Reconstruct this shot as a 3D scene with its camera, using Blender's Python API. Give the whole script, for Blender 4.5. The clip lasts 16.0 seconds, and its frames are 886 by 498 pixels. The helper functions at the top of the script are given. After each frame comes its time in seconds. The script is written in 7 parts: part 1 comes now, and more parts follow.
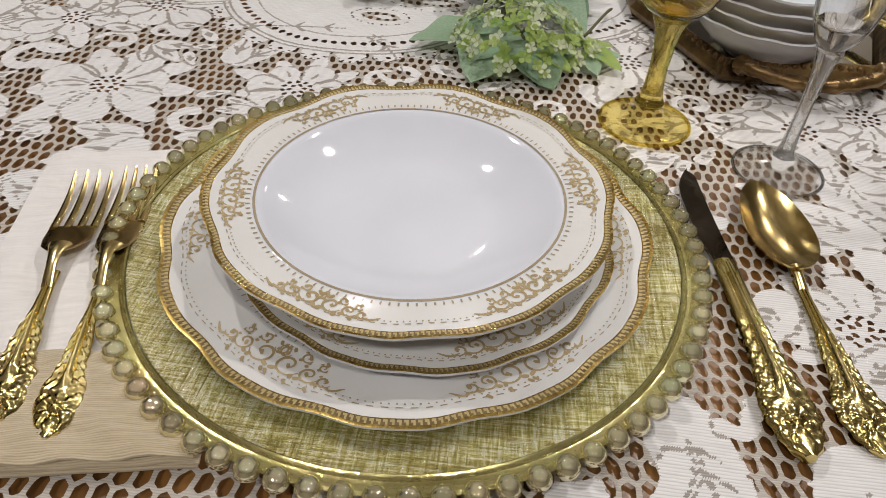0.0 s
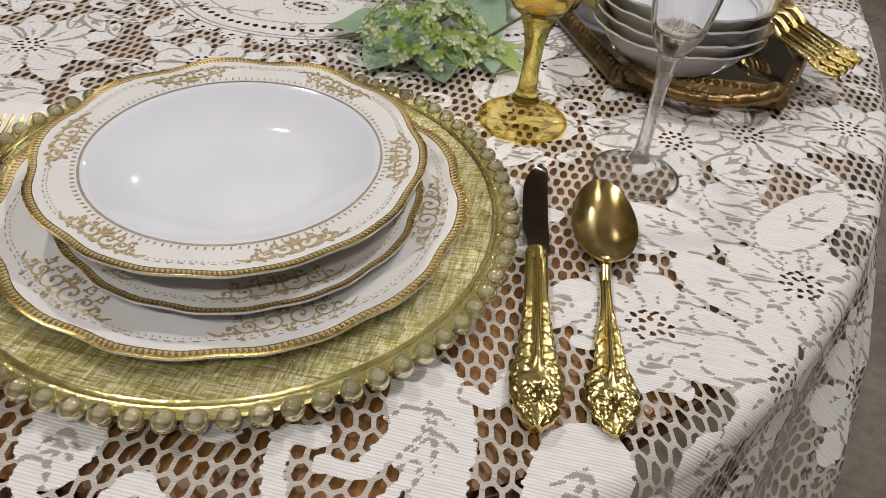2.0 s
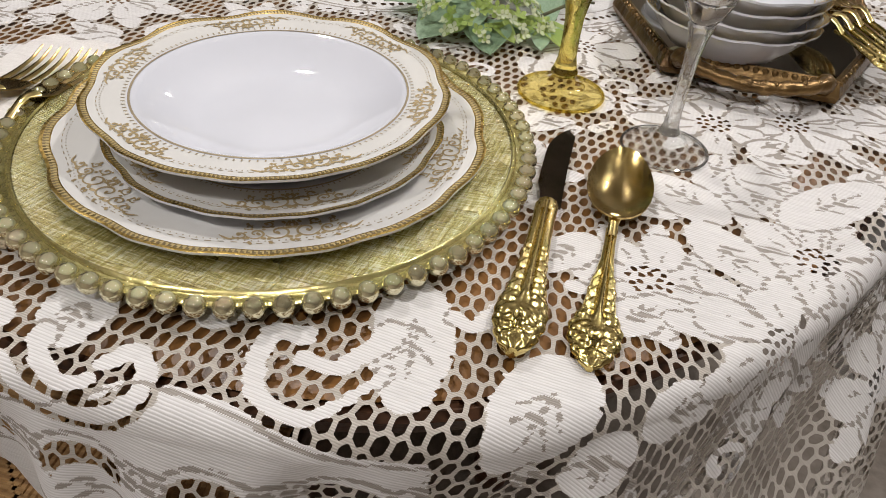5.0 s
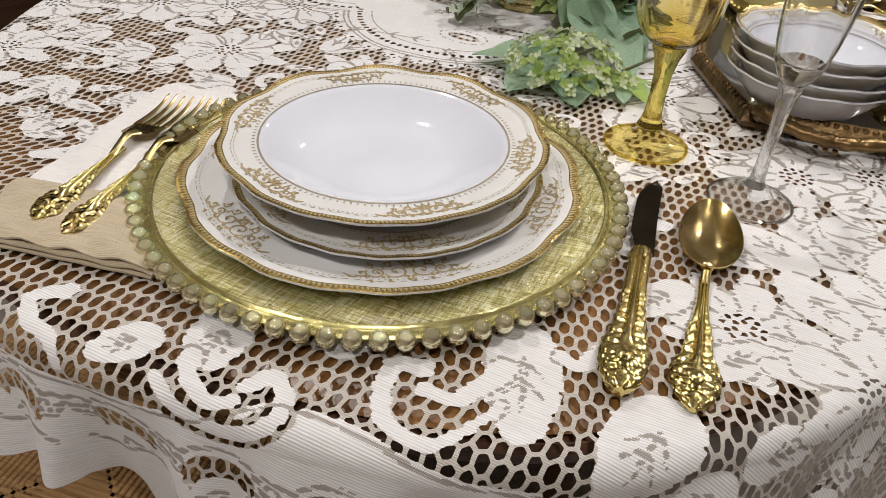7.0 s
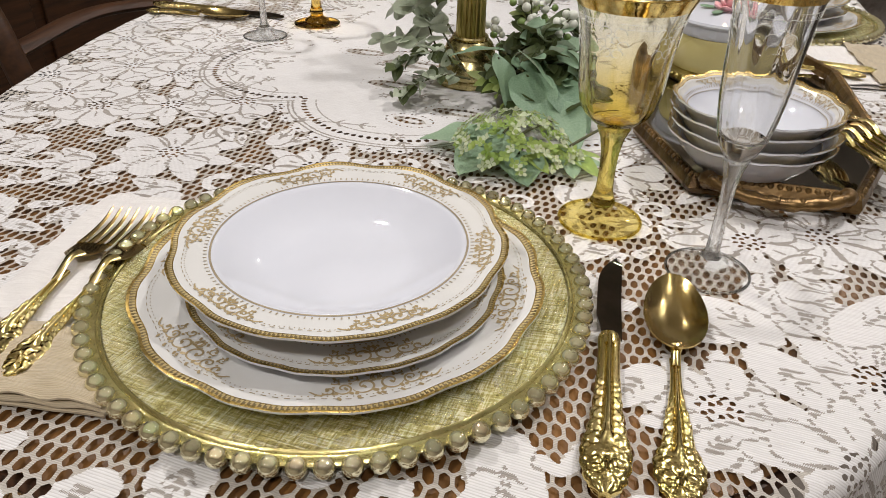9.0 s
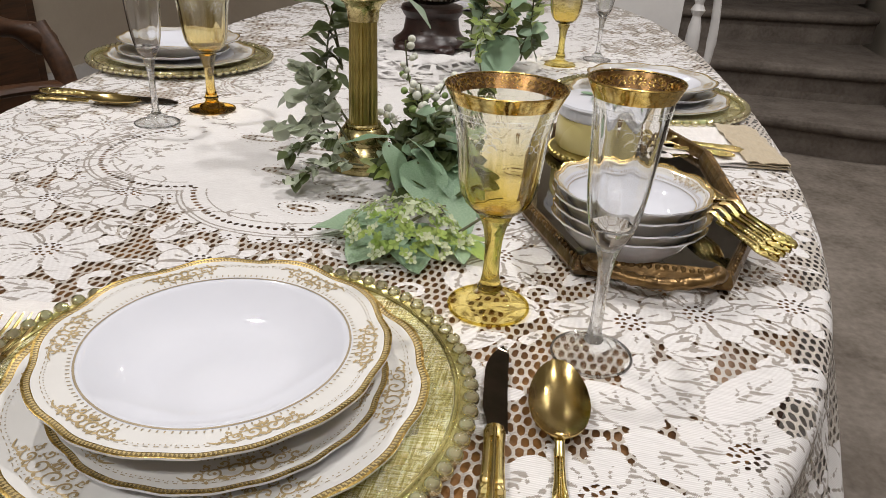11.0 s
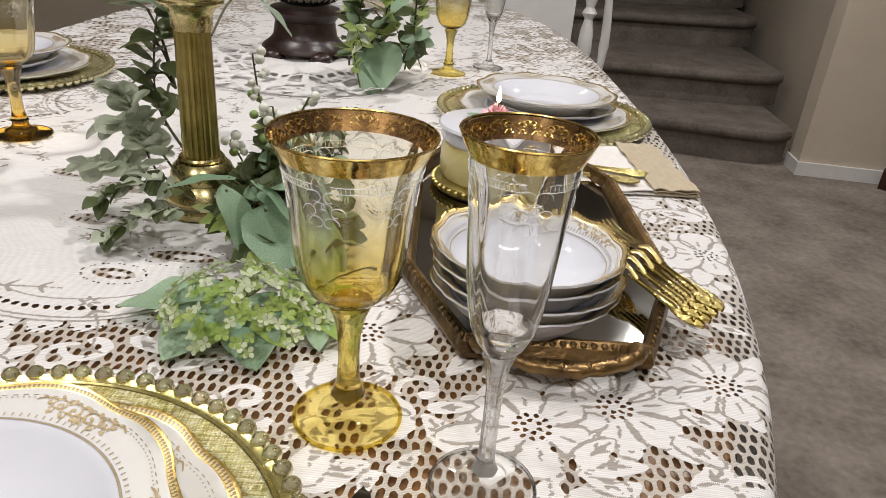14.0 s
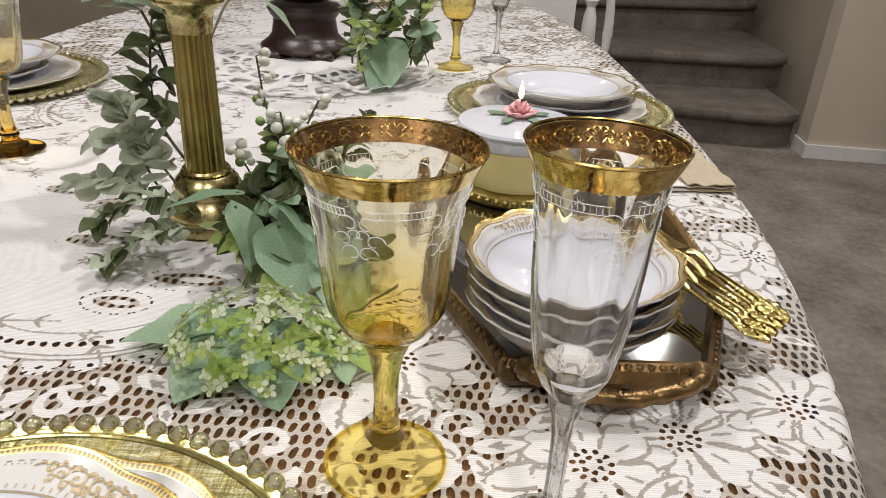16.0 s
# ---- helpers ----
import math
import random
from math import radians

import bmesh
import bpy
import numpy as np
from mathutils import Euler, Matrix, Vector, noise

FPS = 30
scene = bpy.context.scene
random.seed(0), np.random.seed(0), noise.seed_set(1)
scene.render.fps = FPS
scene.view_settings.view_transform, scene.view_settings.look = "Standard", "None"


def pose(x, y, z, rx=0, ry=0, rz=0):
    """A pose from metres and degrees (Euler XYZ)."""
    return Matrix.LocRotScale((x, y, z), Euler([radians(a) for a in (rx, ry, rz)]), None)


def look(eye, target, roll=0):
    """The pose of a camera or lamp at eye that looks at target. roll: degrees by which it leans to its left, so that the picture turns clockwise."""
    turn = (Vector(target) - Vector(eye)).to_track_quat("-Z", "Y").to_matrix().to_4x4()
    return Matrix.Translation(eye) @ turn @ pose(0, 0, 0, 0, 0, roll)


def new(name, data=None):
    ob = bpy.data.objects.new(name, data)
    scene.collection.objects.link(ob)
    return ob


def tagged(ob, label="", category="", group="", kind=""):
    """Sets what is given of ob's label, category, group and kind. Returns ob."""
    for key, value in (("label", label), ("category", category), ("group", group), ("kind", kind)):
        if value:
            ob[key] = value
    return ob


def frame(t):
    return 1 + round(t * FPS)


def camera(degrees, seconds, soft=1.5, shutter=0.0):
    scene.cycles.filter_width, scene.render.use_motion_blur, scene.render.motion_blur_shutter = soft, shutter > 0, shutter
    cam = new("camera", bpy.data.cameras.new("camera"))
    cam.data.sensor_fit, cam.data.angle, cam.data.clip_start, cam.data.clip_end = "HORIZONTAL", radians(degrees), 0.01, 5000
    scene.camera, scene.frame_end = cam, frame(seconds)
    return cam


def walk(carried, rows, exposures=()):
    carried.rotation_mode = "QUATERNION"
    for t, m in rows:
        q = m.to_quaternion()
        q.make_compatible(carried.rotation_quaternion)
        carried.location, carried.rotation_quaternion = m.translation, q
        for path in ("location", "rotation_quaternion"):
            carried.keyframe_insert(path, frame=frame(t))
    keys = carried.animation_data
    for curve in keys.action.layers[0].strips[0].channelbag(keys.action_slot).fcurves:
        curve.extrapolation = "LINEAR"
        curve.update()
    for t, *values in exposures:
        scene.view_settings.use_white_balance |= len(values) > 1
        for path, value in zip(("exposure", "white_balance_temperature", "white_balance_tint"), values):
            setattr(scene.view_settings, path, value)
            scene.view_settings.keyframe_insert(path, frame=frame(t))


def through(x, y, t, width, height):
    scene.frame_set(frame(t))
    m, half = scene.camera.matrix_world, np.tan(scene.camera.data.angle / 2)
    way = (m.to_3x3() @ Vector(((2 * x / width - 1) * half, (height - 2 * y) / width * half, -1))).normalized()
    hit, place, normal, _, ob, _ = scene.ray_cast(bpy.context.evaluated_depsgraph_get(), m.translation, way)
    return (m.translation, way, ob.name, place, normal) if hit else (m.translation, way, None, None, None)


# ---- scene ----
cam = camera(64.2, 16.0, soft=0.6)
PATH = [
    (0, (0.011, -0.037, 1.029), (-0.097, 1.447, -0.308), 3.4),
    (0.5, (0.057, -0.039, 1.025), (-0.08, 1.454, -0.299), 4.4),
    (1, (0.087, -0.041, 1.024), (-0.092, 1.453, -0.293), 4.7),
    (1.5, (0.116, -0.041, 1.026), (-0.089, 1.45, -0.29), 5.5),
    (2, (0.142, -0.047, 1.028), (-0.095, 1.449, -0.278), 5.5),
    (2.5, (0.167, -0.056, 1.028), (-0.09, 1.443, -0.271), 5.9),
    (3, (0.185, -0.058, 1.023), (-0.091, 1.436, -0.277), 6.1),
    (3.2, (0.192, -0.059, 1.02), (-0.091, 1.433, -0.282), 6.2),
    (5.3, (0.194, -0.077, 1.005), (-0.31, 1.389, -0.258), 5.1),
    (5.5, (0.192, -0.079, 1.006), (-0.334, 1.387, -0.249), 5.0),
    (6, (0.186, -0.087, 1.012), (-0.382, 1.378, -0.226), 4.8),
    (6.5, (0.177, -0.098, 1.019), (-0.418, 1.375, -0.198), 4.6),
    (7, (0.168, -0.107, 1.022), (-0.441, 1.374, -0.176), 4.1),
    (7.5, (0.16, -0.112, 1.025), (-0.454, 1.388, -0.147), 3.2),
    (8, (0.158, -0.115, 1.03), (-0.444, 1.412, -0.113), 2.4),
    (8.5, (0.16, -0.108, 1.037), (-0.415, 1.459, -0.065), 1.8),
    (9, (0.155, -0.088, 1.04), (-0.377, 1.519, -0.025), 1.6),
    (9.5, (0.146, -0.084, 1.045), (-0.339, 1.568, 0.028), 1.9),
    (10, (0.16, -0.086, 1.051), (-0.283, 1.607, 0.083), 2.3),
    (10.2, (0.167, -0.087, 1.056), (-0.26, 1.622, 0.108), 2.5),
    (12.3, (0.177, 0.01, 1.053), (-0.011, 1.81, 0.201), 3.0),
    (12.5, (0.172, 0.028, 1.053), (0.008, 1.827, 0.195), 2.9),
    (13, (0.142, 0.054, 1.044), (0.07, 1.855, 0.177), 3.5),
    (13.5, (0.147, 0.063, 1.04), (0.112, 1.859, 0.16), 4.2),
    (14, (0.182, 0.08, 1.046), (0.106, 1.877, 0.171), 4.9),
    (14.5, (0.198, 0.104, 1.035), (0.054, 1.894, 0.155), 4.9),
    (15, (0.188, 0.101, 1.041), (0.013, 1.891, 0.166), 4.3),
    (15.5, (0.171, 0.116, 1.044), (0.032, 1.907, 0.164), 3.4),
    (16, (0.156, 0.129, 1.037), (0.08, 1.918, 0.145), 2.9),
]
walk(cam, [(t, look(eye, target, roll)) for t, eye, target, roll in PATH],
     exposures=[(0.0, -0.30), (2.5, -0.26), (3.2, -0.18), (5.3, -0.07), (9.0, -0.07), (11.0, 0.0), (16.0, 0.04)])

TOP = 0.76          # height of the cloth on the table
FRONT = (-0.03, 0.26)   # middle of the nearest place setting

# ---- light ----
world = bpy.data.worlds.new("room_air")
scene.world = world
world.use_nodes = True
world.node_tree.nodes["Background"].inputs[0].default_value = (1.0, 0.95, 0.90, 1)
world.node_tree.nodes["Background"].inputs[1].default_value = 0.30
scene.view_settings.exposure = 0.0

# unseen lamps: some inferred from reflections, front and stair ones added to brighten
LAMPS = [(-0.80, 0.98, 16.5), (0.72, 0.95, 16.0), (-0.6, -0.9, 17.0), (0.55, -0.8, 13.5), (-0.5, 2.9, 4.0), (1.3, 2.2, 11.0), (1.1, 3.2, 15.0)]
for lx, ly, power in LAMPS:
    lamp = bpy.data.lights.new("unseen_ceiling_lamp", "AREA")
    lamp.shape, lamp.size, lamp.energy, lamp.color = "DISK", 0.10, power, (1.0, 0.965, 0.95)
    ob = new("unseen_ceiling_lamp", lamp)
    ob.location = (lx, ly, 2.435)
    tagged(ob, kind="structure")

# ---- materials ----
def material(name):
    m = bpy.data.materials.new(name)
    m.use_nodes = True
    return m, m.node_tree, m.node_tree.nodes["Principled BSDF"]


def link(t, a, b):
    t.links.new(a, b)


def coords(t, scale=1.0, squash=(1, 1, 1), flat=False):
    tc = t.nodes.new("ShaderNodeTexCoord")
    mp = t.nodes.new("ShaderNodeMapping")
    mp.inputs["Scale"].default_value = [scale * k for k in squash]
    link(t, tc.outputs["UV" if flat else "Object"], mp.inputs[0])
    return mp.outputs[0]


def noise_node(t, vec, scale, detail=4.0, rough=0.55):
    n = t.nodes.new("ShaderNodeTexNoise")
    n.inputs["Scale"].default_value, n.inputs["Detail"].default_value, n.inputs["Roughness"].default_value = scale, detail, rough
    link(t, vec, n.inputs["Vector"])
    return n.outputs["Fac"]


def ramp(t, fac, *stops):
    r = t.nodes.new("ShaderNodeValToRGB")
    while len(r.color_ramp.elements) < len(stops):
        r.color_ramp.elements.new(0.5)
    for e, (p, c) in zip(r.color_ramp.elements, stops):
        e.position, e.color = p, (*c, 1) if len(c) == 3 else c
    link(t, fac, r.inputs[0])
    return r.outputs[0]


def bump(t, bsdf, height, strength=0.3, distance=0.001):
    b = t.nodes.new("ShaderNodeBump")
    b.inputs["Strength"].default_value, b.inputs["Distance"].default_value = strength, distance
    link(t, height, b.inputs["Height"])
    link(t, b.outputs[0], bsdf.inputs["Normal"])
    return b


def plain(name, low, high, rough=0.5, metal=0.0, grain=40, relief=0.2, depth=0.001, squash=(1, 1, 1), rough_to=None, spec=0.5):
    """A surface whose colour, gloss and relief vary on two scales."""
    m, t, p = material(name)
    vec = coords(t, 1.0, squash)
    fine, wide = noise_node(t, vec, grain, 5), noise_node(t, vec, grain * 0.13, 3)
    mix = t.nodes.new("ShaderNodeMath")
    mix.operation = "MULTIPLY_ADD"
    link(t, wide, mix.inputs[0])
    mix.inputs[1].default_value = 0.6
    half = t.nodes.new("ShaderNodeMath")
    half.operation = "MULTIPLY"
    half.inputs[1].default_value = 0.4
    link(t, fine, half.inputs[0])
    link(t, half.outputs[0], mix.inputs[2])
    link(t, ramp(t, mix.outputs[0], (0.32, low), (0.68, high)), p.inputs["Base Color"])
    p.inputs["Metallic"].default_value = metal
    p.inputs["Specular IOR Level"].default_value = spec
    r0, r1 = rough, rough_to if rough_to is not None else min(1, rough + 0.12)
    link(t, ramp(t, wide, (0.3, (r0,) * 3), (0.7, (r1,) * 3)), p.inputs["Roughness"])
    if relief:
        bump(t, p, fine, relief, depth)
    return m


def wave_node(t, vec, scale, distort=0.0, direction="X", detail_scale=1.0):
    w = t.nodes.new("ShaderNodeTexWave")
    w.wave_type, w.bands_direction = "BANDS", direction
    w.inputs["Scale"].default_value, w.inputs["Distortion"].default_value, w.inputs["Detail Scale"].default_value = scale, distort, detail_scale
    link(t, vec, w.inputs["Vector"])
    return w.outputs["Fac"]


def cloth_material(name, low, high, sheen=0.15, pitch=420.0, through=0.0, flat=False):
    """Woven threads: fine ribs across, slubs along."""
    m, t, p = material(name)
    vec = coords(t, 1.0, (1, 1, 1), flat)
    ribs = wave_node(t, vec, pitch, 0.8, "Y")
    slub = noise_node(t, coords(t, 1.0, (60, 600, 60), flat), 1.0, 3)
    wide = noise_node(t, vec, 9.0, 3)
    rib = ramp(t, ribs, (0.0, (0.80, 0.785, 0.77)), (0.45, (1, 1, 1)))
    both = t.nodes.new("ShaderNodeMix")
    both.data_type, both.blend_type = "RGBA", "MULTIPLY"
    both.inputs["Factor"].default_value = 1.0
    link(t, ramp(t, slub, (0.25, low), (0.75, high)), both.inputs["A"])
    link(t, rib, both.inputs["B"])
    link(t, both.outputs["Result"], p.inputs["Base Color"])
    p.inputs["Roughness"].default_value = 0.85
    p.inputs["Sheen Weight"].default_value = sheen
    p.inputs["Specular IOR Level"].default_value = 0.2
    add = t.nodes.new("ShaderNodeMath")
    add.operation = "ADD"
    link(t, ribs, add.inputs[0])
    link(t, wide, add.inputs[1])
    bump(t, p, add.outputs[0], 0.35, 0.0005)
    if through:
        out = t.nodes["Material Output"]
        tr, mx = t.nodes.new("ShaderNodeBsdfTranslucent"), t.nodes.new("ShaderNodeMixShader")
        tr.inputs[0].default_value = (*high, 1)
        mx.inputs[0].default_value = through
        link(t, p.outputs[0], mx.inputs[1])
        link(t, tr.outputs[0], mx.inputs[2])
        link(t, mx.outputs[0], out.inputs[0])
    return m


def wood_material(name, dark, light, rough=0.35, along=(1, 14, 14), scale=6.0):
    m, t, p = material(name)
    vec = coords(t, 1.0, along)
    grain, fine = noise_node(t, vec, scale, 6, 0.6), noise_node(t, vec, scale * 9, 3)
    link(t, ramp(t, grain, (0.3, dark), (0.7, light)), p.inputs["Base Color"])
    link(t, ramp(t, fine, (0.3, (rough,) * 3), (0.7, (rough + 0.2,) * 3)), p.inputs["Roughness"])
    bump(t, p, fine, 0.15, 0.0006)
    return m


def gold_material(name, low, high, rough=0.16, relief=0.0, grain=300.0, depth=0.0008):
    """Polished or chased gold plate."""
    m, t, p = material(name)
    vec = coords(t)
    tone, fine = noise_node(t, vec, 35.0, 3), noise_node(t, vec, grain, 3)
    link(t, ramp(t, tone, (0.35, low), (0.65, high)), p.inputs["Base Color"])
    p.inputs["Metallic"].default_value = 1.0
    link(t, ramp(t, fine, (0.3, (rough,) * 3), (0.7, (rough + 0.1,) * 3)), p.inputs["Roughness"])
    if relief:
        v = t.nodes.new("ShaderNodeTexVoronoi")
        v.inputs["Scale"].default_value = grain
        link(t, vec, v.inputs["Vector"])
        bump(t, p, v.outputs["Distance"], relief, depth)
    return m


def glass_material(name, tint_low, tint_high, z0, z1, thin=0.0, rough=0.0):
    """Glass whose tint fades with height; thin walls let part of the light straight through."""
    m, t, p = material(name)
    t.nodes.remove(p)
    out = t.nodes["Material Output"]
    sep = t.nodes.new("ShaderNodeSeparateXYZ")
    link(t, coords(t), sep.inputs[0])
    rng = t.nodes.new("ShaderNodeMapRange")
    rng.inputs["From Min"].default_value, rng.inputs["From Max"].default_value = z0, z1
    link(t, sep.outputs["Z"], rng.inputs["Value"])
    tint = ramp(t, rng.outputs[0], (0.0, tint_low), (1.0, tint_high))
    clear, body, gloss = t.nodes.new("ShaderNodeBsdfTransparent"), t.nodes.new("ShaderNodeBsdfGlass"), t.nodes.new("ShaderNodeBsdfGlossy")
    link(t, tint, clear.inputs[0])
    link(t, tint, body.inputs[0])
    body.inputs["Roughness"].default_value, body.inputs["IOR"].default_value = rough, 1.5
    gloss.inputs["Roughness"].default_value = 0.015
    a, b = t.nodes.new("ShaderNodeMixShader"), t.nodes.new("ShaderNodeMixShader")
    a.inputs[0].default_value = thin
    link(t, body.outputs[0], a.inputs[1])
    link(t, clear.outputs[0], a.inputs[2])
    fr = t.nodes.new("ShaderNodeLayerWeight")
    bent = t.nodes.new("ShaderNodeMath")
    bent.operation = "POWER"
    bent.inputs[1].default_value = 4.5
    link(t, fr.outputs["Facing"], bent.inputs[0])
    cut = t.nodes.new("ShaderNodeMath")
    cut.operation = "MULTIPLY_ADD"
    cut.inputs[1].default_value, cut.inputs[2].default_value = 0.9 * min(1.0, thin + 0.1), 0.04
    link(t, bent.outputs[0], cut.inputs[0])
    link(t, cut.outputs[0], b.inputs[0])
    link(t, a.outputs[0], b.inputs[1])
    link(t, gloss.outputs[0], b.inputs[2])
    link(t, b.outputs[0], out.inputs[0])
    return m


LACE = cloth_material("lace_cotton", (0.71, 0.69, 0.68), (0.88, 0.865, 0.855), 0.1, 190, 0.12, True)
LACE_DASH = cloth_material("lace_ladder_thread", (0.30, 0.27, 0.24), (0.46, 0.42, 0.38), 0.05, 260, 0.1, True)
LACE_NET = cloth_material("lace_net_thread", (0.44, 0.40, 0.35), (0.64, 0.595, 0.535), 0.1, 260, 0.15, True)
LINEN = cloth_material("white_linen", (0.74, 0.71, 0.68), (0.86, 0.83, 0.80), 0.1, 700)
SATIN = cloth_material("tan_satin", (0.42, 0.34, 0.22), (0.56, 0.47, 0.33), 0.4, 300)
TABLE_WOOD = wood_material("honey_oak", (0.075, 0.032, 0.009), (0.29, 0.135, 0.035), 0.28, (10, 1, 10), 5)
EDGE_WOOD = wood_material("dark_walnut_edge", (0.045, 0.02, 0.01), (0.13, 0.06, 0.03), 0.3)
CHAIR_WOOD = wood_material("carved_walnut", (0.022, 0.009, 0.004), (0.075, 0.031, 0.012), 0.32)
DARK_WOOD = wood_material("rosewood", (0.012, 0.006, 0.005), (0.035, 0.015, 0.011), 0.25)
PORCELAIN = plain("glazed_porcelain", (0.62, 0.632, 0.685), (0.68, 0.69, 0.74), 0.035, 0, 20, 0.03, 0.0006, rough_to=0.07)
IVORY = plain("ivory_glaze", (0.64, 0.628, 0.60), (0.71, 0.70, 0.675), 0.05, 0, 30, 0.03, 0.0006, rough_to=0.14)
GILT = gold_material("gilt_edge", (0.52, 0.35, 0.10), (0.70, 0.50, 0.17), 0.22)
GILT_PALE = plain("printed_gilt", (0.33, 0.245, 0.115), (0.46, 0.355, 0.19), 0.34, 0.2, 200, 0)
LATTICE_GILT = plain("matt_gilt_band", (0.46, 0.35, 0.15), (0.60, 0.47, 0.23), 0.36, 0.45, 200, 0)
LATTICE = plain("dark_printed_lattice", (0.13, 0.095, 0.04), (0.24, 0.175, 0.075), 0.25, 0.2, 300, 0)
GREY_PRINT = plain("grey_printed_dots", (0.27, 0.215, 0.13), (0.40, 0.33, 0.22), 0.3, 0.1, 300, 0)
FLATWARE = gold_material("polished_gold_plate", (0.68, 0.53, 0.20), (0.84, 0.69, 0.33), 0.13)
BRUSHED = gold_material("satin_gold_plate", (0.46, 0.34, 0.13), (0.58, 0.44, 0.19), 0.15)
CHASED = gold_material("chased_gold_plate", (0.56, 0.44, 0.15), (0.78, 0.64, 0.28), 0.13, 0.05, 700, 0.0005)
# the blade's base colour is darkened to stand in for a dark room's reflection
BLADE = gold_material("blade_dark_reflection", (0.10, 0.085, 0.06), (0.15, 0.12, 0.09), 0.05)
BRASS = gold_material("antique_brass", (0.44, 0.36, 0.16), (0.62, 0.53, 0.27), 0.2)
BRASS_DULL = gold_material("dull_brass", (0.34, 0.27, 0.09), (0.52, 0.43, 0.16), 0.3)
TRAY_GILT = plain("distressed_gilt_wood", (0.045, 0.024, 0.010), (0.34, 0.21, 0.08), 0.26, 0.75, 70, 0.7, 0.003)
MIRROR = plain("tray_mirror", (0.42, 0.42, 0.40), (0.5, 0.5, 0.48), 0.03, 1.0, 20, 0, rough_to=0.06)
BEAD = plain("silvered_glass_bead", (0.62, 0.57, 0.33), (0.84, 0.80, 0.58), 0.05, 0.90, 60, 0, rough_to=0.10)
RIM_GLASS = plain("gold_backed_glass_rim", (0.40, 0.345, 0.11), (0.66, 0.60, 0.28), 0.08, 0.85, 160, 0.5, 0.0015)
AMBER = glass_material("amber_glass", (0.995, 0.90, 0.52), (0.995, 0.985, 0.93), 0.082, 0.145, 0.0)
AMBER_SOLID = glass_material("amber_glass_stem", (0.995, 0.91, 0.50), (0.995, 0.90, 0.46), 0.0, 0.08, 0.25)
AMBER_FOOT = glass_material("amber_glass_foot", (0.99, 0.925, 0.60), (0.99, 0.91, 0.54), 0.0, 0.01, 0.86)
ORANGE = glass_material("deep_amber_glass", (0.98, 0.80, 0.34), (0.99, 0.97, 0.86), 0.0, 0.14, 0.0)
CLEAR = glass_material("clear_crystal", (0.996, 0.998, 0.998), (0.997, 0.999, 0.999), 0, 0.1, 0.0)
CLEAR_FOOT = glass_material("clear_crystal_foot", (0.975, 0.982, 0.982), (0.975, 0.982, 0.982), 0, 0.1, 0.80)
CLEAR_SOLID = glass_material("clear_crystal_stem", (0.985, 0.99, 0.99), (0.99, 0.993, 0.993), 0, 0.1, 0.30)
ETCH = plain("frosted_etching", (0.62, 0.62, 0.58), (0.75, 0.75, 0.72), 0.6, 0, 300, 0)
CARPET = plain("taupe_carpet", (0.135, 0.113, 0.092), (0.315, 0.275, 0.238), 0.95, 0, 42, 0.8, 0.006, spec=0.1)
STAIR_CARPET = plain("stair_carpet", (0.105, 0.088, 0.074), (0.215, 0.186, 0.162), 0.95, 0, 55, 0.7, 0.005, spec=0.1)
WALL = plain("cream_wall_paint", (0.52, 0.45, 0.36), (0.57, 0.50, 0.405), 0.7, 0, 60, 0.15, 0.001)
CEIL = plain("white_ceiling_paint", (0.74, 0.72, 0.69), (0.8, 0.78, 0.75), 0.8, 0, 60, 0.2, 0.001)
WHITE_PAINT = plain("white_gloss_paint", (0.66, 0.65, 0.64), (0.76, 0.75, 0.74), 0.3, 0, 25, 0.06)
BLACK = plain("black_leather", (0.008, 0.008, 0.008), (0.018, 0.017, 0.017), 0.45, 0, 60, 0.3)
RUSH = wood_material("woven_rush", (0.20, 0.10, 0.035), (0.45, 0.27, 0.11), 0.55, (4, 90, 30), 3)
MAHOGANY = wood_material("red_mahogany", (0.020, 0.006, 0.004), (0.062, 0.018, 0.011), 0.25, (14, 14, 1), 6)
LINEN_LINE = plain("pale_inlay", (0.24, 0.20, 0.15), (0.32, 0.27, 0.21), 0.4, 0, 60, 0.1)
PINK = plain("pink_porcelain", (0.72, 0.28, 0.32), (0.85, 0.55, 0.56), 0.25, 0, 90, 0.1)
FROST_JAR = plain("honey_frosted_jar", (0.55, 0.46, 0.17), (0.70, 0.62, 0.30), 0.22, 0, 25, 0.1)
CABINET_GLASS = plain("dark_cabinet_glass", (0.012, 0.011, 0.010), (0.022, 0.019, 0.016), 0.06, 0, 8, 0.02)


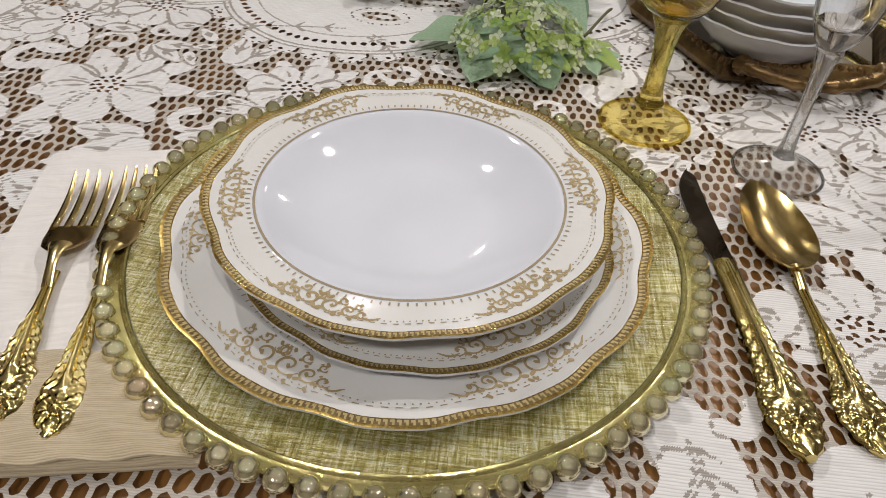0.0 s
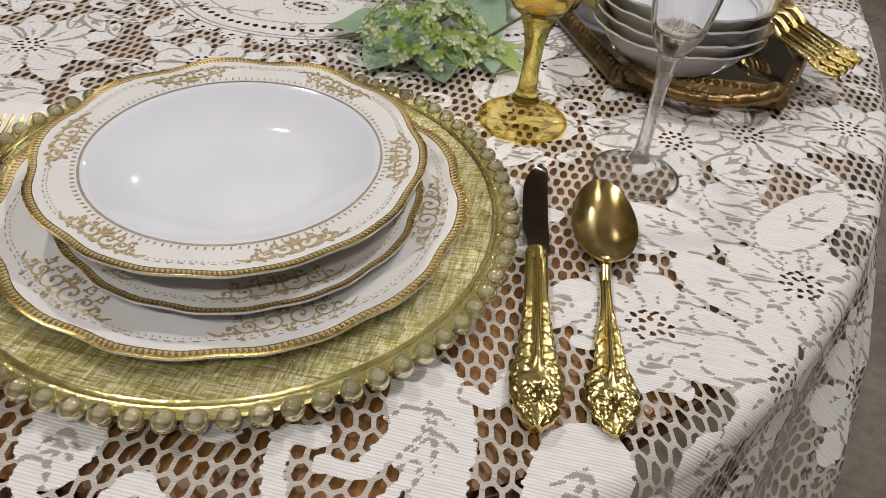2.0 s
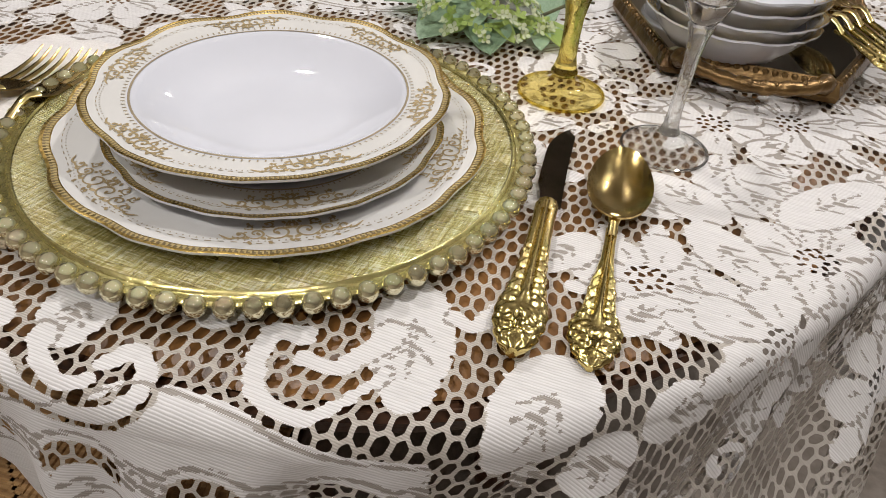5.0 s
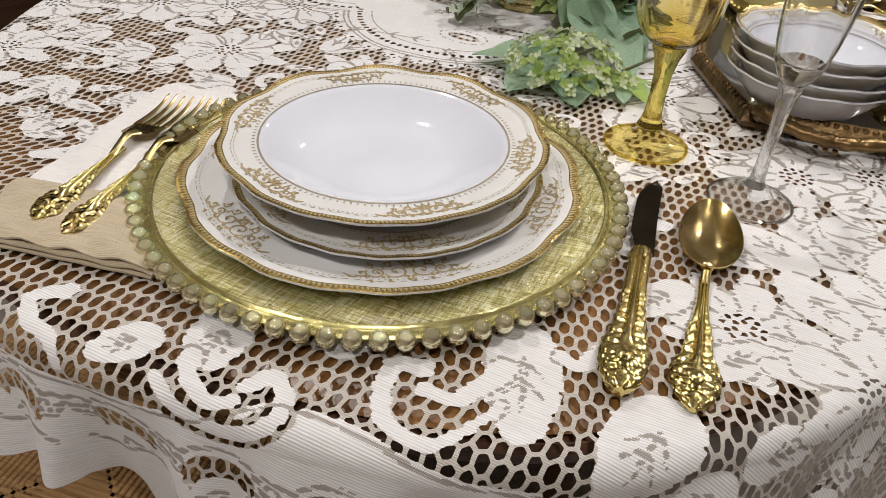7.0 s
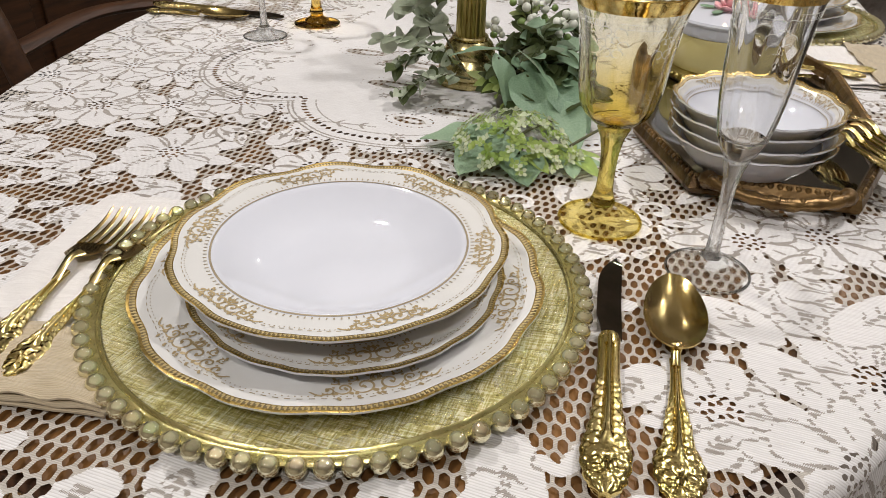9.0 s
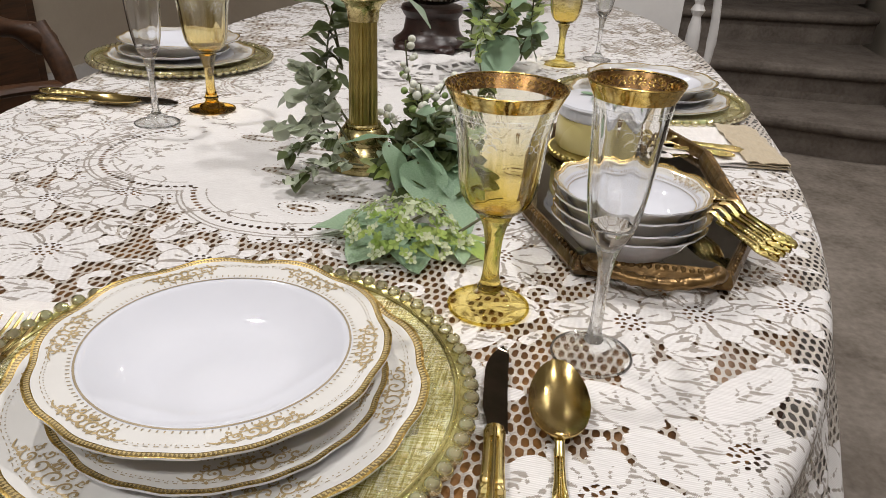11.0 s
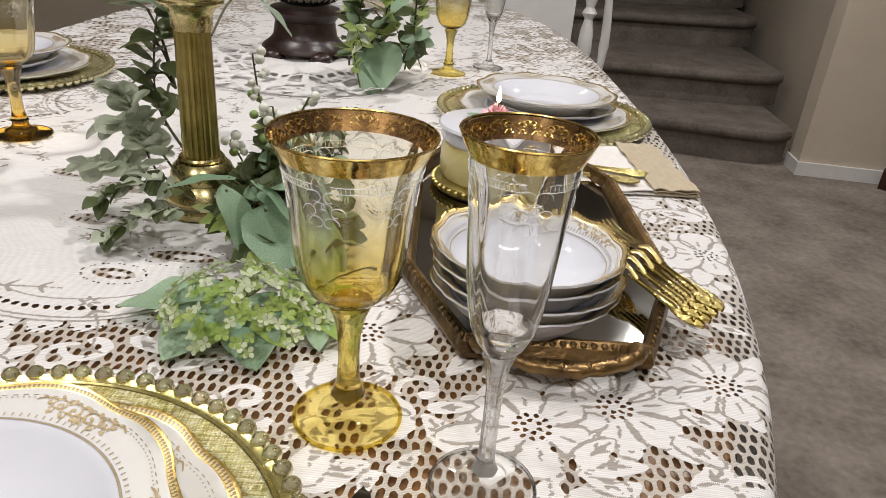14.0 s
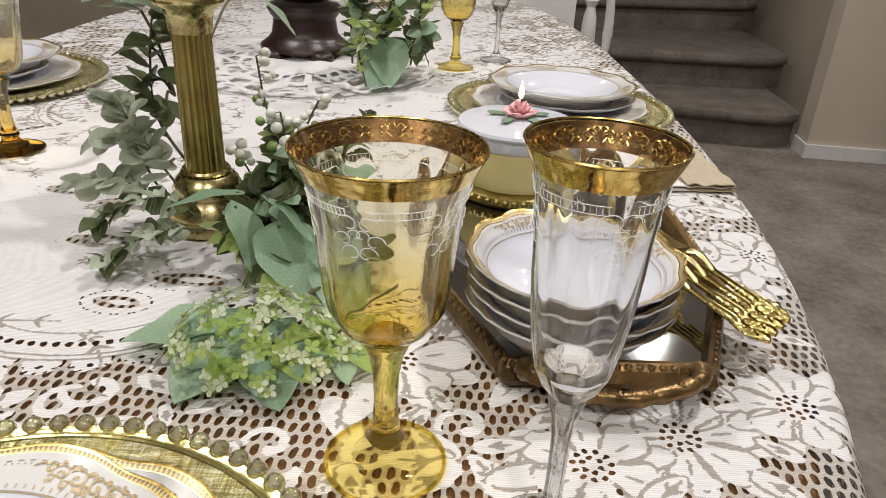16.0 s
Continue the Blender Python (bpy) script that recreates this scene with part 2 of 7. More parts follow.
def leaf_material(name, low, high, vein, rough=0.5):
    m, t, p = material(name)
    vec = coords(t)
    tone, fine = noise_node(t, vec, 45.0, 4), noise_node(t, vec, 320.0, 3)
    info = t.nodes.new("ShaderNodeObjectInfo")
    mixf = t.nodes.new("ShaderNodeMath")
    mixf.operation = "MULTIPLY_ADD"
    link(t, info.outputs["Random"], mixf.inputs[0])
    mixf.inputs[1].default_value = 0.34
    sub = t.nodes.new("ShaderNodeMath")
    sub.operation = "SUBTRACT"
    link(t, tone, sub.inputs[0])
    sub.inputs[1].default_value = 0.27
    link(t, sub.outputs[0], mixf.inputs[2])
    link(t, ramp(t, mixf.outputs[0], (0.15, low), (0.6, high), (0.95, vein)), p.inputs["Base Color"])
    p.inputs["Roughness"].default_value = rough
    p.inputs["Specular IOR Level"].default_value = 0.35
    bump(t, p, fine, 0.25, 0.0006)
    out = t.nodes["Material Output"]
    tr, mx = t.nodes.new("ShaderNodeBsdfTranslucent"), t.nodes.new("ShaderNodeMixShader")
    tr.inputs[0].default_value = (*vein, 1)
    mx.inputs[0].default_value = 0.28
    link(t, p.outputs[0], mx.inputs[1])
    link(t, tr.outputs[0], mx.inputs[2])
    link(t, mx.outputs[0], out.inputs[0])
    return m


LEAF_PALE = leaf_material("pale_silk_leaf", (0.14, 0.25, 0.15), (0.32, 0.45, 0.30), (0.52, 0.62, 0.45), 0.38)
LEAF_DARK = leaf_material("olive_silk_leaf", (0.035, 0.050, 0.016), (0.085, 0.11, 0.04), (0.18, 0.21, 0.09), 0.35)
LEAF_GREY = leaf_material("silver_eucalyptus_leaf", (0.24, 0.29, 0.19), (0.48, 0.53, 0.40), (0.72, 0.74, 0.64), 0.35)
LEAF_LIME = leaf_material("lime_floret", (0.18, 0.30, 0.04), (0.42, 0.52, 0.14), (0.66, 0.70, 0.42))
CREAM_PETAL = leaf_material("cream_petal", (0.42, 0.50, 0.28), (0.66, 0.70, 0.52), (0.78, 0.79, 0.68))
STEM = plain("brown_green_stem", (0.05, 0.05, 0.022), (0.12, 0.12, 0.05), 0.6, 0, 120, 0.3)
BERRY = plain("white_berry", (0.66, 0.68, 0.58), (0.78, 0.79, 0.72), 0.3, 0, 60, 0.1)
BERRY_GREEN = plain("green_berry", (0.12, 0.20, 0.05), (0.28, 0.38, 0.12), 0.3, 0, 60, 0.1)
FLAME = bpy.data.materials.new("candle_flame")
FLAME.use_nodes = True
FLAME.node_tree.nodes["Principled BSDF"].inputs["Emission Color"].default_value = (1, 0.75, 0.4, 1)
FLAME.node_tree.nodes["Principled BSDF"].inputs["Emission Strength"].default_value = 9


def foil_material():
    """Gold foil behind glass: crossed brush marks with sparkle painted into their colour, a few long scratches, a
    glassy face.
    """
    m, t, p = material("gold_foil_under_glass")
    a = noise_node(t, coords(t, 1.0, (60, 850, 60)), 1.0, 5, 0.65)
    b = noise_node(t, coords(t, 1.0, (850, 60, 60)), 1.0, 5, 0.65)
    scratch = noise_node(t, coords(t, 1.0, (420, 12, 12)), 1.0, 2, 0.5)
    wide = noise_node(t, coords(t), 22.0, 3)
    mx = t.nodes.new("ShaderNodeMath")
    mx.operation = "ADD"
    link(t, a, mx.inputs[0])
    link(t, b, mx.inputs[1])
    half = t.nodes.new("ShaderNodeMath")
    half.operation, half.inputs[1].default_value = "MULTIPLY", 0.5
    link(t, mx.outputs[0], half.inputs[0])
    # near-white top stop paints glints onto the crosshatch
    tone = ramp(t, half.outputs[0], (0.42, (0.42, 0.355, 0.09)), (0.50, (0.72, 0.64, 0.26)), (0.56, (1.0, 0.97, 0.72)))
    dark = t.nodes.new("ShaderNodeMix")
    dark.data_type, dark.blend_type = "RGBA", "MULTIPLY"
    dark.inputs["Factor"].default_value = 1.0
    link(t, tone, dark.inputs["A"])
    link(t, ramp(t, scratch, (0.24, (0.45, 0.42, 0.3)), (0.30, (1, 1, 1))), dark.inputs["B"])
    link(t, dark.outputs["Result"], p.inputs["Base Color"])
    p.inputs["Metallic"].default_value = 0.90
    link(t, ramp(t, wide, (0.3, (0.20,) * 3), (0.7, (0.30,) * 3)), p.inputs["Roughness"])
    p.inputs["Coat Weight"].default_value, p.inputs["Coat Roughness"].default_value = 0.6, 0.04
    bump(t, p, mx.outputs[0], 1.0, 0.0011)
    return m


FOIL = foil_material()

# ---- building helpers ----
def mesh_object(name, bm, mats, parent=None, label="", smooth=True):
    me = bpy.data.meshes.new(name)
    bm.normal_update()
    bm.to_mesh(me)
    bm.free()
    for m in mats if isinstance(mats, (list, tuple)) else [mats]:
        me.materials.append(m)
    if smooth:
        me.polygons.foreach_set("use_smooth", [True] * len(me.polygons))
        me.set_sharp_from_angle(angle=radians(40))
    ob = new(name, me)
    if parent:
        ob.parent = parent
    if label:
        ob["label"] = label
    return ob


def part(name, bm, mats, parent, label="", smooth=True):
    return mesh_object(name, bm, mats, parent, label, smooth)


def thing(name, at, label, category, group="", turn=0.0):
    ob = new(name)
    ob.empty_display_size = 0.02
    ob.location, ob.rotation_euler[2] = at, turn
    return tagged(ob, label, category, group)


def lathe(profile, seg=96, scallop=None, ids=None, close=False, bm=None, pick=None):
    """Turn (radius, height) points round z. scallop(angle, radius) scales the radius; ids: material of each ring; pick(i, j): of each face."""
    bm = bm or bmesh.new()
    rings = []
    for r, z in profile:
        if r < 1e-6:
            rings.append([bm.verts.new((0, 0, z))])
            continue
        ring = []
        for k in range(seg):
            a = 2 * math.pi * k / seg
            s, dz = scallop(a, r) if scallop else (1.0, 0.0)
            ring.append(bm.verts.new((r * s * math.cos(a), r * s * math.sin(a), z + dz)))
        rings.append(ring)
    if close:
        rings.append(rings[0])
    for i, (u, v) in enumerate(zip(rings, rings[1:])):
        for k in range(seg):
            n = (k + 1) % seg
            if len(u) == 1 and len(v) == 1:
                continue
            if len(u) == 1:
                f = bm.faces.new((u[0], v[k], v[n]))
            elif len(v) == 1:
                f = bm.faces.new((u[k], v[0], u[n]))
            else:
                f = bm.faces.new((u[k], v[k], v[n], u[n]))
            f.material_index = pick(i, k) if pick else ids[i] if ids else 0
    bmesh.ops.recalc_face_normals(bm, faces=bm.faces)
    return bm


def tube(points, radii, seg=8, bm=None, flat=1.0, up=Vector((0, 0, 1))):
    """A round or flattened rod along points."""
    bm = bm or bmesh.new()
    pts = [Vector(p) for p in points]
    rings = []
    for i, p in enumerate(pts):
        d = (pts[min(i + 1, len(pts) - 1)] - pts[max(i - 1, 0)]).normalized()
        side = d.cross(up)
        side = side.normalized() if side.length > 1e-4 else Vector((1, 0, 0))
        top = side.cross(d)
        r = radii[i] if isinstance(radii, (list, tuple)) else radii
        rings.append([bm.verts.new(p + r * (math.cos(a) * side + flat * math.sin(a) * top)) for a in (2 * math.pi * k / seg for k in range(seg))])
    for u, v in zip(rings, rings[1:]):
        for k in range(seg):
            bm.faces.new((u[k], u[(k + 1) % seg], v[(k + 1) % seg], v[k]))
    bm.faces.new(rings[0][::-1])
    bm.faces.new(rings[-1])
    return bm


def box(size, at=(0, 0, 0), bevel=0.0, bm=None, turn=None):
    own = bmesh.new()
    bmesh.ops.create_cube(own, size=1.0)
    bmesh.ops.scale(own, vec=size, verts=own.verts)
    if bevel:
        bmesh.ops.bevel(own, geom=own.edges[:], offset=bevel, segments=3, profile=0.5, affect="EDGES")
    if turn:
        bmesh.ops.rotate(own, matrix=turn.to_3x3(), verts=own.verts)
    bmesh.ops.translate(own, vec=at, verts=own.verts)
    if bm is None:
        return own
    me = bpy.data.meshes.new("tmp")
    own.to_mesh(me)
    own.free()
    bm.from_mesh(me)
    bpy.data.meshes.remove(me)
    return bm


def ball(r, at=(0, 0, 0), bm=None, sub=2, scale=(1, 1, 1)):
    bm = bm or bmesh.new()
    got = bmesh.ops.create_icosphere(bm, subdivisions=sub, radius=r)
    bmesh.ops.scale(bm, vec=scale, verts=got["verts"])
    bmesh.ops.translate(bm, vec=at, verts=got["verts"])
    return bm


def spline(ctrl, n):
    """Points on a smooth line through the control points."""
    c = [Vector(p) for p in ctrl]
    c = [2 * c[0] - c[1], *c, 2 * c[-1] - c[-2]]
    out = []
    for i in range(n):
        u = i / (n - 1) * (len(c) - 3)
        k = min(int(u), len(c) - 4)
        f = u - k
        a, b, d, e = c[k : k + 4]
        out.append(0.5 * (2 * b + (d - a) * f + (2 * a - 5 * b + 4 * d - e) * f * f + (3 * b - a - 3 * d + e) * f**3))
    return out

# ---- the room ----
def slab(name, size, at, mat, kind="structure", turn=0.0):
    ob = mesh_object(name, box(size), mat, smooth=False)
    ob.location, ob.rotation_euler[2] = at, turn
    return tagged(ob, kind=kind)


slab("floor", (9.0, 11.0, 0.1), (0.0, 3.0, -0.05), CARPET)
slab("ceiling", (9.0, 11.0, 0.1), (0.0, 3.0, 2.5), CEIL)
slab("wall_south", (9.0, 0.12, 2.45), (0.0, -2.5, 1.225), WALL)
slab("wall_north", (9.0, 0.12, 2.45), (0.0, 8.4, 1.225), WALL)
slab("wall_west", (0.12, 10.8, 2.45), (-2.75, 2.95, 1.225), WALL)
slab("wall_east", (0.12, 6.0, 2.45), (4.4, 0.5, 1.225), WALL)
slab("wall_stair_corner", (0.40, 0.14, 2.45), (1.92, 3.525, 1.225), WALL, turn=radians(-3))
slab("wall_beside_stairs", (0.12, 4.4, 2.45), (2.12, 5.9, 1.225), WALL, turn=radians(-6))
slab("wall_behind_chairs", (3.2, 0.12, 2.45), (-1.15, 4.6, 1.225), WALL)
slab("baseboard_corner", (0.42, 0.17, 0.065), (1.92, 3.523, 0.033), WHITE_PAINT, turn=radians(-3))
slab("baseboard_west", (0.03, 10.6, 0.11), (-2.67, 2.95, 0.056), WHITE_PAINT)

# an unseen fitting for every lamp, the added brightening ones too
for lx, ly, _ in LAMPS:
    can = thing("unseen_light_fitting", (lx, ly, 2.45), "unseen white recessed ceiling downlight, placed for the room's lighting", "ceiling light", "recessed ceiling lights")
    part("trim_ring", lathe([(0.062, 0.0), (0.062, -0.012), (0.082, -0.008), (0.084, 0.0)], 40), WHITE_PAINT, can)


def stair_flight():
    """Carpeted steps that rise away from the room, each with a rounded nosing."""
    for k in range(5):
        x0, x1 = 0.40, 1.71 + 0.085 * k
        y0 = (3.74, 4.02, 4.62, 5.20, 5.75)[k]
        lean = (-0.20, 0.03, 0.30, 0.32, 0.32)[k]
        z = 0.18 * (k + 1)
        step = bmesh.new()
        prof = [(0.0, -0.18), (0.0, -0.062), (-0.020, -0.058), (-0.036, -0.045), (-0.040, -0.026), (-0.032, -0.009), (-0.012, -0.001), (0.01, 0.0), (1.4, 0.0), (1.4, -0.18)]
        n = 14
        rows = []
        for i in range(n + 1):
            f = i / n
            round_off = 0.10 * max(0.0, (f - 0.86) / 0.14) ** 2
            rows.append([step.verts.new((x0 + (x1 - x0) * f, y0 + lean * f + dy + round_off, z + dz)) for dy, dz in prof])
        for u, v in zip(rows, rows[1:]):
            for a in range(len(prof)):
                b = (a + 1) % len(prof)
                step.faces.new((u[a], u[b], v[b], v[a]))
        step.faces.new(rows[0])
        step.faces.new(rows[-1][::-1])
        bmesh.ops.recalc_face_normals(step, faces=step.faces)
        ob = mesh_object("stair_step", step, STAIR_CARPET)
        tagged(ob, "brown-grey carpeted stair step with a rounded nosing", "stair step", "flight of carpeted stairs", "structure")


stair_flight()

# ---- table ----
CX, CY, HALF_W, HALF_L, POWER, SKEW = -0.128, 1.394, 0.555, 1.337, 2.594, 0.062


def oval(inset, n=160):
    """The table's outline, drawn in by inset."""
    c, s = math.cos(SKEW), math.sin(SKEW)
    out = []
    for k in range(n):
        a = 2 * math.pi * k / n
        u = (HALF_W - inset) * math.copysign(abs(math.cos(a)) ** (2 / POWER), math.cos(a))
        v = (HALF_L - inset) * math.copysign(abs(math.sin(a)) ** (2 / POWER), math.sin(a))
        out.append((CX + u * c - v * s, CY + u * s + v * c))
    return out


def oval_solid(levels, bm=None):
    """A solid whose outline is drawn in by so much at each height."""
    bm = bm or bmesh.new()
    rings = [[bm.verts.new((x, y, z)) for x, y in oval(i)] for i, z in levels]
    for u, v in zip(rings, rings[1:]):
        for k in range(len(u)):
            n = (k + 1) % len(u)
            bm.faces.new((u[k], u[n], v[n], v[k]))
    bm.faces.new(rings[0][::-1])
    bm.faces.new(rings[-1])
    bmesh.ops.recalc_face_normals(bm, faces=bm.faces)
    return bm


table = thing("dining_table", (0, 0, 0), "long oval wooden dining table under a lace cloth", "table")
UP = TOP - 0.0035
part("tabletop", oval_solid([(0.03, UP - 0.006), (0.012, UP - 0.002), (0.03, UP)]), TABLE_WOOD, table)
part("table_edge", oval_solid([(0.035, UP - 0.036), (0.016, UP - 0.030), (0.012, UP - 0.02), (0.008, UP - 0.012), (0.010, UP - 0.0065)]), EDGE_WOOD, table, "dark moulded table edge")
part("apron", oval_solid([(0.11, UP - 0.12), (0.11, UP - 0.0365)]), EDGE_WOOD, table)
for lx, ly in ((-0.38, 0.62), (0.10, 0.58), (-0.36, 2.2), (0.12, 2.2)):
    leg = part("leg", lathe([(0.0, 0.0), (0.026, 0.0), (0.03, 0.03), (0.022, 0.08), (0.034, 0.3), (0.024, 0.5), (0.04, 0.56), (0.04, UP - 0.125), (0.0, UP - 0.125)], 24), EDGE_WOOD, table)
    leg.location = (lx, ly, 0.0)


# ---- lace tablecloth ----
def rim(X, Y):
    """How far each point lies outside the table's outline, and the way out."""
    c, s = math.cos(SKEW), math.sin(SKEW)
    u, v = (X - CX) * c + (Y - CY) * s, -(X - CX) * s + (Y - CY) * c
    pu, pv = np.abs(u / HALF_W) + 1e-9, np.abs(v / HALF_L) + 1e-9
    F = (pu**POWER + pv**POWER) ** (1 / POWER)
    k = F ** (1 - POWER)
    gu, gv = k * pu ** (POWER - 1) * np.sign(u) / HALF_W, k * pv ** (POWER - 1) * np.sign(v) / HALF_L
    g = np.hypot(gu, gv) + 1e-9
    d = (F - 1) / g
    return d, (gu * c - gv * s) / g, (gu * s + gv * c) / g, np.arctan2(v * HALF_W, u * HALF_L)


def drape(X, Y):
    """Lay flat cloth over the table: level on top, rounded at the edge, hanging in soft folds."""
    d, nx, ny, a = rim(X, Y)
    r = 0.014
    turn = np.clip(d / r, 0, math.pi / 2)
    down = np.maximum(d - r * math.pi / 2, 0)
    soft = np.clip(down / 0.12, 0, 1)
    fold = 0.020 * np.sin(a * 17 + 0.8) + 0.012 * np.sin(a * 41 + 2.0) + 0.008 * np.sin(a * 73)
    out = np.where(d > 0, r * np.sin(turn) + 0.10 * down + soft * fold - d, 0.0)
    z = np.where(d > 0, -r * (1 - np.cos(turn)) - 0.98 * down, 0.0)
    z = z + 0.0006 * np.sin(X * 61 + 3 * np.sin(Y * 17)) * np.sin(Y * 53)
    return X + nx * out, Y + ny * out, TOP + z


GAP = 0.0034


class Lace:
    """A block of the cloth's pattern: solid is above nought inside the woven figures, slit below nought in their openings."""

    def __init__(self, x0, x1, y0, y1, h):
        self.x0, self.y0, self.h = x0, y0, h
        self.nx, self.ny = int(round((x1 - x0) / h)) + 1, int(round((y1 - y0) / h)) + 1
        self.PX, self.Y = np.meshgrid(x0 + h * np.arange(self.nx), y0 + h * np.arange(self.ny))
        # figures are woven row by row, so their outlines step sideways
        row = np.floor(self.Y / max(0.0022, 2 * h))
        self.X = self.PX + 0.0015 * (1 - 0.5 * np.clip((self.Y - 0.30) / 0.14, 0, 1)) * (2 * np.mod(np.sin(row * 12.9898) * 43758.5453, 1.0) - 1)
        self.solid = np.full(self.X.shape, -1.0)
        self.slit = np.full(self.X.shape, 1.0)
        self.dash = np.full(self.X.shape, 1.0)
        self.guard = np.full(self.X.shape, -1.0)

    def window(self, x, y, r):
        i0, i1 = int((x - r - self.x0) / self.h), int((x + r - self.x0) / self.h) + 2
        j0, j1 = int((y - r - self.y0) / self.h), int((y + r - self.y0) / self.h) + 2
        i0, j0, i1, j1 = max(i0, 0), max(j0, 0), min(i1, self.nx), min(j1, self.ny)
        return (slice(j0, j1), slice(i0, i1)) if i0 < i1 and j0 < j1 else None

    def petal(self, x, y, a, length, width, cut=False, point=0.35):
        """A leaf shape that starts at x, y and runs towards a."""
        mx, my = x + math.cos(a) * length / 2, y + math.sin(a) * length / 2
        w = self.window(mx, my, length)
        if w is None:
            return
        dx, dy = self.X[w] - mx, self.Y[w] - my
        u, v = (dx * math.cos(a) + dy * math.sin(a)) / (length / 2), -dx * math.sin(a) + dy * math.cos(a)
        breadth = width / 2 * np.sqrt(np.clip(1 - u * u, 0, 1)) * (1 - point * u)
        val = np.where(np.abs(u) < 1, breadth - np.abs(v), -np.abs(v) - (np.abs(u) - 1) * length / 2)
        if cut == "hole":
            self.slit[w] = np.minimum(self.slit[w], -val)
        elif cut:
            self.dash[w] = np.minimum(self.dash[w], -val)
        else:
            # a ladder of thin threads sets each figure off from those beneath it
            edge = (val < -0.0002) & (val > -0.0031) & (self.solid[w] > 0)
            self.solid[w] = np.maximum(self.solid[w], val)
            self.slit[w] = np.where(val > -GAP, 1.0, self.slit[w])
            self.dash[w] = np.where(edge, -1.0, np.where(val > -GAP, 1.0, self.dash[w]))

    def dot(self, x, y, r, cut="hole"):
        w = self.window(x, y, r + 0.004)
        if w is None:
            return
        val = r - np.hypot((self.PX if cut is True else self.X)[w] - x, self.Y[w] - y)
        if cut == "hole":
            self.slit[w] = np.minimum(self.slit[w], -val)
        elif cut:
            self.dash[w] = np.minimum(self.dash[w], -val)
        else:
            self.solid[w] = np.maximum(self.solid[w], val)

    def line(self, pts, w0, w1, cut=False, dash=1):
        for k, (x, y) in enumerate(pts):
            if dash > 1 and k % dash == dash - 1:
                continue
            self.dot(x, y, w0 + (w1 - w0) * k / max(1, len(pts) - 1), cut)


def flower(g, x, y, size, turn, petals=7):
    for k in range(petals + 2):
        a = turn + 0.4 + 2 * math.pi * k / (petals + 2)
        g.petal(x + 0.02 * math.cos(a), y + 0.02 * math.sin(a), a, size * (0.98 + 0.20 * math.sin(k * 2.7 + x * 90)), size * 0.46, point=0.1)
    for k in range(petals):
        a = turn + 2 * math.pi * k / petals + 0.12 * math.sin(k * 5.1 + y * 70)
        g.petal(x + 0.010 * math.cos(a), y + 0.010 * math.sin(a), a, size * (0.86 + 0.14 * math.sin(k * 3.3 + x * 50)), size * 0.72, point=-0.30)
    g.dot(x, y, 0.02, False)
    for k in range(petals):
        a = turn + 2 * math.pi * (k + 0.5) / petals
        g.petal(x + 0.013 * math.cos(a), y + 0.013 * math.sin(a), a, size * 0.66, 0.0027, True)
        b = turn + 2 * math.pi * k / petals
        g.petal(x + 0.018 * math.cos(b), y + 0.018 * math.sin(b), b, size * 0.36, 0.0023, True)
    # open net in the heart
    g.dot(x, y, 0.0035, False)
    for n, r, shift in ((6, 0.0052, 0.0), (11, 0.0104, 0.3)):
        for k in range(n):
            a = turn + shift + 2 * math.pi * k / n
            g.petal(x + (r - 0.0016) * math.cos(a), y + (r - 0.0016) * math.sin(a), a, 0.0042, 0.0036, "hole", 0)


def spray(g, x, y, size, turn, leaves=3):
    for k in range(leaves):
        a = turn + (k - (leaves - 1) / 2) * 0.75
        g.petal(x, y, a, size * (1.1 if k == (leaves - 1) / 2 else 0.9), size * 0.42)
        g.petal(x + 0.3 * size * math.cos(a), y + 0.3 * size * math.sin(a), a, size * 0.55, 0.0033, True)
        for side in (-1, 1):
            g.petal(x + 0.42 * size * math.cos(a), y + 0.42 * size * math.sin(a), a + side * 0.55, size * 0.26, 0.0028, True)


def scroll(g, x, y, size, turn, hand=1):
    pts = []
    for k in range(46):
        f = k / 45
        a = turn + hand * (f * 4.6)
        r = size * (1 - 0.62 * f)
        pts.append((x + r * math.cos(a), y + r * math.sin(a)))
    g.line(pts, size * 0.14, size * 0.24)
    g.dot(*pts[-1], size * 0.27, False)


def vine(g, x, y, turn, n, bend):
    pts = []
    for k in range(n):
        x, y, turn = x + 0.0028 * math.cos(turn), y + 0.0028 * math.sin(turn), turn + bend
        pts.append((x, y))
        if k % 9 == 4:
            for side in (-1, 1):
                g.petal(x, y, turn + side * 0.9, 0.012, 0.0030, True)
    g.line(pts, 0.0013, 0.0013, True)


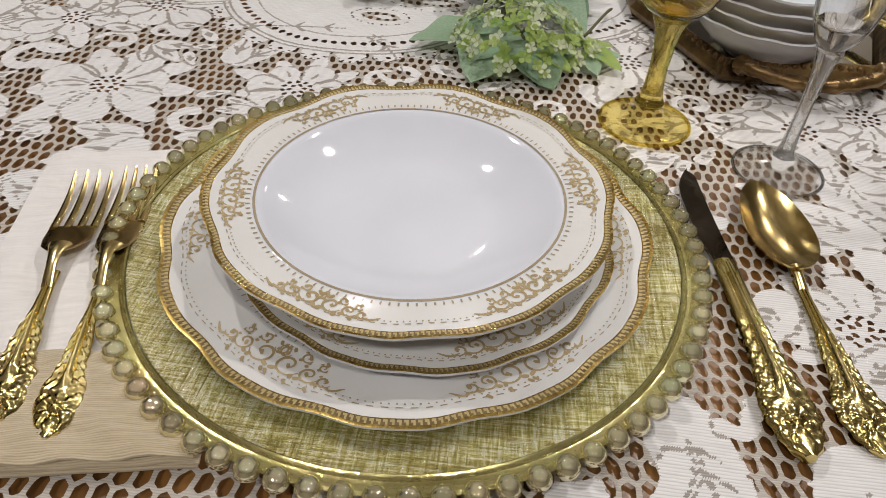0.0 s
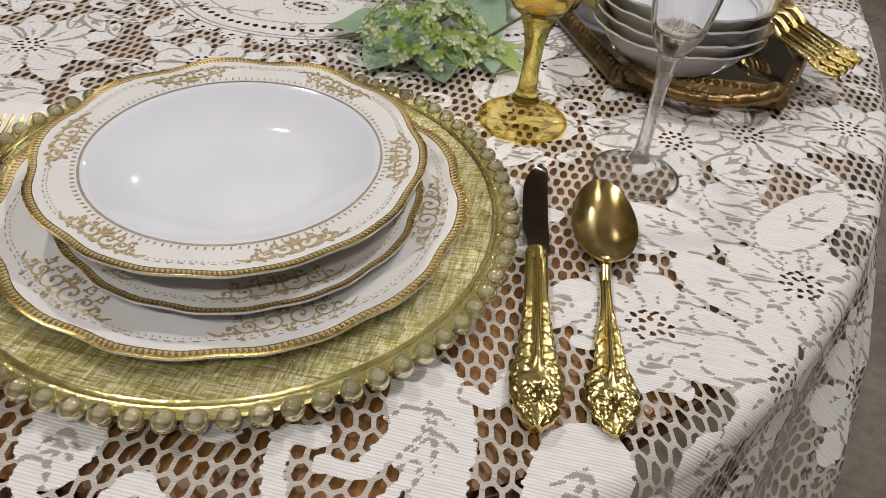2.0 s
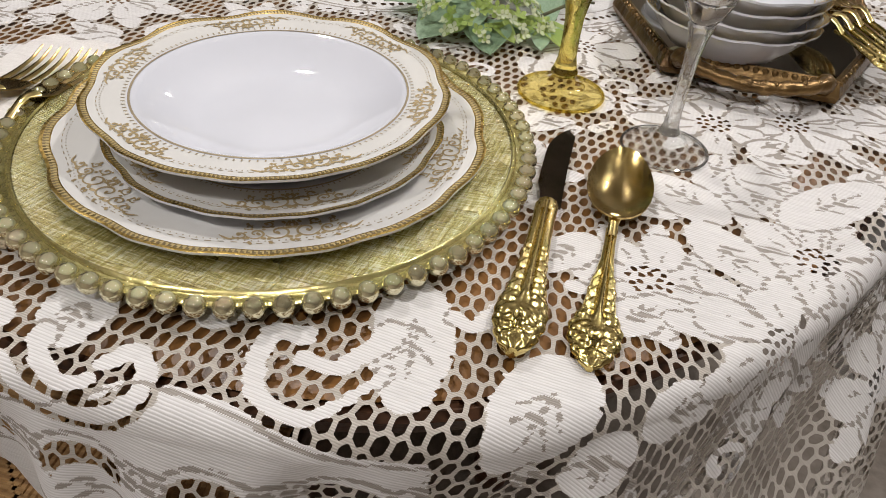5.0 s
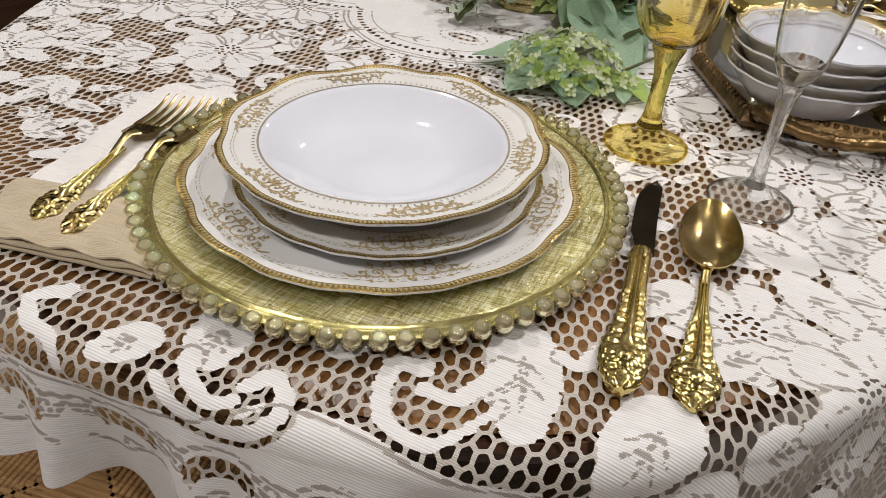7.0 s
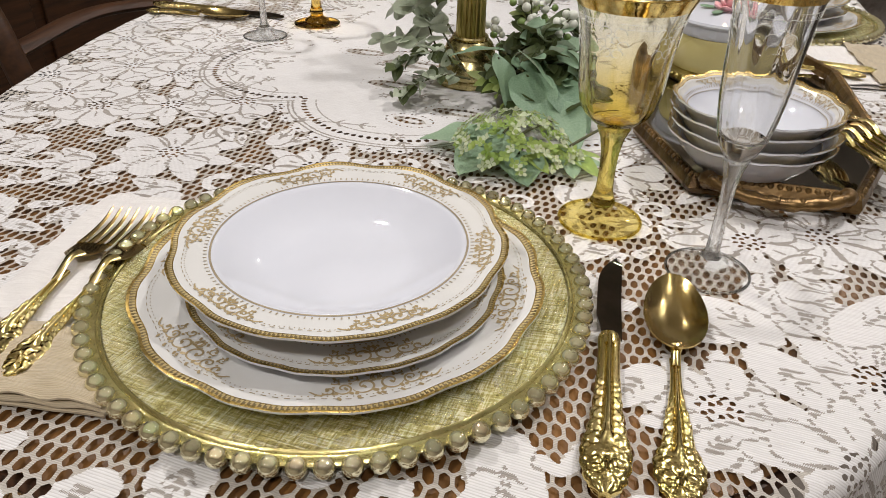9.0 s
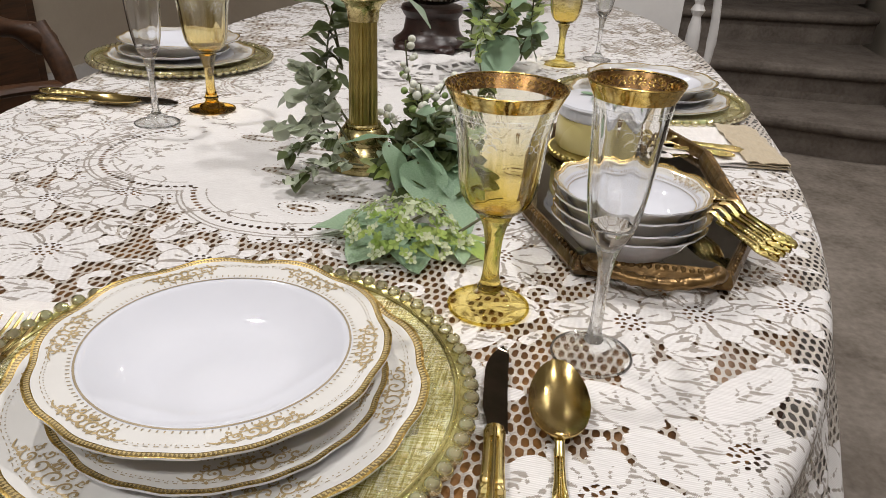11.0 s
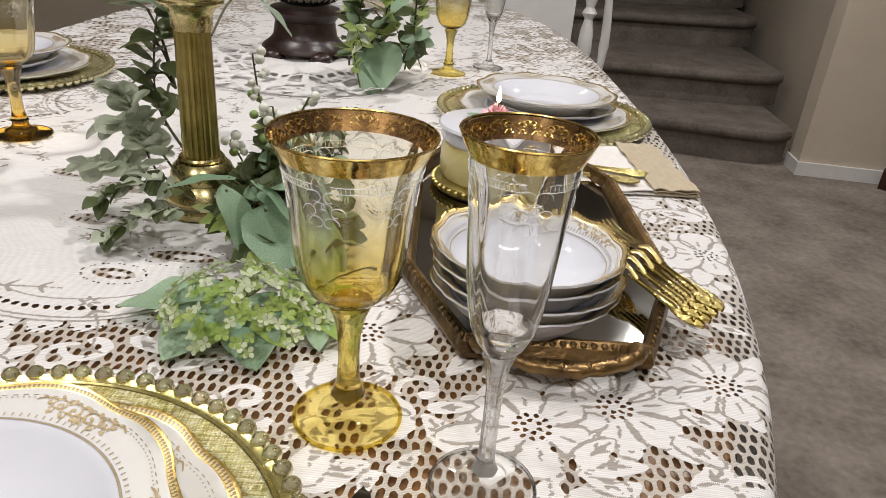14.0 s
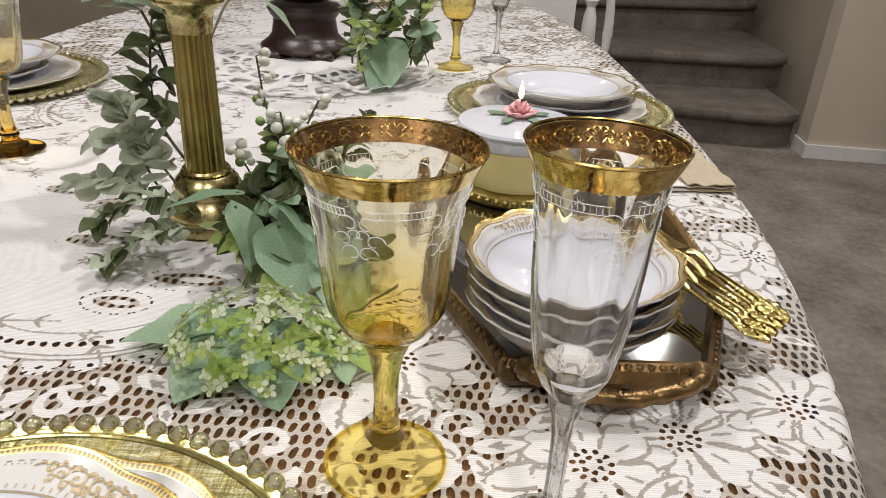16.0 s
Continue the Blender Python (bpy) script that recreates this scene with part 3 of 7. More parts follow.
def stroke(g, pts, w0, w1, knob=0.0):
    """A curved white figure through a few points, swelling from w0 to w1, with a round end."""
    line = [(p.x, p.y) for p in spline([(x, y, 0) for x, y in pts], 14 * len(pts))]
    w = g.window(pts[len(pts) // 2][0], pts[len(pts) // 2][1], 0.07)
    if w is None:
        return
    n = len(line)
    dist = np.full(g.X[w].shape, -1.0)
    for k, (x, y) in enumerate(line):
        width = w0 + (w1 - w0) * math.sin(math.pi * 0.5 * k / (n - 1))
        dist = np.maximum(dist, width - np.hypot(g.X[w] - x, g.Y[w] - y))
    if knob:
        dist = np.maximum(dist, knob - np.hypot(g.X[w] - line[-1][0], g.Y[w] - line[-1][1]))
    edge = (dist < -0.0002) & (dist > -0.0024) & (g.solid[w] > 0)
    g.solid[w] = np.maximum(g.solid[w], dist)
    g.dash[w] = np.where(edge, -1.0, np.where(dist > -GAP, 1.0, g.dash[w]))
    g.guard[w] = np.maximum(g.guard[w], dist)


# curled strokes along the front of the cloth
STROKES = [([(0.112, 0.116), (0.101, 0.092), (0.090, 0.080), (0.069, 0.082), (0.057, 0.098), (0.054, 0.117), (0.068, 0.121)], 0.0026, 0.0052, 0.0066),
           ([(0.104, 0.139), (0.099, 0.124), (0.090, 0.110), (0.074, 0.109)], 0.0068, 0.004, 0.005),
           ([(-0.047, 0.056), (-0.026, 0.046), (-0.002, 0.044), (0.015, 0.052), (0.021, 0.068), (0.007, 0.082), (-0.001, 0.072)], 0.0032, 0.0048, 0.0056),
           ([(-0.039, 0.074), (-0.030, 0.062), (-0.014, 0.055), (-0.004, 0.060)], 0.0058, 0.0034, 0.0045),
           ([(-0.100, 0.040), (-0.112, 0.052), (-0.130, 0.056), (-0.142, 0.070), (-0.130, 0.082)], 0.0032, 0.0052, 0.0066),
           ([(0.160, 0.190), (0.146, 0.176), (0.138, 0.160), (0.128, 0.162)], 0.0058, 0.0038, 0.0045)]
# single leaves: foot, tip and breadth
LEAVES = [((0.102, 0.178), (0.128, 0.098), 0.040), ((-0.041, 0.112), (-0.028, 0.068), 0.034), ((0.188, 0.160), (0.176, 0.088), 0.046), ((-0.060, 0.080), (-0.088, 0.052), 0.026),
          ((0.198, 0.186), (0.228, 0.222), 0.022), ((0.250, 0.305), (0.196, 0.338), 0.036), ((0.282, 0.322), (0.343, 0.396), 0.036), ((0.228, 0.296), (0.282, 0.252), 0.034),
          ((0.180, 0.256), (0.150, 0.214), 0.026), ((0.232, 0.140), (0.262, 0.176), 0.03), ((0.232, 0.135), (0.216, 0.096), 0.03), ((0.030, 0.150), (0.022, 0.106), 0.030)]


def leaf_figure(g, foot, tip, breadth):
    """A broad leaf with a ladder for its midrib and three pairs of veins."""
    a, size = math.atan2(tip[1] - foot[1], tip[0] - foot[0]), math.hypot(tip[0] - foot[0], tip[1] - foot[1])
    g.petal(*foot, a, size, breadth, point=0.15)
    at = lambda f: (foot[0] + f * size * math.cos(a), foot[1] + f * size * math.sin(a))
    g.petal(*at(0.30), a, size * 0.5, 0.0034, True)
    for f in (0.34, 0.50):
        for side in (-1, 1):
            g.petal(*at(f), a + side * 0.7, breadth * 0.42, 0.0028, True)


FLOWERS = [(0.287, 0.46, 0.040, 0.2), (0.213, 0.232, 0.034, 0.5), (0.300, 0.291, 0.040, 0.1), (-0.276, 0.403, 0.045, 0.3), (-0.421, 0.474, 0.050, 0.8),
           (-0.476, 0.595, 0.046, 0.0), (0.368, 0.497, 0.034, 0.4), (-0.46, 0.745, 0.05, 0.2), (0.36, 0.66, 0.045, 0.1), (0.34, 0.85, 0.05, 0.5), (-0.139, 0.422, 0.032, 0.3)]
SPRAYS = [(0.235, 0.335, 0.06, 0.7, 3), (0.250, 0.365, 0.055, -0.2, 3), (0.18, 0.30, 0.05, 0.4, 2),
          (0.19, 0.40, 0.045, 1.9, 2), (0.10, 0.36, 0.05, 0.9, 2),
          (0.325, 0.38, 0.05, 0.3, 3), (-0.33, 0.36, 0.05, 3.6, 3), (-0.2, 0.45, 0.05, 1.2, 2), (-0.36, 0.55, 0.06, 0.2, 2), (-0.40, 0.38, 0.05, 4.0, 3), (0.24, 0.47, 0.045, 2.6, 2)]
SCROLLS = [(0.205, 0.435, 0.018, 0.4, 1), (0.16, 0.455, 0.016, 3.5, -1), (0.335, 0.22, 0.02, 0.5, 1),
           (-0.35, 0.43, 0.025, 1.0, 1), (-0.30, 0.47, 0.018, 3.0, -1), (-0.5, 0.52, 0.02, 0.5, 1)]
LOBES = [(-0.285, 0.675, 0.125), (-0.125, 0.615, 0.13), (0.035, 0.655, 0.12)] + [(-0.31, 0.86 + 0.2 * k, 0.13) for k in range(7)] + [(0.05, 0.86 + 0.2 * k, 0.13) for k in range(7)]


def outside_middle(x, y, room):
    """Whether a point lies clear of the solid middle of the cloth."""
    return all(math.hypot(x - p, y - q) > r + 0.012 + room for p, q, r in LOBES) and not (y > 0.68 and abs(x + 0.13) < 0.2)


def weave(g, pitch, thread, far):
    """Fill a block with the cloth's figures, net and openings; returns the field, above nought where there is thread."""
    rng = random.Random(5)
    X, Y = g.X, g.Y
    d, _, _, around = rim(X, Y)
    for x, y, s, a in FLOWERS:
        flower(g, x, y, s, a)
    for x, y, s, a, n in SPRAYS:
        spray(g, x, y, s, a, n)
    for x, y, s, a, hand in SCROLLS:
        scroll(g, x, y, s, a, hand)
    for foot, tip, breadth in LEAVES:
        leaf_figure(g, foot, tip, breadth)
    for pts, w0, w1, knob in STROKES:
        stroke(g, pts, w0, w1, knob)
    taken = [((f[0] + t[0]) / 2, (f[1] + t[1]) / 2, 0.030) for f, t, _ in LEAVES] + [(*q, 0.022) for pts, _, _, _ in STROKES for q in pts] + [(f[0], f[1], f[2] + 0.015) for f in FLOWERS] + [(f[0], f[1], f[2] * 0.7) for f in SPRAYS] + [(f[0], f[1], f[2]) for f in SCROLLS]
    # further figures, spread so that they hardly touch
    for _ in range(5200):
        x, y = rng.uniform(-0.8, 0.55), rng.uniform(0.0, 2.8)
        kind, turn, hand = rng.random(), rng.uniform(0, 6.28), rng.choice((-1, 1))
        size = rng.uniform(0.034, 0.044) if kind < 0.22 else rng.uniform(0.034, 0.06) if kind < 0.82 else rng.uniform(0.013, 0.021)
        e = -float(rim(np.array([x]), np.array([y]))[0][0])
        if y < 0.20 and x < 0.16:
            continue
        if not (0.012 if x < 0.17 or y > 0.4 else -0.12) < e < 0.34 and not (0.3 < e < 0.5 and outside_middle(x, y, 0.35 * size)) or any(math.hypot(x - a, y - b) < (c * 0.78 + size * 0.38) * (1.3 if x > 0.10 and y < 0.38 else 0.95) for a, b, c in taken):
            continue
        taken.append((x, y, size + (0.006 if kind < 0.22 else -0.012 if kind < 0.82 else 0)))
        if kind < 0.22:
            flower(g, x, y, size, turn, 6)
        elif kind < 0.82:
            spray(g, x - 0.4 * size * math.cos(turn), y - 0.4 * size * math.sin(turn), size, turn, rng.choice((1, 2, 3)))
        else:
            scroll(g, x, y, size, turn, hand)
    # small leaves in the gaps that are left
    for _ in range(9000):
        x, y, turn, size = rng.uniform(-0.8, 0.55), rng.uniform(0.0, 2.2), rng.uniform(0, 6.28), rng.uniform(0.018, 0.030)
        if any(abs(x - a) < 0.06 and math.hypot(x - a, y - b) < c * 0.78 + size * 0.34 for a, b, c in taken):
            continue
        e = -float(rim(np.array([x]), np.array([y]))[0][0])
        if y < 0.20 and x < 0.16 or x > 0.12 and y < 0.38 and size > 0.022:
            continue
        if (0.012 if x < 0.17 or y > 0.4 else -0.12) < e < 0.36 or (0.3 < e < 0.5 and outside_middle(x, y, 0.3 * size)):
            taken.append((x, y, size * 0.5))
            spray(g, x - 0.45 * size * math.cos(turn), y - 0.45 * size * math.sin(turn), size, turn, rng.choice((1, 1, 2)))
    # the solid middle with its scalloped, eyeleted border
    middle = np.minimum(0.19 - np.abs(X + 0.13 + 0.06 * (Y - 1.4)), np.minimum(Y - 0.68, 2.1 - Y))
    for x, y, r in LOBES:
        middle = np.maximum(middle, r - np.hypot(X - x, Y - y))
    g.solid = np.maximum(g.solid, middle)
    for x, y, r in LOBES:
        for k in range(int(2 * math.pi * r / 0.0095)):
            a = k * 0.0095 / r
            ex, ey = x + (r - 0.017) * math.cos(a), y + (r - 0.017) * math.sin(a)
            if all(math.hypot(ex - p, ey - q) > c - 0.012 for p, q, c in LOBES if (p, q) != (x, y)) and abs(ex + 0.13) > 0.19 * (ey > 0.70):
                g.petal(ex - 0.0028 * math.sin(a + 1.57), ey + 0.0028 * math.cos(a + 1.57), a, 0.0062, 0.0052, "hole", 0)
            fx, fy = x + (r + 0.004) * math.cos(a), y + (r + 0.004) * math.sin(a)
            if k % 3 == 0 and all(math.hypot(fx - p, fy - q) > c + 0.003 for p, q, c in LOBES if (p, q) != (x, y)):
                g.dot(fx, fy, 0.012, False)
                g.dot(fx + 0.004 * math.cos(a), fy + 0.004 * math.sin(a), 0.0022)
                for j in range(5):
                    b = a + (j - 2) * 0.55
                    g.dot(fx + 0.0105 * math.cos(b), fy + 0.0105 * math.sin(b), 0.0013)
    # outlines that follow the border on both sides of the eyelets
    for x, y, r in LOBES[:12]:
        for q, w in ((r - 0.0045, 0.0011), (r - 0.030, 0.0009), (r + 0.0005, 0.0011)):
            for k in range(int(2 * math.pi * q / 0.0014)):
                a = k * 0.0014 / q
                px, py = x + q * math.cos(a), y + q * math.sin(a)
                if all(math.hypot(px - u, py - v) > c - 0.006 for u, v, c in LOBES if (u, v) != (x, y)) and (abs(px + 0.13) > 0.19 or py < 0.68):
                    g.dot(px, py, w, True)
    sprigs = []
    for _ in range(2600):
        x, y = rng.uniform(-0.42, 0.16), rng.uniform(0.50, 2.0)
        if len(sprigs) < 110 and all(math.hypot(x - u, y - v) > 0.062 for u, v in sprigs):
            sprigs.append((x, y))
            vine(g, x, y, rng.uniform(0, 6.28), rng.randrange(24, 50), rng.uniform(-0.06, 0.06))
            for k in range(6):
                g.petal(x + 0.002 * math.cos(k * 1.05), y + 0.002 * math.sin(k * 1.05), k * 1.05, 0.007, 0.0032, True)
    # open pockets round the candlestick
    for x, y, rx, ry in ((-0.16, 0.655, 0.030, 0.012), (-0.15, 0.735, 0.055, 0.014), (-0.06, 0.60, 0.03, 0.010), (-0.02, 0.74, 0.04, 0.016), (-0.24, 0.76, 0.03, 0.012), (-0.1, 0.56, 0.018, 0.008)):
        pocket = 1 - np.hypot((X - x) / rx, (Y - y) / ry)
        g.solid = np.where(pocket > 0, -0.01, g.solid)
        g.solid = np.maximum(g.solid, 0.3 * ry * (0.45 - np.hypot((X - x - rx * 0.15) / rx, (Y - y) / ry)))
        for k in range(40):
            a = k * math.pi / 20
            if k % 3:
                g.dot(x + (rx + 0.008) * math.cos(a), y + (ry + 0.008) * math.sin(a), 0.0012)
    # the hanging border: dense, with curled outlines and a few open pockets
    top_edge = np.interp(X, (-0.10, -0.045, -0.017, 0.005, 0.020, 0.050, 0.070, 0.095, 0.115, 0.16), (0.026, 0.020, 0.016, 0.002, -0.006, -0.003, 0.002, 0.012, 0.017, 0.024))
    away = np.clip((Y - 0.10) / 0.1, 0, 1)
    top_edge = top_edge * (1 - away) + away * (0.010 + 0.006 * np.sin(around * 26) + 0.004 * np.sin(around * 61))
    drop = d - top_edge - 0.20 * np.clip((X - 0.15) / 0.10, 0, 1) * np.clip((0.55 - Y) / 0.1, 0, 1)
    hang = np.where((drop > 0) & (g.guard < -0.0040), drop, -0.02)
    g.dash = np.where((drop > 0.002) & (drop < 0.0046), -1.0, g.dash)
    pock = np.full(X.shape, -1.0)
    ring = oval(-0.052, 420)
    run = 0.0
    for (xa, ya), (x, y) in zip(ring, ring[1:] + ring[:1]):
        run += math.hypot(x - xa, y - ya)
        if run < 0.058 or y > 1.0:
            continue
        run = 0.0
        along = math.atan2(y - ya, x - xa)
        ca, sa = math.cos(along), math.sin(along)
        w = g.window(x, y, 0.06)
        if w:
            # an open crescent between two curls
            u, v = (X[w] - x) * ca + (Y[w] - y) * sa, -(X[w] - x) * sa + (Y[w] - y) * ca
            moon = np.minimum(1 - np.hypot(u / 0.021, v / 0.015), np.hypot(u / 0.016, (v + 0.011) / 0.012) - 1) * 0.013
            pock[w] = np.maximum(pock[w], moon)
        put = lambda u, v: (x + u * ca - v * sa, y + u * sa + v * ca)
        for side in (-1, 1):
            curl = [put(side * (0.027 + (0.011 - 0.0002 * i) * math.cos(0.17 * i)), 0.004 + (0.011 - 0.0002 * i) * math.sin(0.17 * i)) for i in range(44)]
            g.line(curl, 0.0019, 0.0016, True, 4)
        g.line([put(0.026 * math.cos(0.06 * i), 0.020 * math.sin(0.06 * i)) for i in range(54)], 0.0018, 0.0018, True, 4)
        g.line([put(-0.03 + 0.0012 * i, -0.020 - 0.006 * math.sin(i * 0.13)) for i in range(50)], 0.0018, 0.0018, True, 4)
        stem = rng.uniform(-0.3, 0.3)
        for side in (-1, 1):
            g.petal(*put(0.0, -0.008), along - math.pi / 2 + stem + side * 0.8, 0.016, 0.0040, True)
    g.solid = np.maximum(g.solid, np.where(pock > 0, -0.01, hang))
    # the net between the figures
    X = g.PX
    thread = thread * (1 + 0.45 * np.clip((Y - 0.26) / 0.2, 0, 1) * (0 if far else 1))
    px = pitch * (1.0 + 0.16 * np.clip((0.24 - Y) / 0.14, 0, 1) ** 2 * (3 - 2 * np.clip((0.24 - Y) / 0.14, 0, 1)))
    gx, gy = X / px + 0.12 * np.sin(Y * 95) + 0.1 * np.sin(X * 33), Y / (pitch * 1.65)
    gx, gy = gx + 0.05 * np.sin(Y * 310 + 4 * np.sin(X * 57)), gy + 0.07 * np.sin(X * 290 + 3 * np.sin(Y * 61))
    s3 = math.sqrt(3)
    ax, ay = np.mod(gx, 1.0) - 0.5, np.mod(gy, s3) - s3 / 2
    bx, by = np.mod(gx - 0.5, 1.0) - 0.5, np.mod(gy - s3 / 2, s3) - s3 / 2
    near = ax * ax + ay * ay < bx * bx + by * by
    hx, hy = np.abs(np.where(near, ax, bx)), np.abs(np.where(near, ay, by))
    net = np.maximum(0.62 * thread - (0.5 - hx) * pitch, 0.48 * thread - (0.5 - (hx * 0.5 + hy * s3 / 2)) * pitch)
    # slits only cut the woven figures
    figure = np.minimum(g.solid, g.slit)
    field = np.where((g.slit < 0) & (g.solid > 0), figure, np.maximum(figure, net))
    hem = 0.098 + 0.008 * np.abs(np.sin(around * 38)) + 0.11 * np.clip((X + 0.10) / 0.14, 0, 1) + 0.02 * np.clip((Y - 0.3) / 0.3, 0, 1)
    field = np.maximum(field, 0.0022 - np.abs(hem - 0.004 - d))
    return np.minimum(field, hem - d), np.where((g.dash < 0) & ((np.sin(Y * 2 * math.pi / max(0.0052, 4 * g.h)) > -0.78) | (Y > 0.40)), -10.0, g.solid)


def grade(v):
    """Which thread a face is woven of: figure, net or ladder."""
    return (v < 0).astype(np.int32) + (v < -5)


def cut_cloth(blocks, weaver, lay, name, label, category):
    """One mesh of the threads only: cells outside the field are dropped, cells on its border are trimmed along it."""
    V, Tn, Mt, base = [], [], [], 0
    for x0, x1, y0, y1, h, pitch, thread, far in blocks:
        g = Lace(x0, x1, y0, y1, h)
        f, solid = weaver(g, pitch, thread, far)
        f = np.where(np.abs(f) < 1e-7, 1e-7, f)
        idx = np.arange(f.size).reshape(f.shape)
        P = np.stack([g.PX.ravel(), g.Y.ravel()], 1)
        q = [idx[:-1, :-1].ravel(), idx[:-1, 1:].ravel(), idx[1:, 1:].ravel(), idx[1:, :-1].ravel()]
        tri = np.concatenate([np.stack([q[0], q[1], q[2]], 1), np.stack([q[0], q[2], q[3]], 1)])
        val, sol = f.ravel(), solid.ravel()
        pos = val[tri] > 0
        count = pos.sum(1)
        whole = tri[count == 3]
        used = np.unique(whole)
        remap = np.full(f.size, -1)
        remap[used] = np.arange(len(used))
        pts, tris, mats = [P[used]], [remap[whole] + base], [grade(np.median(sol[whole], 1))]
        size = len(used)
        for want in (1, 2):
            some = tri[count == want]
            up = pos[count == want] == (want == 1)
            lead = up.argmax(1)
            some = some[np.arange(len(some))[:, None], (lead[:, None] + np.arange(3)) % 3]
            a, b, c = P[some[:, 0]], P[some[:, 1]], P[some[:, 2]]
            va, vb, vc = val[some[:, 0]], val[some[:, 1]], val[some[:, 2]]
            ab, ac = a + (b - a) * (va / (va - vb))[:, None], a + (c - a) * (va / (va - vc))[:, None]
            n = len(some)
            k = base + size + np.arange(n)
            m = grade(np.median(sol[some], 1))
            if want == 1:
                pts.append(np.concatenate([a, ab, ac]))
                tris.append(np.stack([k, k + n, k + 2 * n], 1))
                mats.append(m)
                size += 3 * n
            else:
                pts.append(np.concatenate([b, c, ab, ac]))
                tris.append(np.stack([k, k + n, k + 3 * n], 1))
                tris.append(np.stack([k, k + 3 * n, k + 2 * n], 1))
                mats += [m, m]
                size += 4 * n
        V.append(np.concatenate(pts))
        Tn.append(np.concatenate(tris))
        Mt.append(np.concatenate(mats))
        base += size
    V, Tn, Mt = np.concatenate(V), np.concatenate(Tn), np.concatenate(Mt)
    x, y, z = lay(V[:, 0], V[:, 1])
    me = bpy.data.meshes.new(name)
    me.vertices.add(len(V))
    me.vertices.foreach_set("co", np.stack([x, y, z], 1).astype(np.float32).ravel())
    me.loops.add(Tn.size)
    me.loops.foreach_set("vertex_index", Tn.astype(np.int32).ravel())
    me.polygons.add(len(Tn))
    me.polygons.foreach_set("loop_start", (3 * np.arange(len(Tn))).astype(np.int32))
    me.polygons.foreach_set("material_index", Mt.astype(np.int32))
    uv = me.uv_layers.new(name="flat_cloth")
    uv.data.foreach_set("uv", V[Tn.ravel()].astype(np.float32).ravel())
    me.materials.append(LACE)
    me.materials.append(LACE_NET)
    me.materials.append(LACE_DASH)
    me.update(calc_edges=True)
    me.validate()
    me.polygons.foreach_set("use_smooth", np.ones(len(me.polygons), dtype=bool))
    return tagged(new(name, me), label, category)


cut_cloth([(-0.80, 0.62, -0.12, 0.62, 0.0011, 0.0072, 0.0017, False), (-0.86, 0.62, 0.62, 1.1, 0.0018, 0.0080, 0.0024, False), (-0.90, 0.62, 1.1, 2.9, 0.0038, 0.0125, 0.0048, True)],
          weave, drape, "tablecloth", "white cotton lace tablecloth with flowers, leaves, scrolls and open net", "tablecloth")

# ---- place settings ----
def bead_mesh():
    bm = ball(0.0058, sub=2)
    me = bpy.data.meshes.new("bead")
    bm.to_mesh(me)
    bm.free()
    me.materials.append(BEAD)
    me.polygons.foreach_set("use_smooth", [True] * len(me.polygons))
    return me


BEAD_MESH = bead_mesh()


def charger(at, turn, group="beaded chargers"):
    ch = thing("charger_plate", (*at, TOP), "gold foil glass charger plate with a rim of silvered glass beads", "charger plate", group, turn)
    part("disc", lathe([(0.0, 0.0052), (0.10, 0.0052), (0.112, 0.0058), (0.132, 0.0088), (0.1490, 0.0108), (0.1490, 0.0090), (0.132, 0.0070), (0.11, 0.0015), (0.0, 0.001)], 120), FOIL, ch, "textured gold foil disc")
    part("glass_rim", lathe([(0.1493, 0.0090), (0.1493, 0.0115), (0.1502, 0.0124), (0.1513, 0.0119), (0.1524, 0.0106), (0.1545, 0.0104), (0.1560, 0.0112), (0.1578, 0.0116), (0.1592, 0.0105), (0.1585, 0.0085), (0.155, 0.0072)], 160, close=True), RIM_GLASS, ch, "clear gold-tinted glass rim")
    for k in range(75):
        a = 2 * math.pi * k / 75
        ob = new("bead", BEAD_MESH)
        ob.parent, ob.location = ch, (0.160 * math.cos(a), 0.160 * math.sin(a), 0.0105)
    return ch


def wavy(lobes, amp):
    """The scalloped outline of the china: bracket-shaped lobes that fade towards the well."""
    def f(a, r):
        w = math.cos(lobes * a)
        k = amp * (w - 0.25 * math.cos(2 * lobes * a))
        return 1 + k, 0.0
    return f


def on_profile(profile, r):
    for (r0, z0), (r1, z1) in zip(profile, profile[1:]):
        if r0 <= r <= r1:
            return z0 + (z1 - z0) * (r - r0) / max(1e-6, r1 - r0)
    return profile[-1][1]


def ribbon(bm, pts, width, lift):
    """A thin printed stroke lying on the china; pts: (x, y, z)."""
    prev = None
    for i, p in enumerate(pts):
        a, b = Vector(pts[max(i - 1, 0)]), Vector(pts[min(i + 1, len(pts) - 1)])
        side = (b - a).cross(Vector((0, 0, 1)))
        side = side.normalized() * width * (0.35 + 0.65 * math.sin(math.pi * (i + 0.6) / (len(pts) + 0.2))) if side.length > 1e-9 else Vector((width, 0, 0))
        c = Vector(p) + Vector((0, 0, lift))
        now = bm.verts.new(c - side), bm.verts.new(c + side)
        if prev:
            bm.faces.new((prev[0], prev[1], now[1], now[0]))
        prev = now


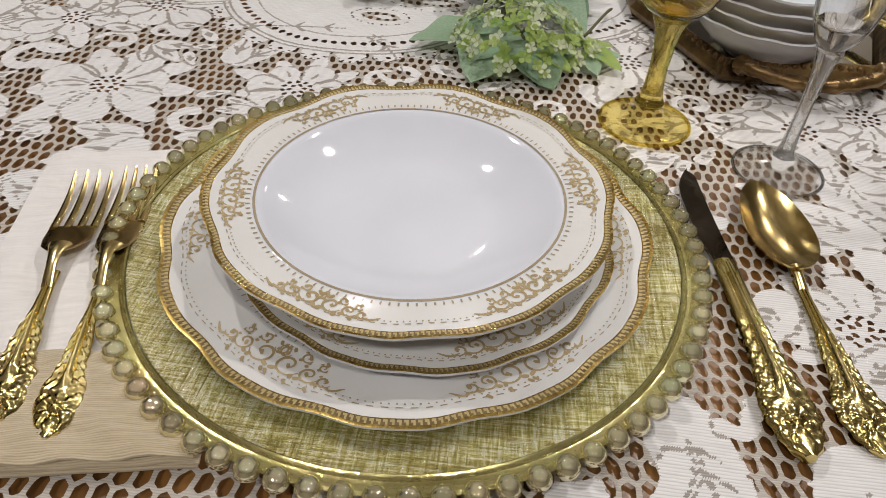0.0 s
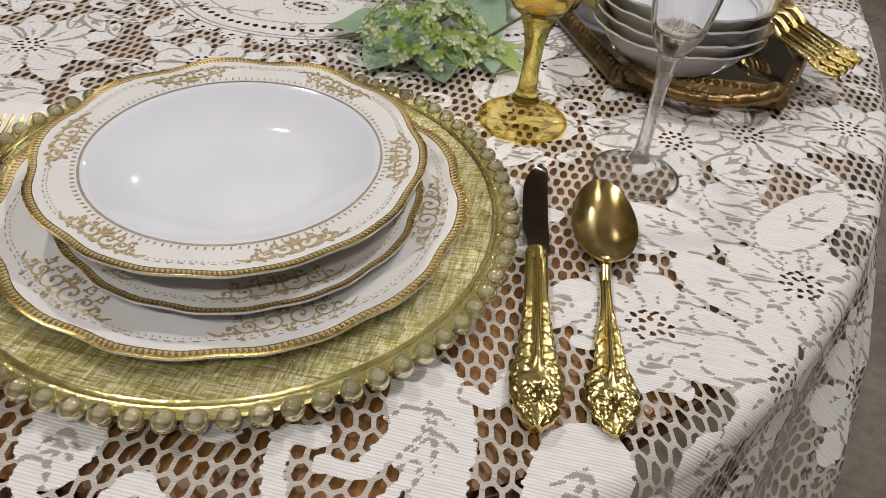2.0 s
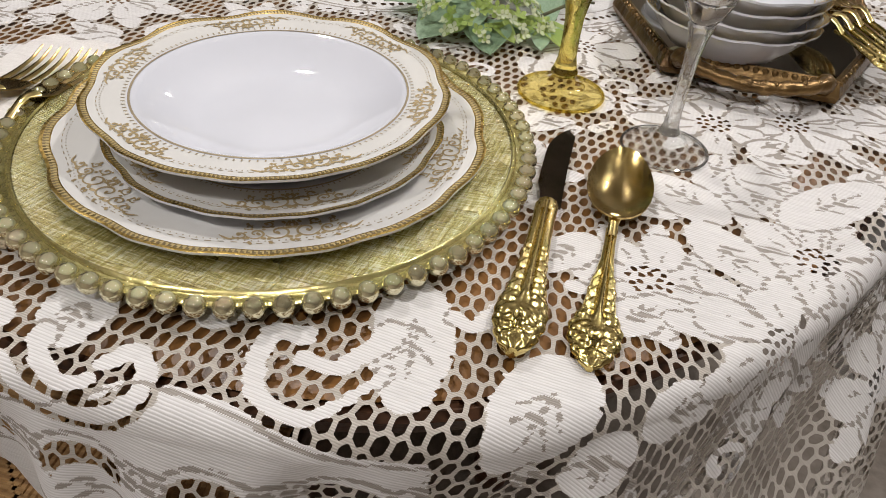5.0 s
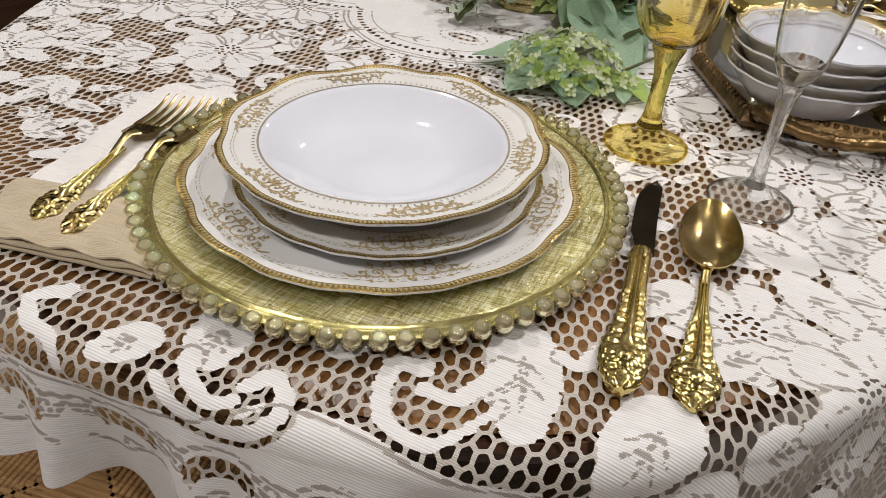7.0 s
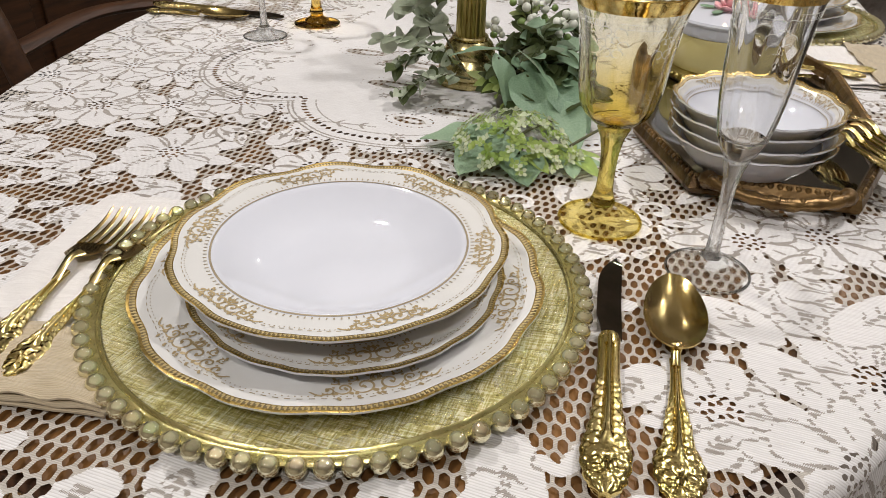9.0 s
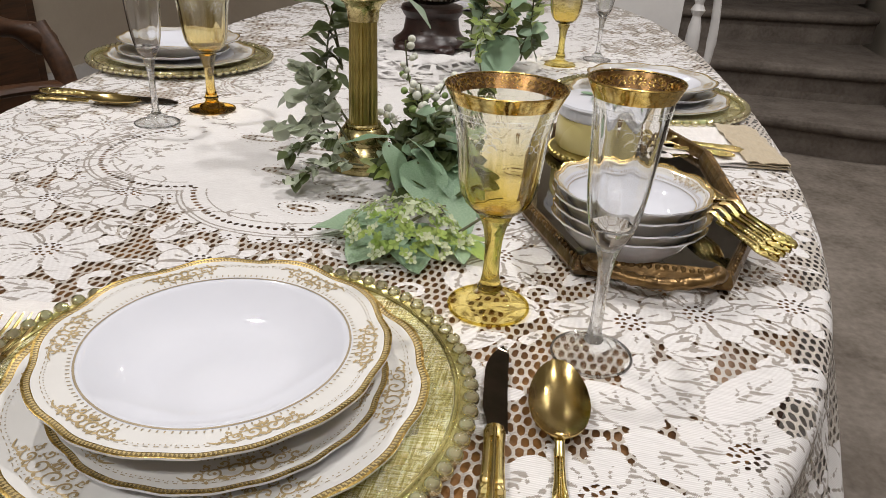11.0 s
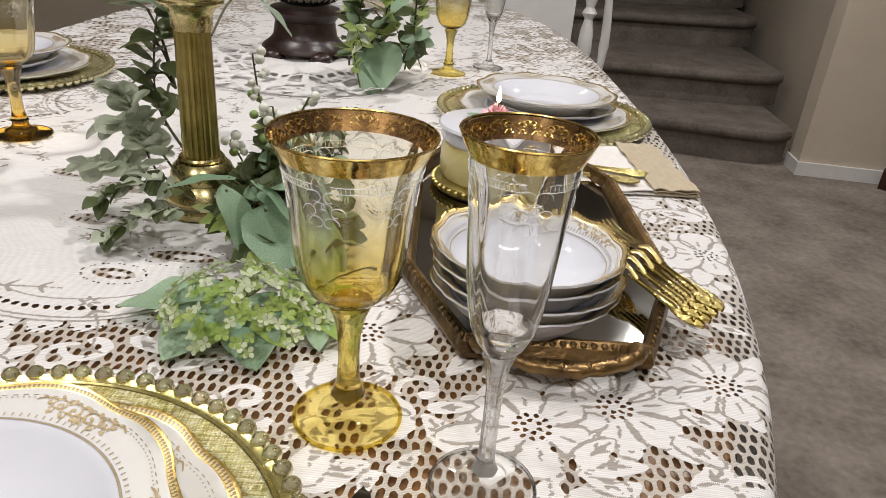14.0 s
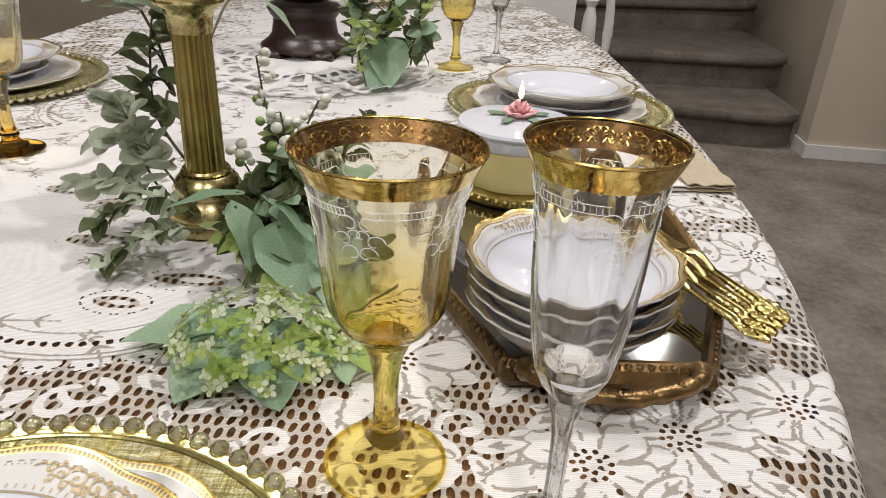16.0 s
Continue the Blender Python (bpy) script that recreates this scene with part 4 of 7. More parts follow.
def china(name, at, z, radius, height, well, label, category, group, lobes=12, amp=0.014, turn=0.0, foot=0.6, bowl=False, groups=6, plain_print=False):
    """A scalloped porcelain plate or bowl with a gilt lattice edge, gilt scrolls and a dotted ring round the well."""
    th = thing(name, (*at, z), label, category, group, turn)
    R, W, F = radius, well * radius, foot * well * radius
    if bowl:
        top = [(0.0, 0.0075), (F * 0.95, 0.0085), (R * 0.62, height * 0.34), (R * 0.78, height * 0.62), (R * 0.87, height * 0.82), (R * 0.938, height * 0.935), (R * 0.945, height * 0.945), (R * 0.962, height * 0.962), (R * 0.980, height * 0.98), (R * 0.990, height * 0.99), (R, height)]
        under = [(R * 0.997, height - 0.0018), (R * 0.93, height * 0.88), (R * 0.83, height * 0.62), (R * 0.66, height * 0.28), (F * 1.15, 0.0075), (F * 1.02, 0.0035), (F, 0.0), (F * 0.92, 0.0), (F * 0.88, 0.003), (0.0, 0.0035)]
    else:
        low = 0.0065 if height < 0.02 else 0.0050
        shoulder = height * (0.62 if height < 0.02 else 0.86)
        if height < 0.02:
            top = [(0.0, low), (W * 0.80, low), (W * 0.84, low + 0.04 * (shoulder - low)), (W * 0.94, low + 0.30 * (shoulder - low))]
        else:
            # a deep well: level floor, a clear turn, then a rounded wall
            curve = ((0.0, 0.0), (0.40, 0.002), (0.50, 0.012), (0.56, 0.035), (0.61, 0.08), (0.66, 0.15), (0.72, 0.26), (0.78, 0.39), (0.84, 0.54), (0.90, 0.71), (0.95, 0.86))
            top = [(W * u, low + f * (shoulder - low)) for u, f in curve]
        top += [(W * 0.995, shoulder), (W * 1.03, shoulder + 0.08 * (height - shoulder)), (R * 0.957, shoulder + 0.81 * (height - shoulder)), (R * 0.962, shoulder + 0.84 * (height - shoulder)), (R * 0.974, shoulder + 0.92 * (height - shoulder)), (R * 0.986, height * 0.99), (R * 0.993, height), (R, height)]
        under = [(R * 0.999, height - 0.0016), (R * 0.94, height - 0.0055), (W * 1.02, shoulder - 0.004), (W * 0.92, low * 0.5), (F * 1.3, 0.0022), (F * 1.2, 0.0), (F * 1.13, 0.0), (F * 1.1, 0.002), (0.0, 0.0025)]
    wave = wavy(lobes, amp)

    def scallop(a, r):
        k, dz = wave(a, r)
        f = max(0.0, min(1.0, (r / R - well) / (1 - well)))
        return 1 + (k - 1) * f, 0.0009 * f * f * math.cos(lobes * a)

    seg = 840 if R > 0.08 else 540
    n_top = len(top) - 1
    first = next(i for i, (r, _) in enumerate(top) if r >= W * 1.02)

    def pick(i, k):
        """Gilt lip, a lattice of dark triangles on matt gilt, a gilt line, then ivory to the well."""
        if i >= n_top:
            return 0
        if i >= n_top - 2 or i == n_top - 5:
            return 1
        if i == n_top - 3:
            return 2 if k % 3 != 2 else 4
        if i == n_top - 4:
            return 2 if k % 3 == 0 else 4
        return 3 if i >= first else 0

    part("bowl" if bowl else "plate", lathe(top + under, seg, scallop, pick=pick), [PORCELAIN, GILT, LATTICE, IVORY, LATTICE_GILT], th)
    gilt, dots = bmesh.new(), bmesh.new()

    def place(a, r):
        s, dz = scallop(a, r)
        return (r * s * math.cos(a), r * s * math.sin(a), on_profile(top, r) + dz)

    r_mid, depth = (W * 1.04 + R * 0.93) / 2, (R * 0.93 - W * 1.04)
    span, curl_size = (1.0, 0.80) if R > 0.12 else (0.95, 1.05) if R > 0.1 else (1.3, 1.05)
    for g in range(groups):
        a0 = 2 * math.pi * g / groups
        for side in (-1, 1):
            # two C-scrolls and a trailing tail on each side of the motif's middle
            for start, size, reach, bold in ((0.064, 0.32, 0.04, 1.0), (0.165, 0.25, 0.10, 0.9), (0.115, 0.16, -0.24, 0.8), (0.012, 0.18, -0.20, 0.8), (0.235, 0.17, 0.18, 0.8), (0.205, 0.12, -0.12, 0.7)):
                size, start = size * curl_size, start * span
                pts = []
                for k in range(26):
                    f = k / 25
                    th_ = f * 7.2 + 0.4
                    rr = size * depth * (1 - 0.80 * f)
                    pts.append(place(a0 + side * (start + rr * math.cos(th_) / r_mid), min(R * 0.932, max(W * 1.07, r_mid + reach * depth + rr * math.sin(th_)))))
                ribbon(gilt, pts, 0.00068 * bold, 0.00035)
                # a leaf springs from each curl
                for turn_, far in ((0.9, 1.25), (2.3, 1.30), (4.0, 1.15)):
                    rr = size * depth
                    tip = [place(a0 + side * (start + q * rr * math.cos(turn_ + 0.35 * (q - 1)) / r_mid), min(R * 0.932, max(W * 1.07, r_mid + reach * depth + q * rr * math.sin(turn_ + 0.35 * (q - 1))))) for q in (0.85, 1.0, 0.5 + far / 2, far)]
                    ribbon(gilt, tip, 0.0011 * bold, 0.0004)
            tail = [place(a0 + side * span * (0.235 + 0.09 * f), r_mid + depth * (0.07 * math.sin(f * 4) + 0.26)) for f in [k / 14 for k in range(15)]]
            ribbon(gilt, tail, 0.00060, 0.00035)
            for k in range(9):
                a, r = a0 + side * span * (0.010 + 0.029 * k), r_mid + depth * ((0.36, -0.30, 0.05)[k % 3] + 0.012 * k)
                ribbon(gilt, [place(a - 0.007, r - depth * 0.045), place(a, r), place(a + 0.009, r + depth * 0.045)], 0.0009, 0.0004)
    for k in range(132):
        a = 2 * math.pi * k / 132
        ribbon(dots, [place(a, W * 1.035), place(a, W * 1.062)], 0.0005, 0.0003)
    for k in range(220):
        a = 2 * math.pi * k / 220
        ribbon(dots, [place(a, R * 0.898), place(a + 0.006, R * 0.901)], 0.00042, 0.0003)
    ring = [place(2 * math.pi * k / 180, W * 1.012) for k in range(181)]
    for i in range(180):
        ribbon(dots, [ring[i], ring[i + 1]], 0.0008, 0.0003)
    inner = [place(2 * math.pi * k / 240, R * 0.915) for k in range(241)]
    for i in range(0, 240, 2):
        ribbon(dots, [inner[i], inner[i + 1]], 0.0003, 0.0003)
    tagged(part("gilt_scrollwork", gilt, GILT_PALE, th, "printed gilt scrollwork"), kind="stuff")
    tagged(part("dotted_ring", dots, GREY_PRINT, th, "fine dotted ring round the well"), kind="stuff")
    return th


def setting(at, turn, offs=((0, 0), (0.010, -0.011), (0.001, -0.001))):
    c, s = math.cos(turn), math.sin(turn)
    where = [(at[0] + c * x - s * y, at[1] + s * x + c * y) for x, y in offs]
    charger(at, turn)
    china("dinner_plate", where[0], TOP + 0.0052, 0.1325, 0.0135, 0.70, "white porcelain dinner plate with a scalloped gilt edge", "plate", "dinner plates", amp=0.012, turn=turn + 0.1)
    china("salad_plate", where[1], TOP + 0.0127, 0.099, 0.0145, 0.68, "white porcelain salad plate with a scalloped gilt edge", "plate", "salad plates", amp=0.012, turn=turn + 0.3, groups=5)
    china("soup_plate", where[2], TOP + 0.0195, 0.1065, 0.026, 0.755, "white porcelain rimmed soup plate with gilt lattice edge", "soup plate", "soup plates", amp=0.013, turn=turn + 0.22, lobes=10, groups=6)


setting(FRONT, 0.0)
setting((0.272, 1.168), 1.6)
setting((-0.575, 1.135), -1.5)


# ---- cutlery ----
def outline_solid(half, thick, seg=10):
    """A solid along x from a list of (x, half-width, height of the middle line); its section is a flattened oval."""
    bm = bmesh.new()
    rings = []
    for x, w, z in half:
        t = thick if not callable(thick) else thick(x)
        ring = []
        for k in range(seg):
            a = 2 * math.pi * k / seg
            ring.append(bm.verts.new((x, w * math.cos(a), z + t * math.sin(a))))
        rings.append(ring)
    for u, v in zip(rings, rings[1:]):
        for k in range(seg):
            bm.faces.new((u[k], v[k], v[(k + 1) % seg], u[(k + 1) % seg]))
    bm.faces.new(rings[0])
    bm.faces.new(rings[-1][::-1])
    bmesh.ops.recalc_face_normals(bm, faces=bm.faces)
    return bm


HANDLE = [(0.0, 0.0018), (0.03, 0.0062), (0.08, 0.0098), (0.16, 0.0128), (0.24, 0.0132), (0.30, 0.0116), (0.36, 0.0088), (0.42, 0.0078), (0.50, 0.0074), (0.58, 0.0062), (0.66, 0.0046), (0.76, 0.0036), (0.88, 0.0032), (1.0, 0.0034)]
KNIFE_HANDLE = [(0.0, 0.0030), (0.04, 0.0082), (0.10, 0.0112), (0.18, 0.0132), (0.26, 0.0130), (0.34, 0.0108), (0.42, 0.0092), (0.52, 0.0082), (0.62, 0.0074), (0.74, 0.0068), (0.88, 0.0066), (1.0, 0.0068)]


def ornate_handle(th, length, z, thick=0.0024, outline=HANDLE, wide=1.0):
    """A cast handle: rosette and leaf scrolls on the lobe, scrolls along both edges, a smooth spine, a fluted neck."""
    bm = bmesh.new()
    nx, nv = 110, 26
    rows = []
    for i in range(nx + 1):
        s = i / nx
        for (s0, w0), (s1, w1) in zip(outline, outline[1:]):
            if s0 <= s <= s1:
                f = (s - s0) / (s1 - s0)
                half = (w0 + (w1 - w0) * f * f * (3 - 2 * f)) * wide
        x = s * length
        ornate = min(1.0, max(0.0, (0.70 - s) / 0.08))
        half *= 1 + 0.025 * ornate * math.cos(x * 2 * math.pi / 0.0090)
        row = []
        for j in range(nv + 1):
            v = j / nv * 2 - 1
            side = abs(v)
            top = thick * math.sqrt(max(0.0, 1 - v * v)) * (0.75 + 0.25 * math.sin(math.pi * min(1, s * 1.6)))
            # scrolls that curl along the two edges
            edge = min(1.0, max(0.0, (side - 0.26) / 0.14)) * min(1.0, max(0.0, (1.0 - side) / 0.12))
            curl = math.sin(x * 2 * math.pi / 0.0090 + 4.5 * side) * math.cos(7.0 * (side - 0.62) + 1.2 * math.sin(x * 698))
            fine = math.sin(x * 2 * math.pi / 0.0031 - 8 * side) * math.sin(14 * side)
            relief = edge * ornate * (0.00080 * curl + 0.00020 * fine)
            # the smooth spine between two grooves
            spine = math.exp(-((v / 0.17) ** 2)) * 0.0013 - math.exp(-(((side - 0.30) / 0.07) ** 2)) * 0.0010
            relief += spine * min(1.0, max(0.0, (s - 0.24) / 0.08))
            # rosette on the lobe
            dx, dy = x - 0.145 * length, v * half
            rr, ang = math.hypot(dx, dy), math.atan2(dy, dx)
            if rr < 0.0085:
                fade = 1 - (rr / 0.0085) ** 2
                relief = relief * (1 - fade) + fade * (0.0009 * math.cos(6 * ang) * min(1, rr / 0.003) + 0.0016 * math.exp(-((rr / 0.0017) ** 2)) - 0.0006 * math.exp(-(((rr - 0.0034) / 0.001) ** 2)))
            row.append(bm.verts.new((x, v * half, z + top + relief * min(1.0, s * 25))))
        low = [bm.verts.new((x, v * half, z - 0.8 * thick * math.sqrt(max(0.0, 1 - v * v)) - 0.0002)) for v in (-0.8, 0.0, 0.8)]
        rows.append(row + low[::-1])
    n = len(rows[0])
    for u, v in zip(rows, rows[1:]):
        for k in range(n):
            bm.faces.new((u[k], v[k], v[(k + 1) % n], u[(k + 1) % n]))
    bm.faces.new(rows[0])
    bm.faces.new(rows[-1][::-1])
    bmesh.ops.recalc_face_normals(bm, faces=bm.faces)
    part("handle_grip", bm, CHASED, th, "cast scrolls and rosette on the handle")


def aim(th, tail, tip, lift=0.0):
    dx, dy = tip[0] - tail[0], tip[1] - tail[1]
    th.location = (*tail, TOP + lift)
    th.rotation_euler = (0, 0, math.atan2(dy, dx))
    return math.hypot(dx, dy)


def spoon(tail, tip, lift=0.0):
    th = thing("soup_spoon", (0, 0, 0), "polished gold spoon with an ornate scroll handle", "spoon", "gold flatware")
    length = aim(th, tail, tip, lift)
    neck = length - 0.080
    ornate_handle(th, neck - 0.004, 0.0035)
    part("neck", tube([(neck - 0.012, 0, 0.0045), (neck - 0.002, 0, 0.0065), (neck + 0.004, 0, 0.0075)], [0.0030, 0.0028, 0.0042], 10, flat=0.6), FLATWARE, th)
    bm = bmesh.new()
    n, m = 28, 14
    a0, half_l, half_w = neck + 0.0395, 0.0405, 0.0198
    grid = {}
    for layer in (0, 1):
        for j in range(m + 1):
            rr = j / m
            for i in range(n):
                a = 2 * math.pi * i / n
                x, y = a0 + half_l * rr * math.cos(a), half_w * rr * math.sin(a) * (1 - 0.14 * math.cos(a))
                z = 0.0011 + 0.0082 * rr**2.2 + layer * 0.0013
                grid[layer, j, i] = bm.verts.new((x, y, z)) if j or i == 0 else grid[layer, 0, 0]
    for layer in (0, 1):
        for j in range(m):
            for i in range(n):
                k = (i + 1) % n
                vs = [grid[layer, j, i], grid[layer, j + 1, i], grid[layer, j + 1, k]] + ([grid[layer, j, k]] if j else [])
                bm.faces.new(vs)
    for i in range(n):
        k = (i + 1) % n
        bm.faces.new((grid[0, m, i], grid[1, m, i], grid[1, m, k], grid[0, m, k]))
    bmesh.ops.recalc_face_normals(bm, faces=bm.faces)
    part("spoon_bowl", bm, BRUSHED, th, "smooth satin gold spoon bowl")
    return th


def knife(tail, tip, lift=0.0):
    th = thing("table_knife", (0, 0, 0), "gold table knife with a mirror-bright blade, dark reflection put in its colour", "knife", "gold flatware")
    length = aim(th, tail, tip, lift)
    grip = length * 0.56
    ornate_handle(th, grip, 0.0062, 0.0046, KNIFE_HANDLE)
    part("bolster", outline_solid([(grip - 0.008, 0.0058, 0.006), (grip - 0.002, 0.0066, 0.006), (grip + 0.004, 0.006, 0.0055)], 0.0042), CHASED, th)
    bm = bmesh.new()
    edge = []
    n = 26
    for i in range(n + 1):
        f = i / n
        x = grip + 0.002 + f * (length - grip - 0.002)
        lo = -0.0082 + 0.0008 * math.sin(math.pi * f) if f < 0.94 else -0.0080 + 0.006 * ((f - 0.94) / 0.06) ** 2
        hi = (0.0050 + 0.0036 * min(1.0, f / 0.22) ** 2) if f < 0.58 else 0.0086 - 0.0122 * ((f - 0.58) / 0.42) ** 2.6
        edge.append((x, min(lo, hi - 0.0006), hi))
    rows = [[bm.verts.new((x, lo, 0.0034)), bm.verts.new((x, hi, 0.0044)), bm.verts.new((x, hi, 0.0062)), bm.verts.new((x, lo, 0.0040))] for x, lo, hi in edge]
    for u, v in zip(rows, rows[1:]):
        for k in range(4):
            bm.faces.new((u[k], v[k], v[(k + 1) % 4], u[(k + 1) % 4]))
    bm.faces.new(rows[0])
    bm.faces.new(rows[-1][::-1])
    bmesh.ops.recalc_face_normals(bm, faces=bm.faces)
    part("blade", bm, BLADE, th, "mirror-bright blade, dark reflection put in its colour")
    return th


def fork(tail, tip, lift=0.0, head=0.0125):
    th = thing("dinner_fork", (0, 0, 0), "polished gold fork with four tines and a scroll handle", "fork", "gold flatware")
    length = aim(th, tail, tip, lift)
    neck = length * 0.57
    ornate_handle(th, neck * 0.92, 0.0035, wide=head / 0.0125 * 0.92)
    part("neck", tube([(neck * 0.80, 0, 0.0045), (neck * 0.92, 0, 0.0085), (neck, 0, 0.0100), (neck + 0.008, 0, 0.0080)], [0.0030, 0.0026, 0.0034, 0.0062], 10, flat=0.42), FLATWARE, th)
    root = length - 0.048
    body = outline_solid([(neck + 0.002, 0.0048, 0.0092), (neck + 0.008, head * 0.82, 0.0072), (neck + 0.016, head, 0.0048), (root + 0.001, head, 0.0032)], 0.0009, seg=16)
    part("fork_head", body, BRUSHED, th)
    for k in range(4):
        y = (k - 1.5) * head * 0.56
        pts = [(root, y, 0.0034), (root + 0.016, y, 0.0024), (root + 0.034, y * 0.98, 0.0034), (length, y * 0.96, 0.0072)]
        part("tine", tube(spline(pts, 9), [0.0024, 0.0023, 0.0022, 0.0020, 0.0018, 0.0016, 0.0014, 0.0011, 0.0005], 8, flat=0.5), BRUSHED, th)
    return th


knife((0.161, 0.146), (0.1355, 0.359), 0.0)
spoon((0.196, 0.154), (0.179, 0.3465), 0.0)
fork((-0.183, 0.110), (-0.221, 0.280), 0.0085)
fork((-0.157, 0.107), (-0.196, 0.289), 0.0085, 0.0105)
# left-hand setting: knife and spoon beside the charger
knife((-0.640, 0.842), (-0.420, 0.862))
spoon((-0.632, 0.815), (-0.462, 0.832))
# right-hand setting: two forks on the napkin
fork((0.388, 0.905), (0.238, 0.925), 0.0085)
fork((0.372, 0.877), (0.225, 0.893), 0.0085, 0.0105)
# far setting: spoon and forks
fork((-0.10, 2.20), (-0.26, 2.22), 0.0)


# ---- napkins ----
def napkin(at, turn, size=(0.125, 0.225), tan=0.058, pressed=None):
    th = thing("napkin", (*at, TOP), "folded white linen napkin with a tan satin border", "napkin", "folded napkins", turn)
    w, l = size

    def squeeze(x, y):
        """How far the plate that lies on the cloth presses it down."""
        if not pressed:
            return 1.0
        wx, wy = at[0] + math.cos(turn) * x - math.sin(turn) * y, at[1] + math.sin(turn) * x + math.cos(turn) * y
        f = min(1.0, max(0.0, (math.hypot(wx - pressed[0], wy - pressed[1]) - 0.146) / 0.022))
        return 0.32 + 0.68 * f

    def sheet(y0, y1, z0, layers, thick, seed, mat, name, label):
        bm = bmesh.new()
        rnd = random.Random(seed)
        for q in range(layers):
            nx, ny = 22, 22
            shift = (rnd.uniform(-0.003, 0.003), rnd.uniform(-0.002, 0.002))
            rows = {}
            for s in (0, 1):
                for j in range(ny + 1):
                    for i in range(nx + 1):
                        fx, fy = i / nx, j / ny
                        x, y = (fx - 0.5) * w + shift[0], y0 + (y1 - y0) * fy + shift[1]
                        edge = min(fx, 1 - fx, fy * 1.6, (1 - fy) * 1.6)
                        puff = thick * (0.35 + 0.65 * min(1, edge * 9) ** 0.5)
                        wave = 0.0011 * math.sin(9 * fx * 3 + q * 2) * math.sin(5 * fy * 2 + q) + 0.0008 * math.sin(fx * 23 + fy * 17)
                        mid = z0 + thick * (q + 0.5) * 1.02 + wave * (q + 1) / layers
                        rows[s, i, j] = bm.verts.new((x, y, (mid + (puff / 2 if s else -puff / 2)) * squeeze(x, y)))
            for j in range(ny):
                for i in range(nx):
                    bm.faces.new((rows[1, i, j], rows[1, i + 1, j], rows[1, i + 1, j + 1], rows[1, i, j + 1]))
                    bm.faces.new((rows[0, i, j], rows[0, i, j + 1], rows[0, i + 1, j + 1], rows[0, i + 1, j]))
            for i in range(nx):
                bm.faces.new((rows[0, i, 0], rows[0, i + 1, 0], rows[1, i + 1, 0], rows[1, i, 0]))
                bm.faces.new((rows[0, i, ny], rows[1, i, ny], rows[1, i + 1, ny], rows[0, i + 1, ny]))
                bm.faces.new((rows[0, 0, i], rows[1, 0, i], rows[1, 0, i + 1], rows[0, 0, i + 1]))
                bm.faces.new((rows[0, nx, i], rows[0, nx, i + 1], rows[1, nx, i + 1], rows[1, nx, i]))
        part(name, bm, mat, th, label)

    sheet(-l / 2 + tan * 0.92, l / 2, 0.0012, 2, 0.0033, 3, LINEN, "linen_panel", "smooth white linen panel")
    sheet(-l / 2, -l / 2 + tan, 0.0012, 3, 0.0036, 4, SATIN, "satin_border", "folded tan satin border")
    return th


napkin((-0.178, 0.208), radians(11.5), pressed=FRONT)
napkin((0.335, 0.945), radians(97), (0.175, 0.19), 0.055)
napkin((-0.22, 2.2), radians(100), (0.12, 0.2))


# ---- glasses ----
def goblet(at, amber=True, turn=0.0):
    th = thing("wine_goblet", (*at, TOP), "amber glass wine goblet with an etched bowl and gold rim", "goblet", "amber goblets", turn)
    a, b, c = (AMBER, AMBER_SOLID, AMBER_FOOT) if amber else (ORANGE, ORANGE, ORANGE)
    panels = lambda ang, r: (1 + 0.012 * math.cos(12 * ang) * (1 if r > 0.006 else 0), 0.0)
    part("foot", lathe([(0.0, 0.0008), (0.031, 0.0006), (0.0328, 0.0016), (0.0325, 0.0030), (0.024, 0.0042), (0.0180, 0.0052), (0.0172, 0.0078), (0.0155, 0.0092), (0.0115, 0.0105), (0.0095, 0.0130), (0.0088, 0.016), (0.0, 0.016)], 96), c, th).visible_shadow = False
    part("foot_rim", tube([(0.0322 * math.cos(2 * math.pi * k / 72), 0.0322 * math.sin(2 * math.pi * k / 72), 0.0022) for k in range(73)], 0.0013, 8), c, th, "rounded foot edge")
    part("stem", lathe([(0.0, 0.0162), (0.0088, 0.0162), (0.0102, 0.019), (0.0085, 0.0225), (0.0068, 0.030), (0.0062, 0.045), (0.0068, 0.060), (0.0090, 0.072), (0.0125, 0.0805), (0.0, 0.0815)], 48, panels), b, th, "faceted amber stem")
    prof = [(0.0, 0.0822), (0.010, 0.0824), (0.0178, 0.0862), (0.0240, 0.0925), (0.0282, 0.1010), (0.0303, 0.1120), (0.0316, 0.1260), (0.0328, 0.1400), (0.0342, 0.1520), (0.0358, 0.1610), (0.0384, 0.1695), (0.0434, 0.1792)]
    inner = [(r - 0.0014, z + 0.0006) for r, z in prof[:1:-1]] + [(0.009, 0.0856), (0.0, 0.0850)]
    part("cup", lathe(prof + [(0.0430, 0.1799), (0.0423, 0.1799)] + inner[1:], 128, lambda ang, r: (1 + 0.012 * math.cos(12 * ang) * (0.012 < r < 0.0345), 0.0)), a, th, "clear amber-tinted bowl").visible_shadow = False
    gilded_band(th, [(0.0384, 0.1695), (0.0408, 0.1743), (0.0435, 0.1795)], 0.0433, 0.1802)
    etched(th, [(0.0303, 0.1120), (0.0316, 0.1260), (0.0328, 0.1400), (0.0342, 0.1520), (0.0358, 0.1610), (0.0370, 0.1650)], 6, 0.5)
    return th


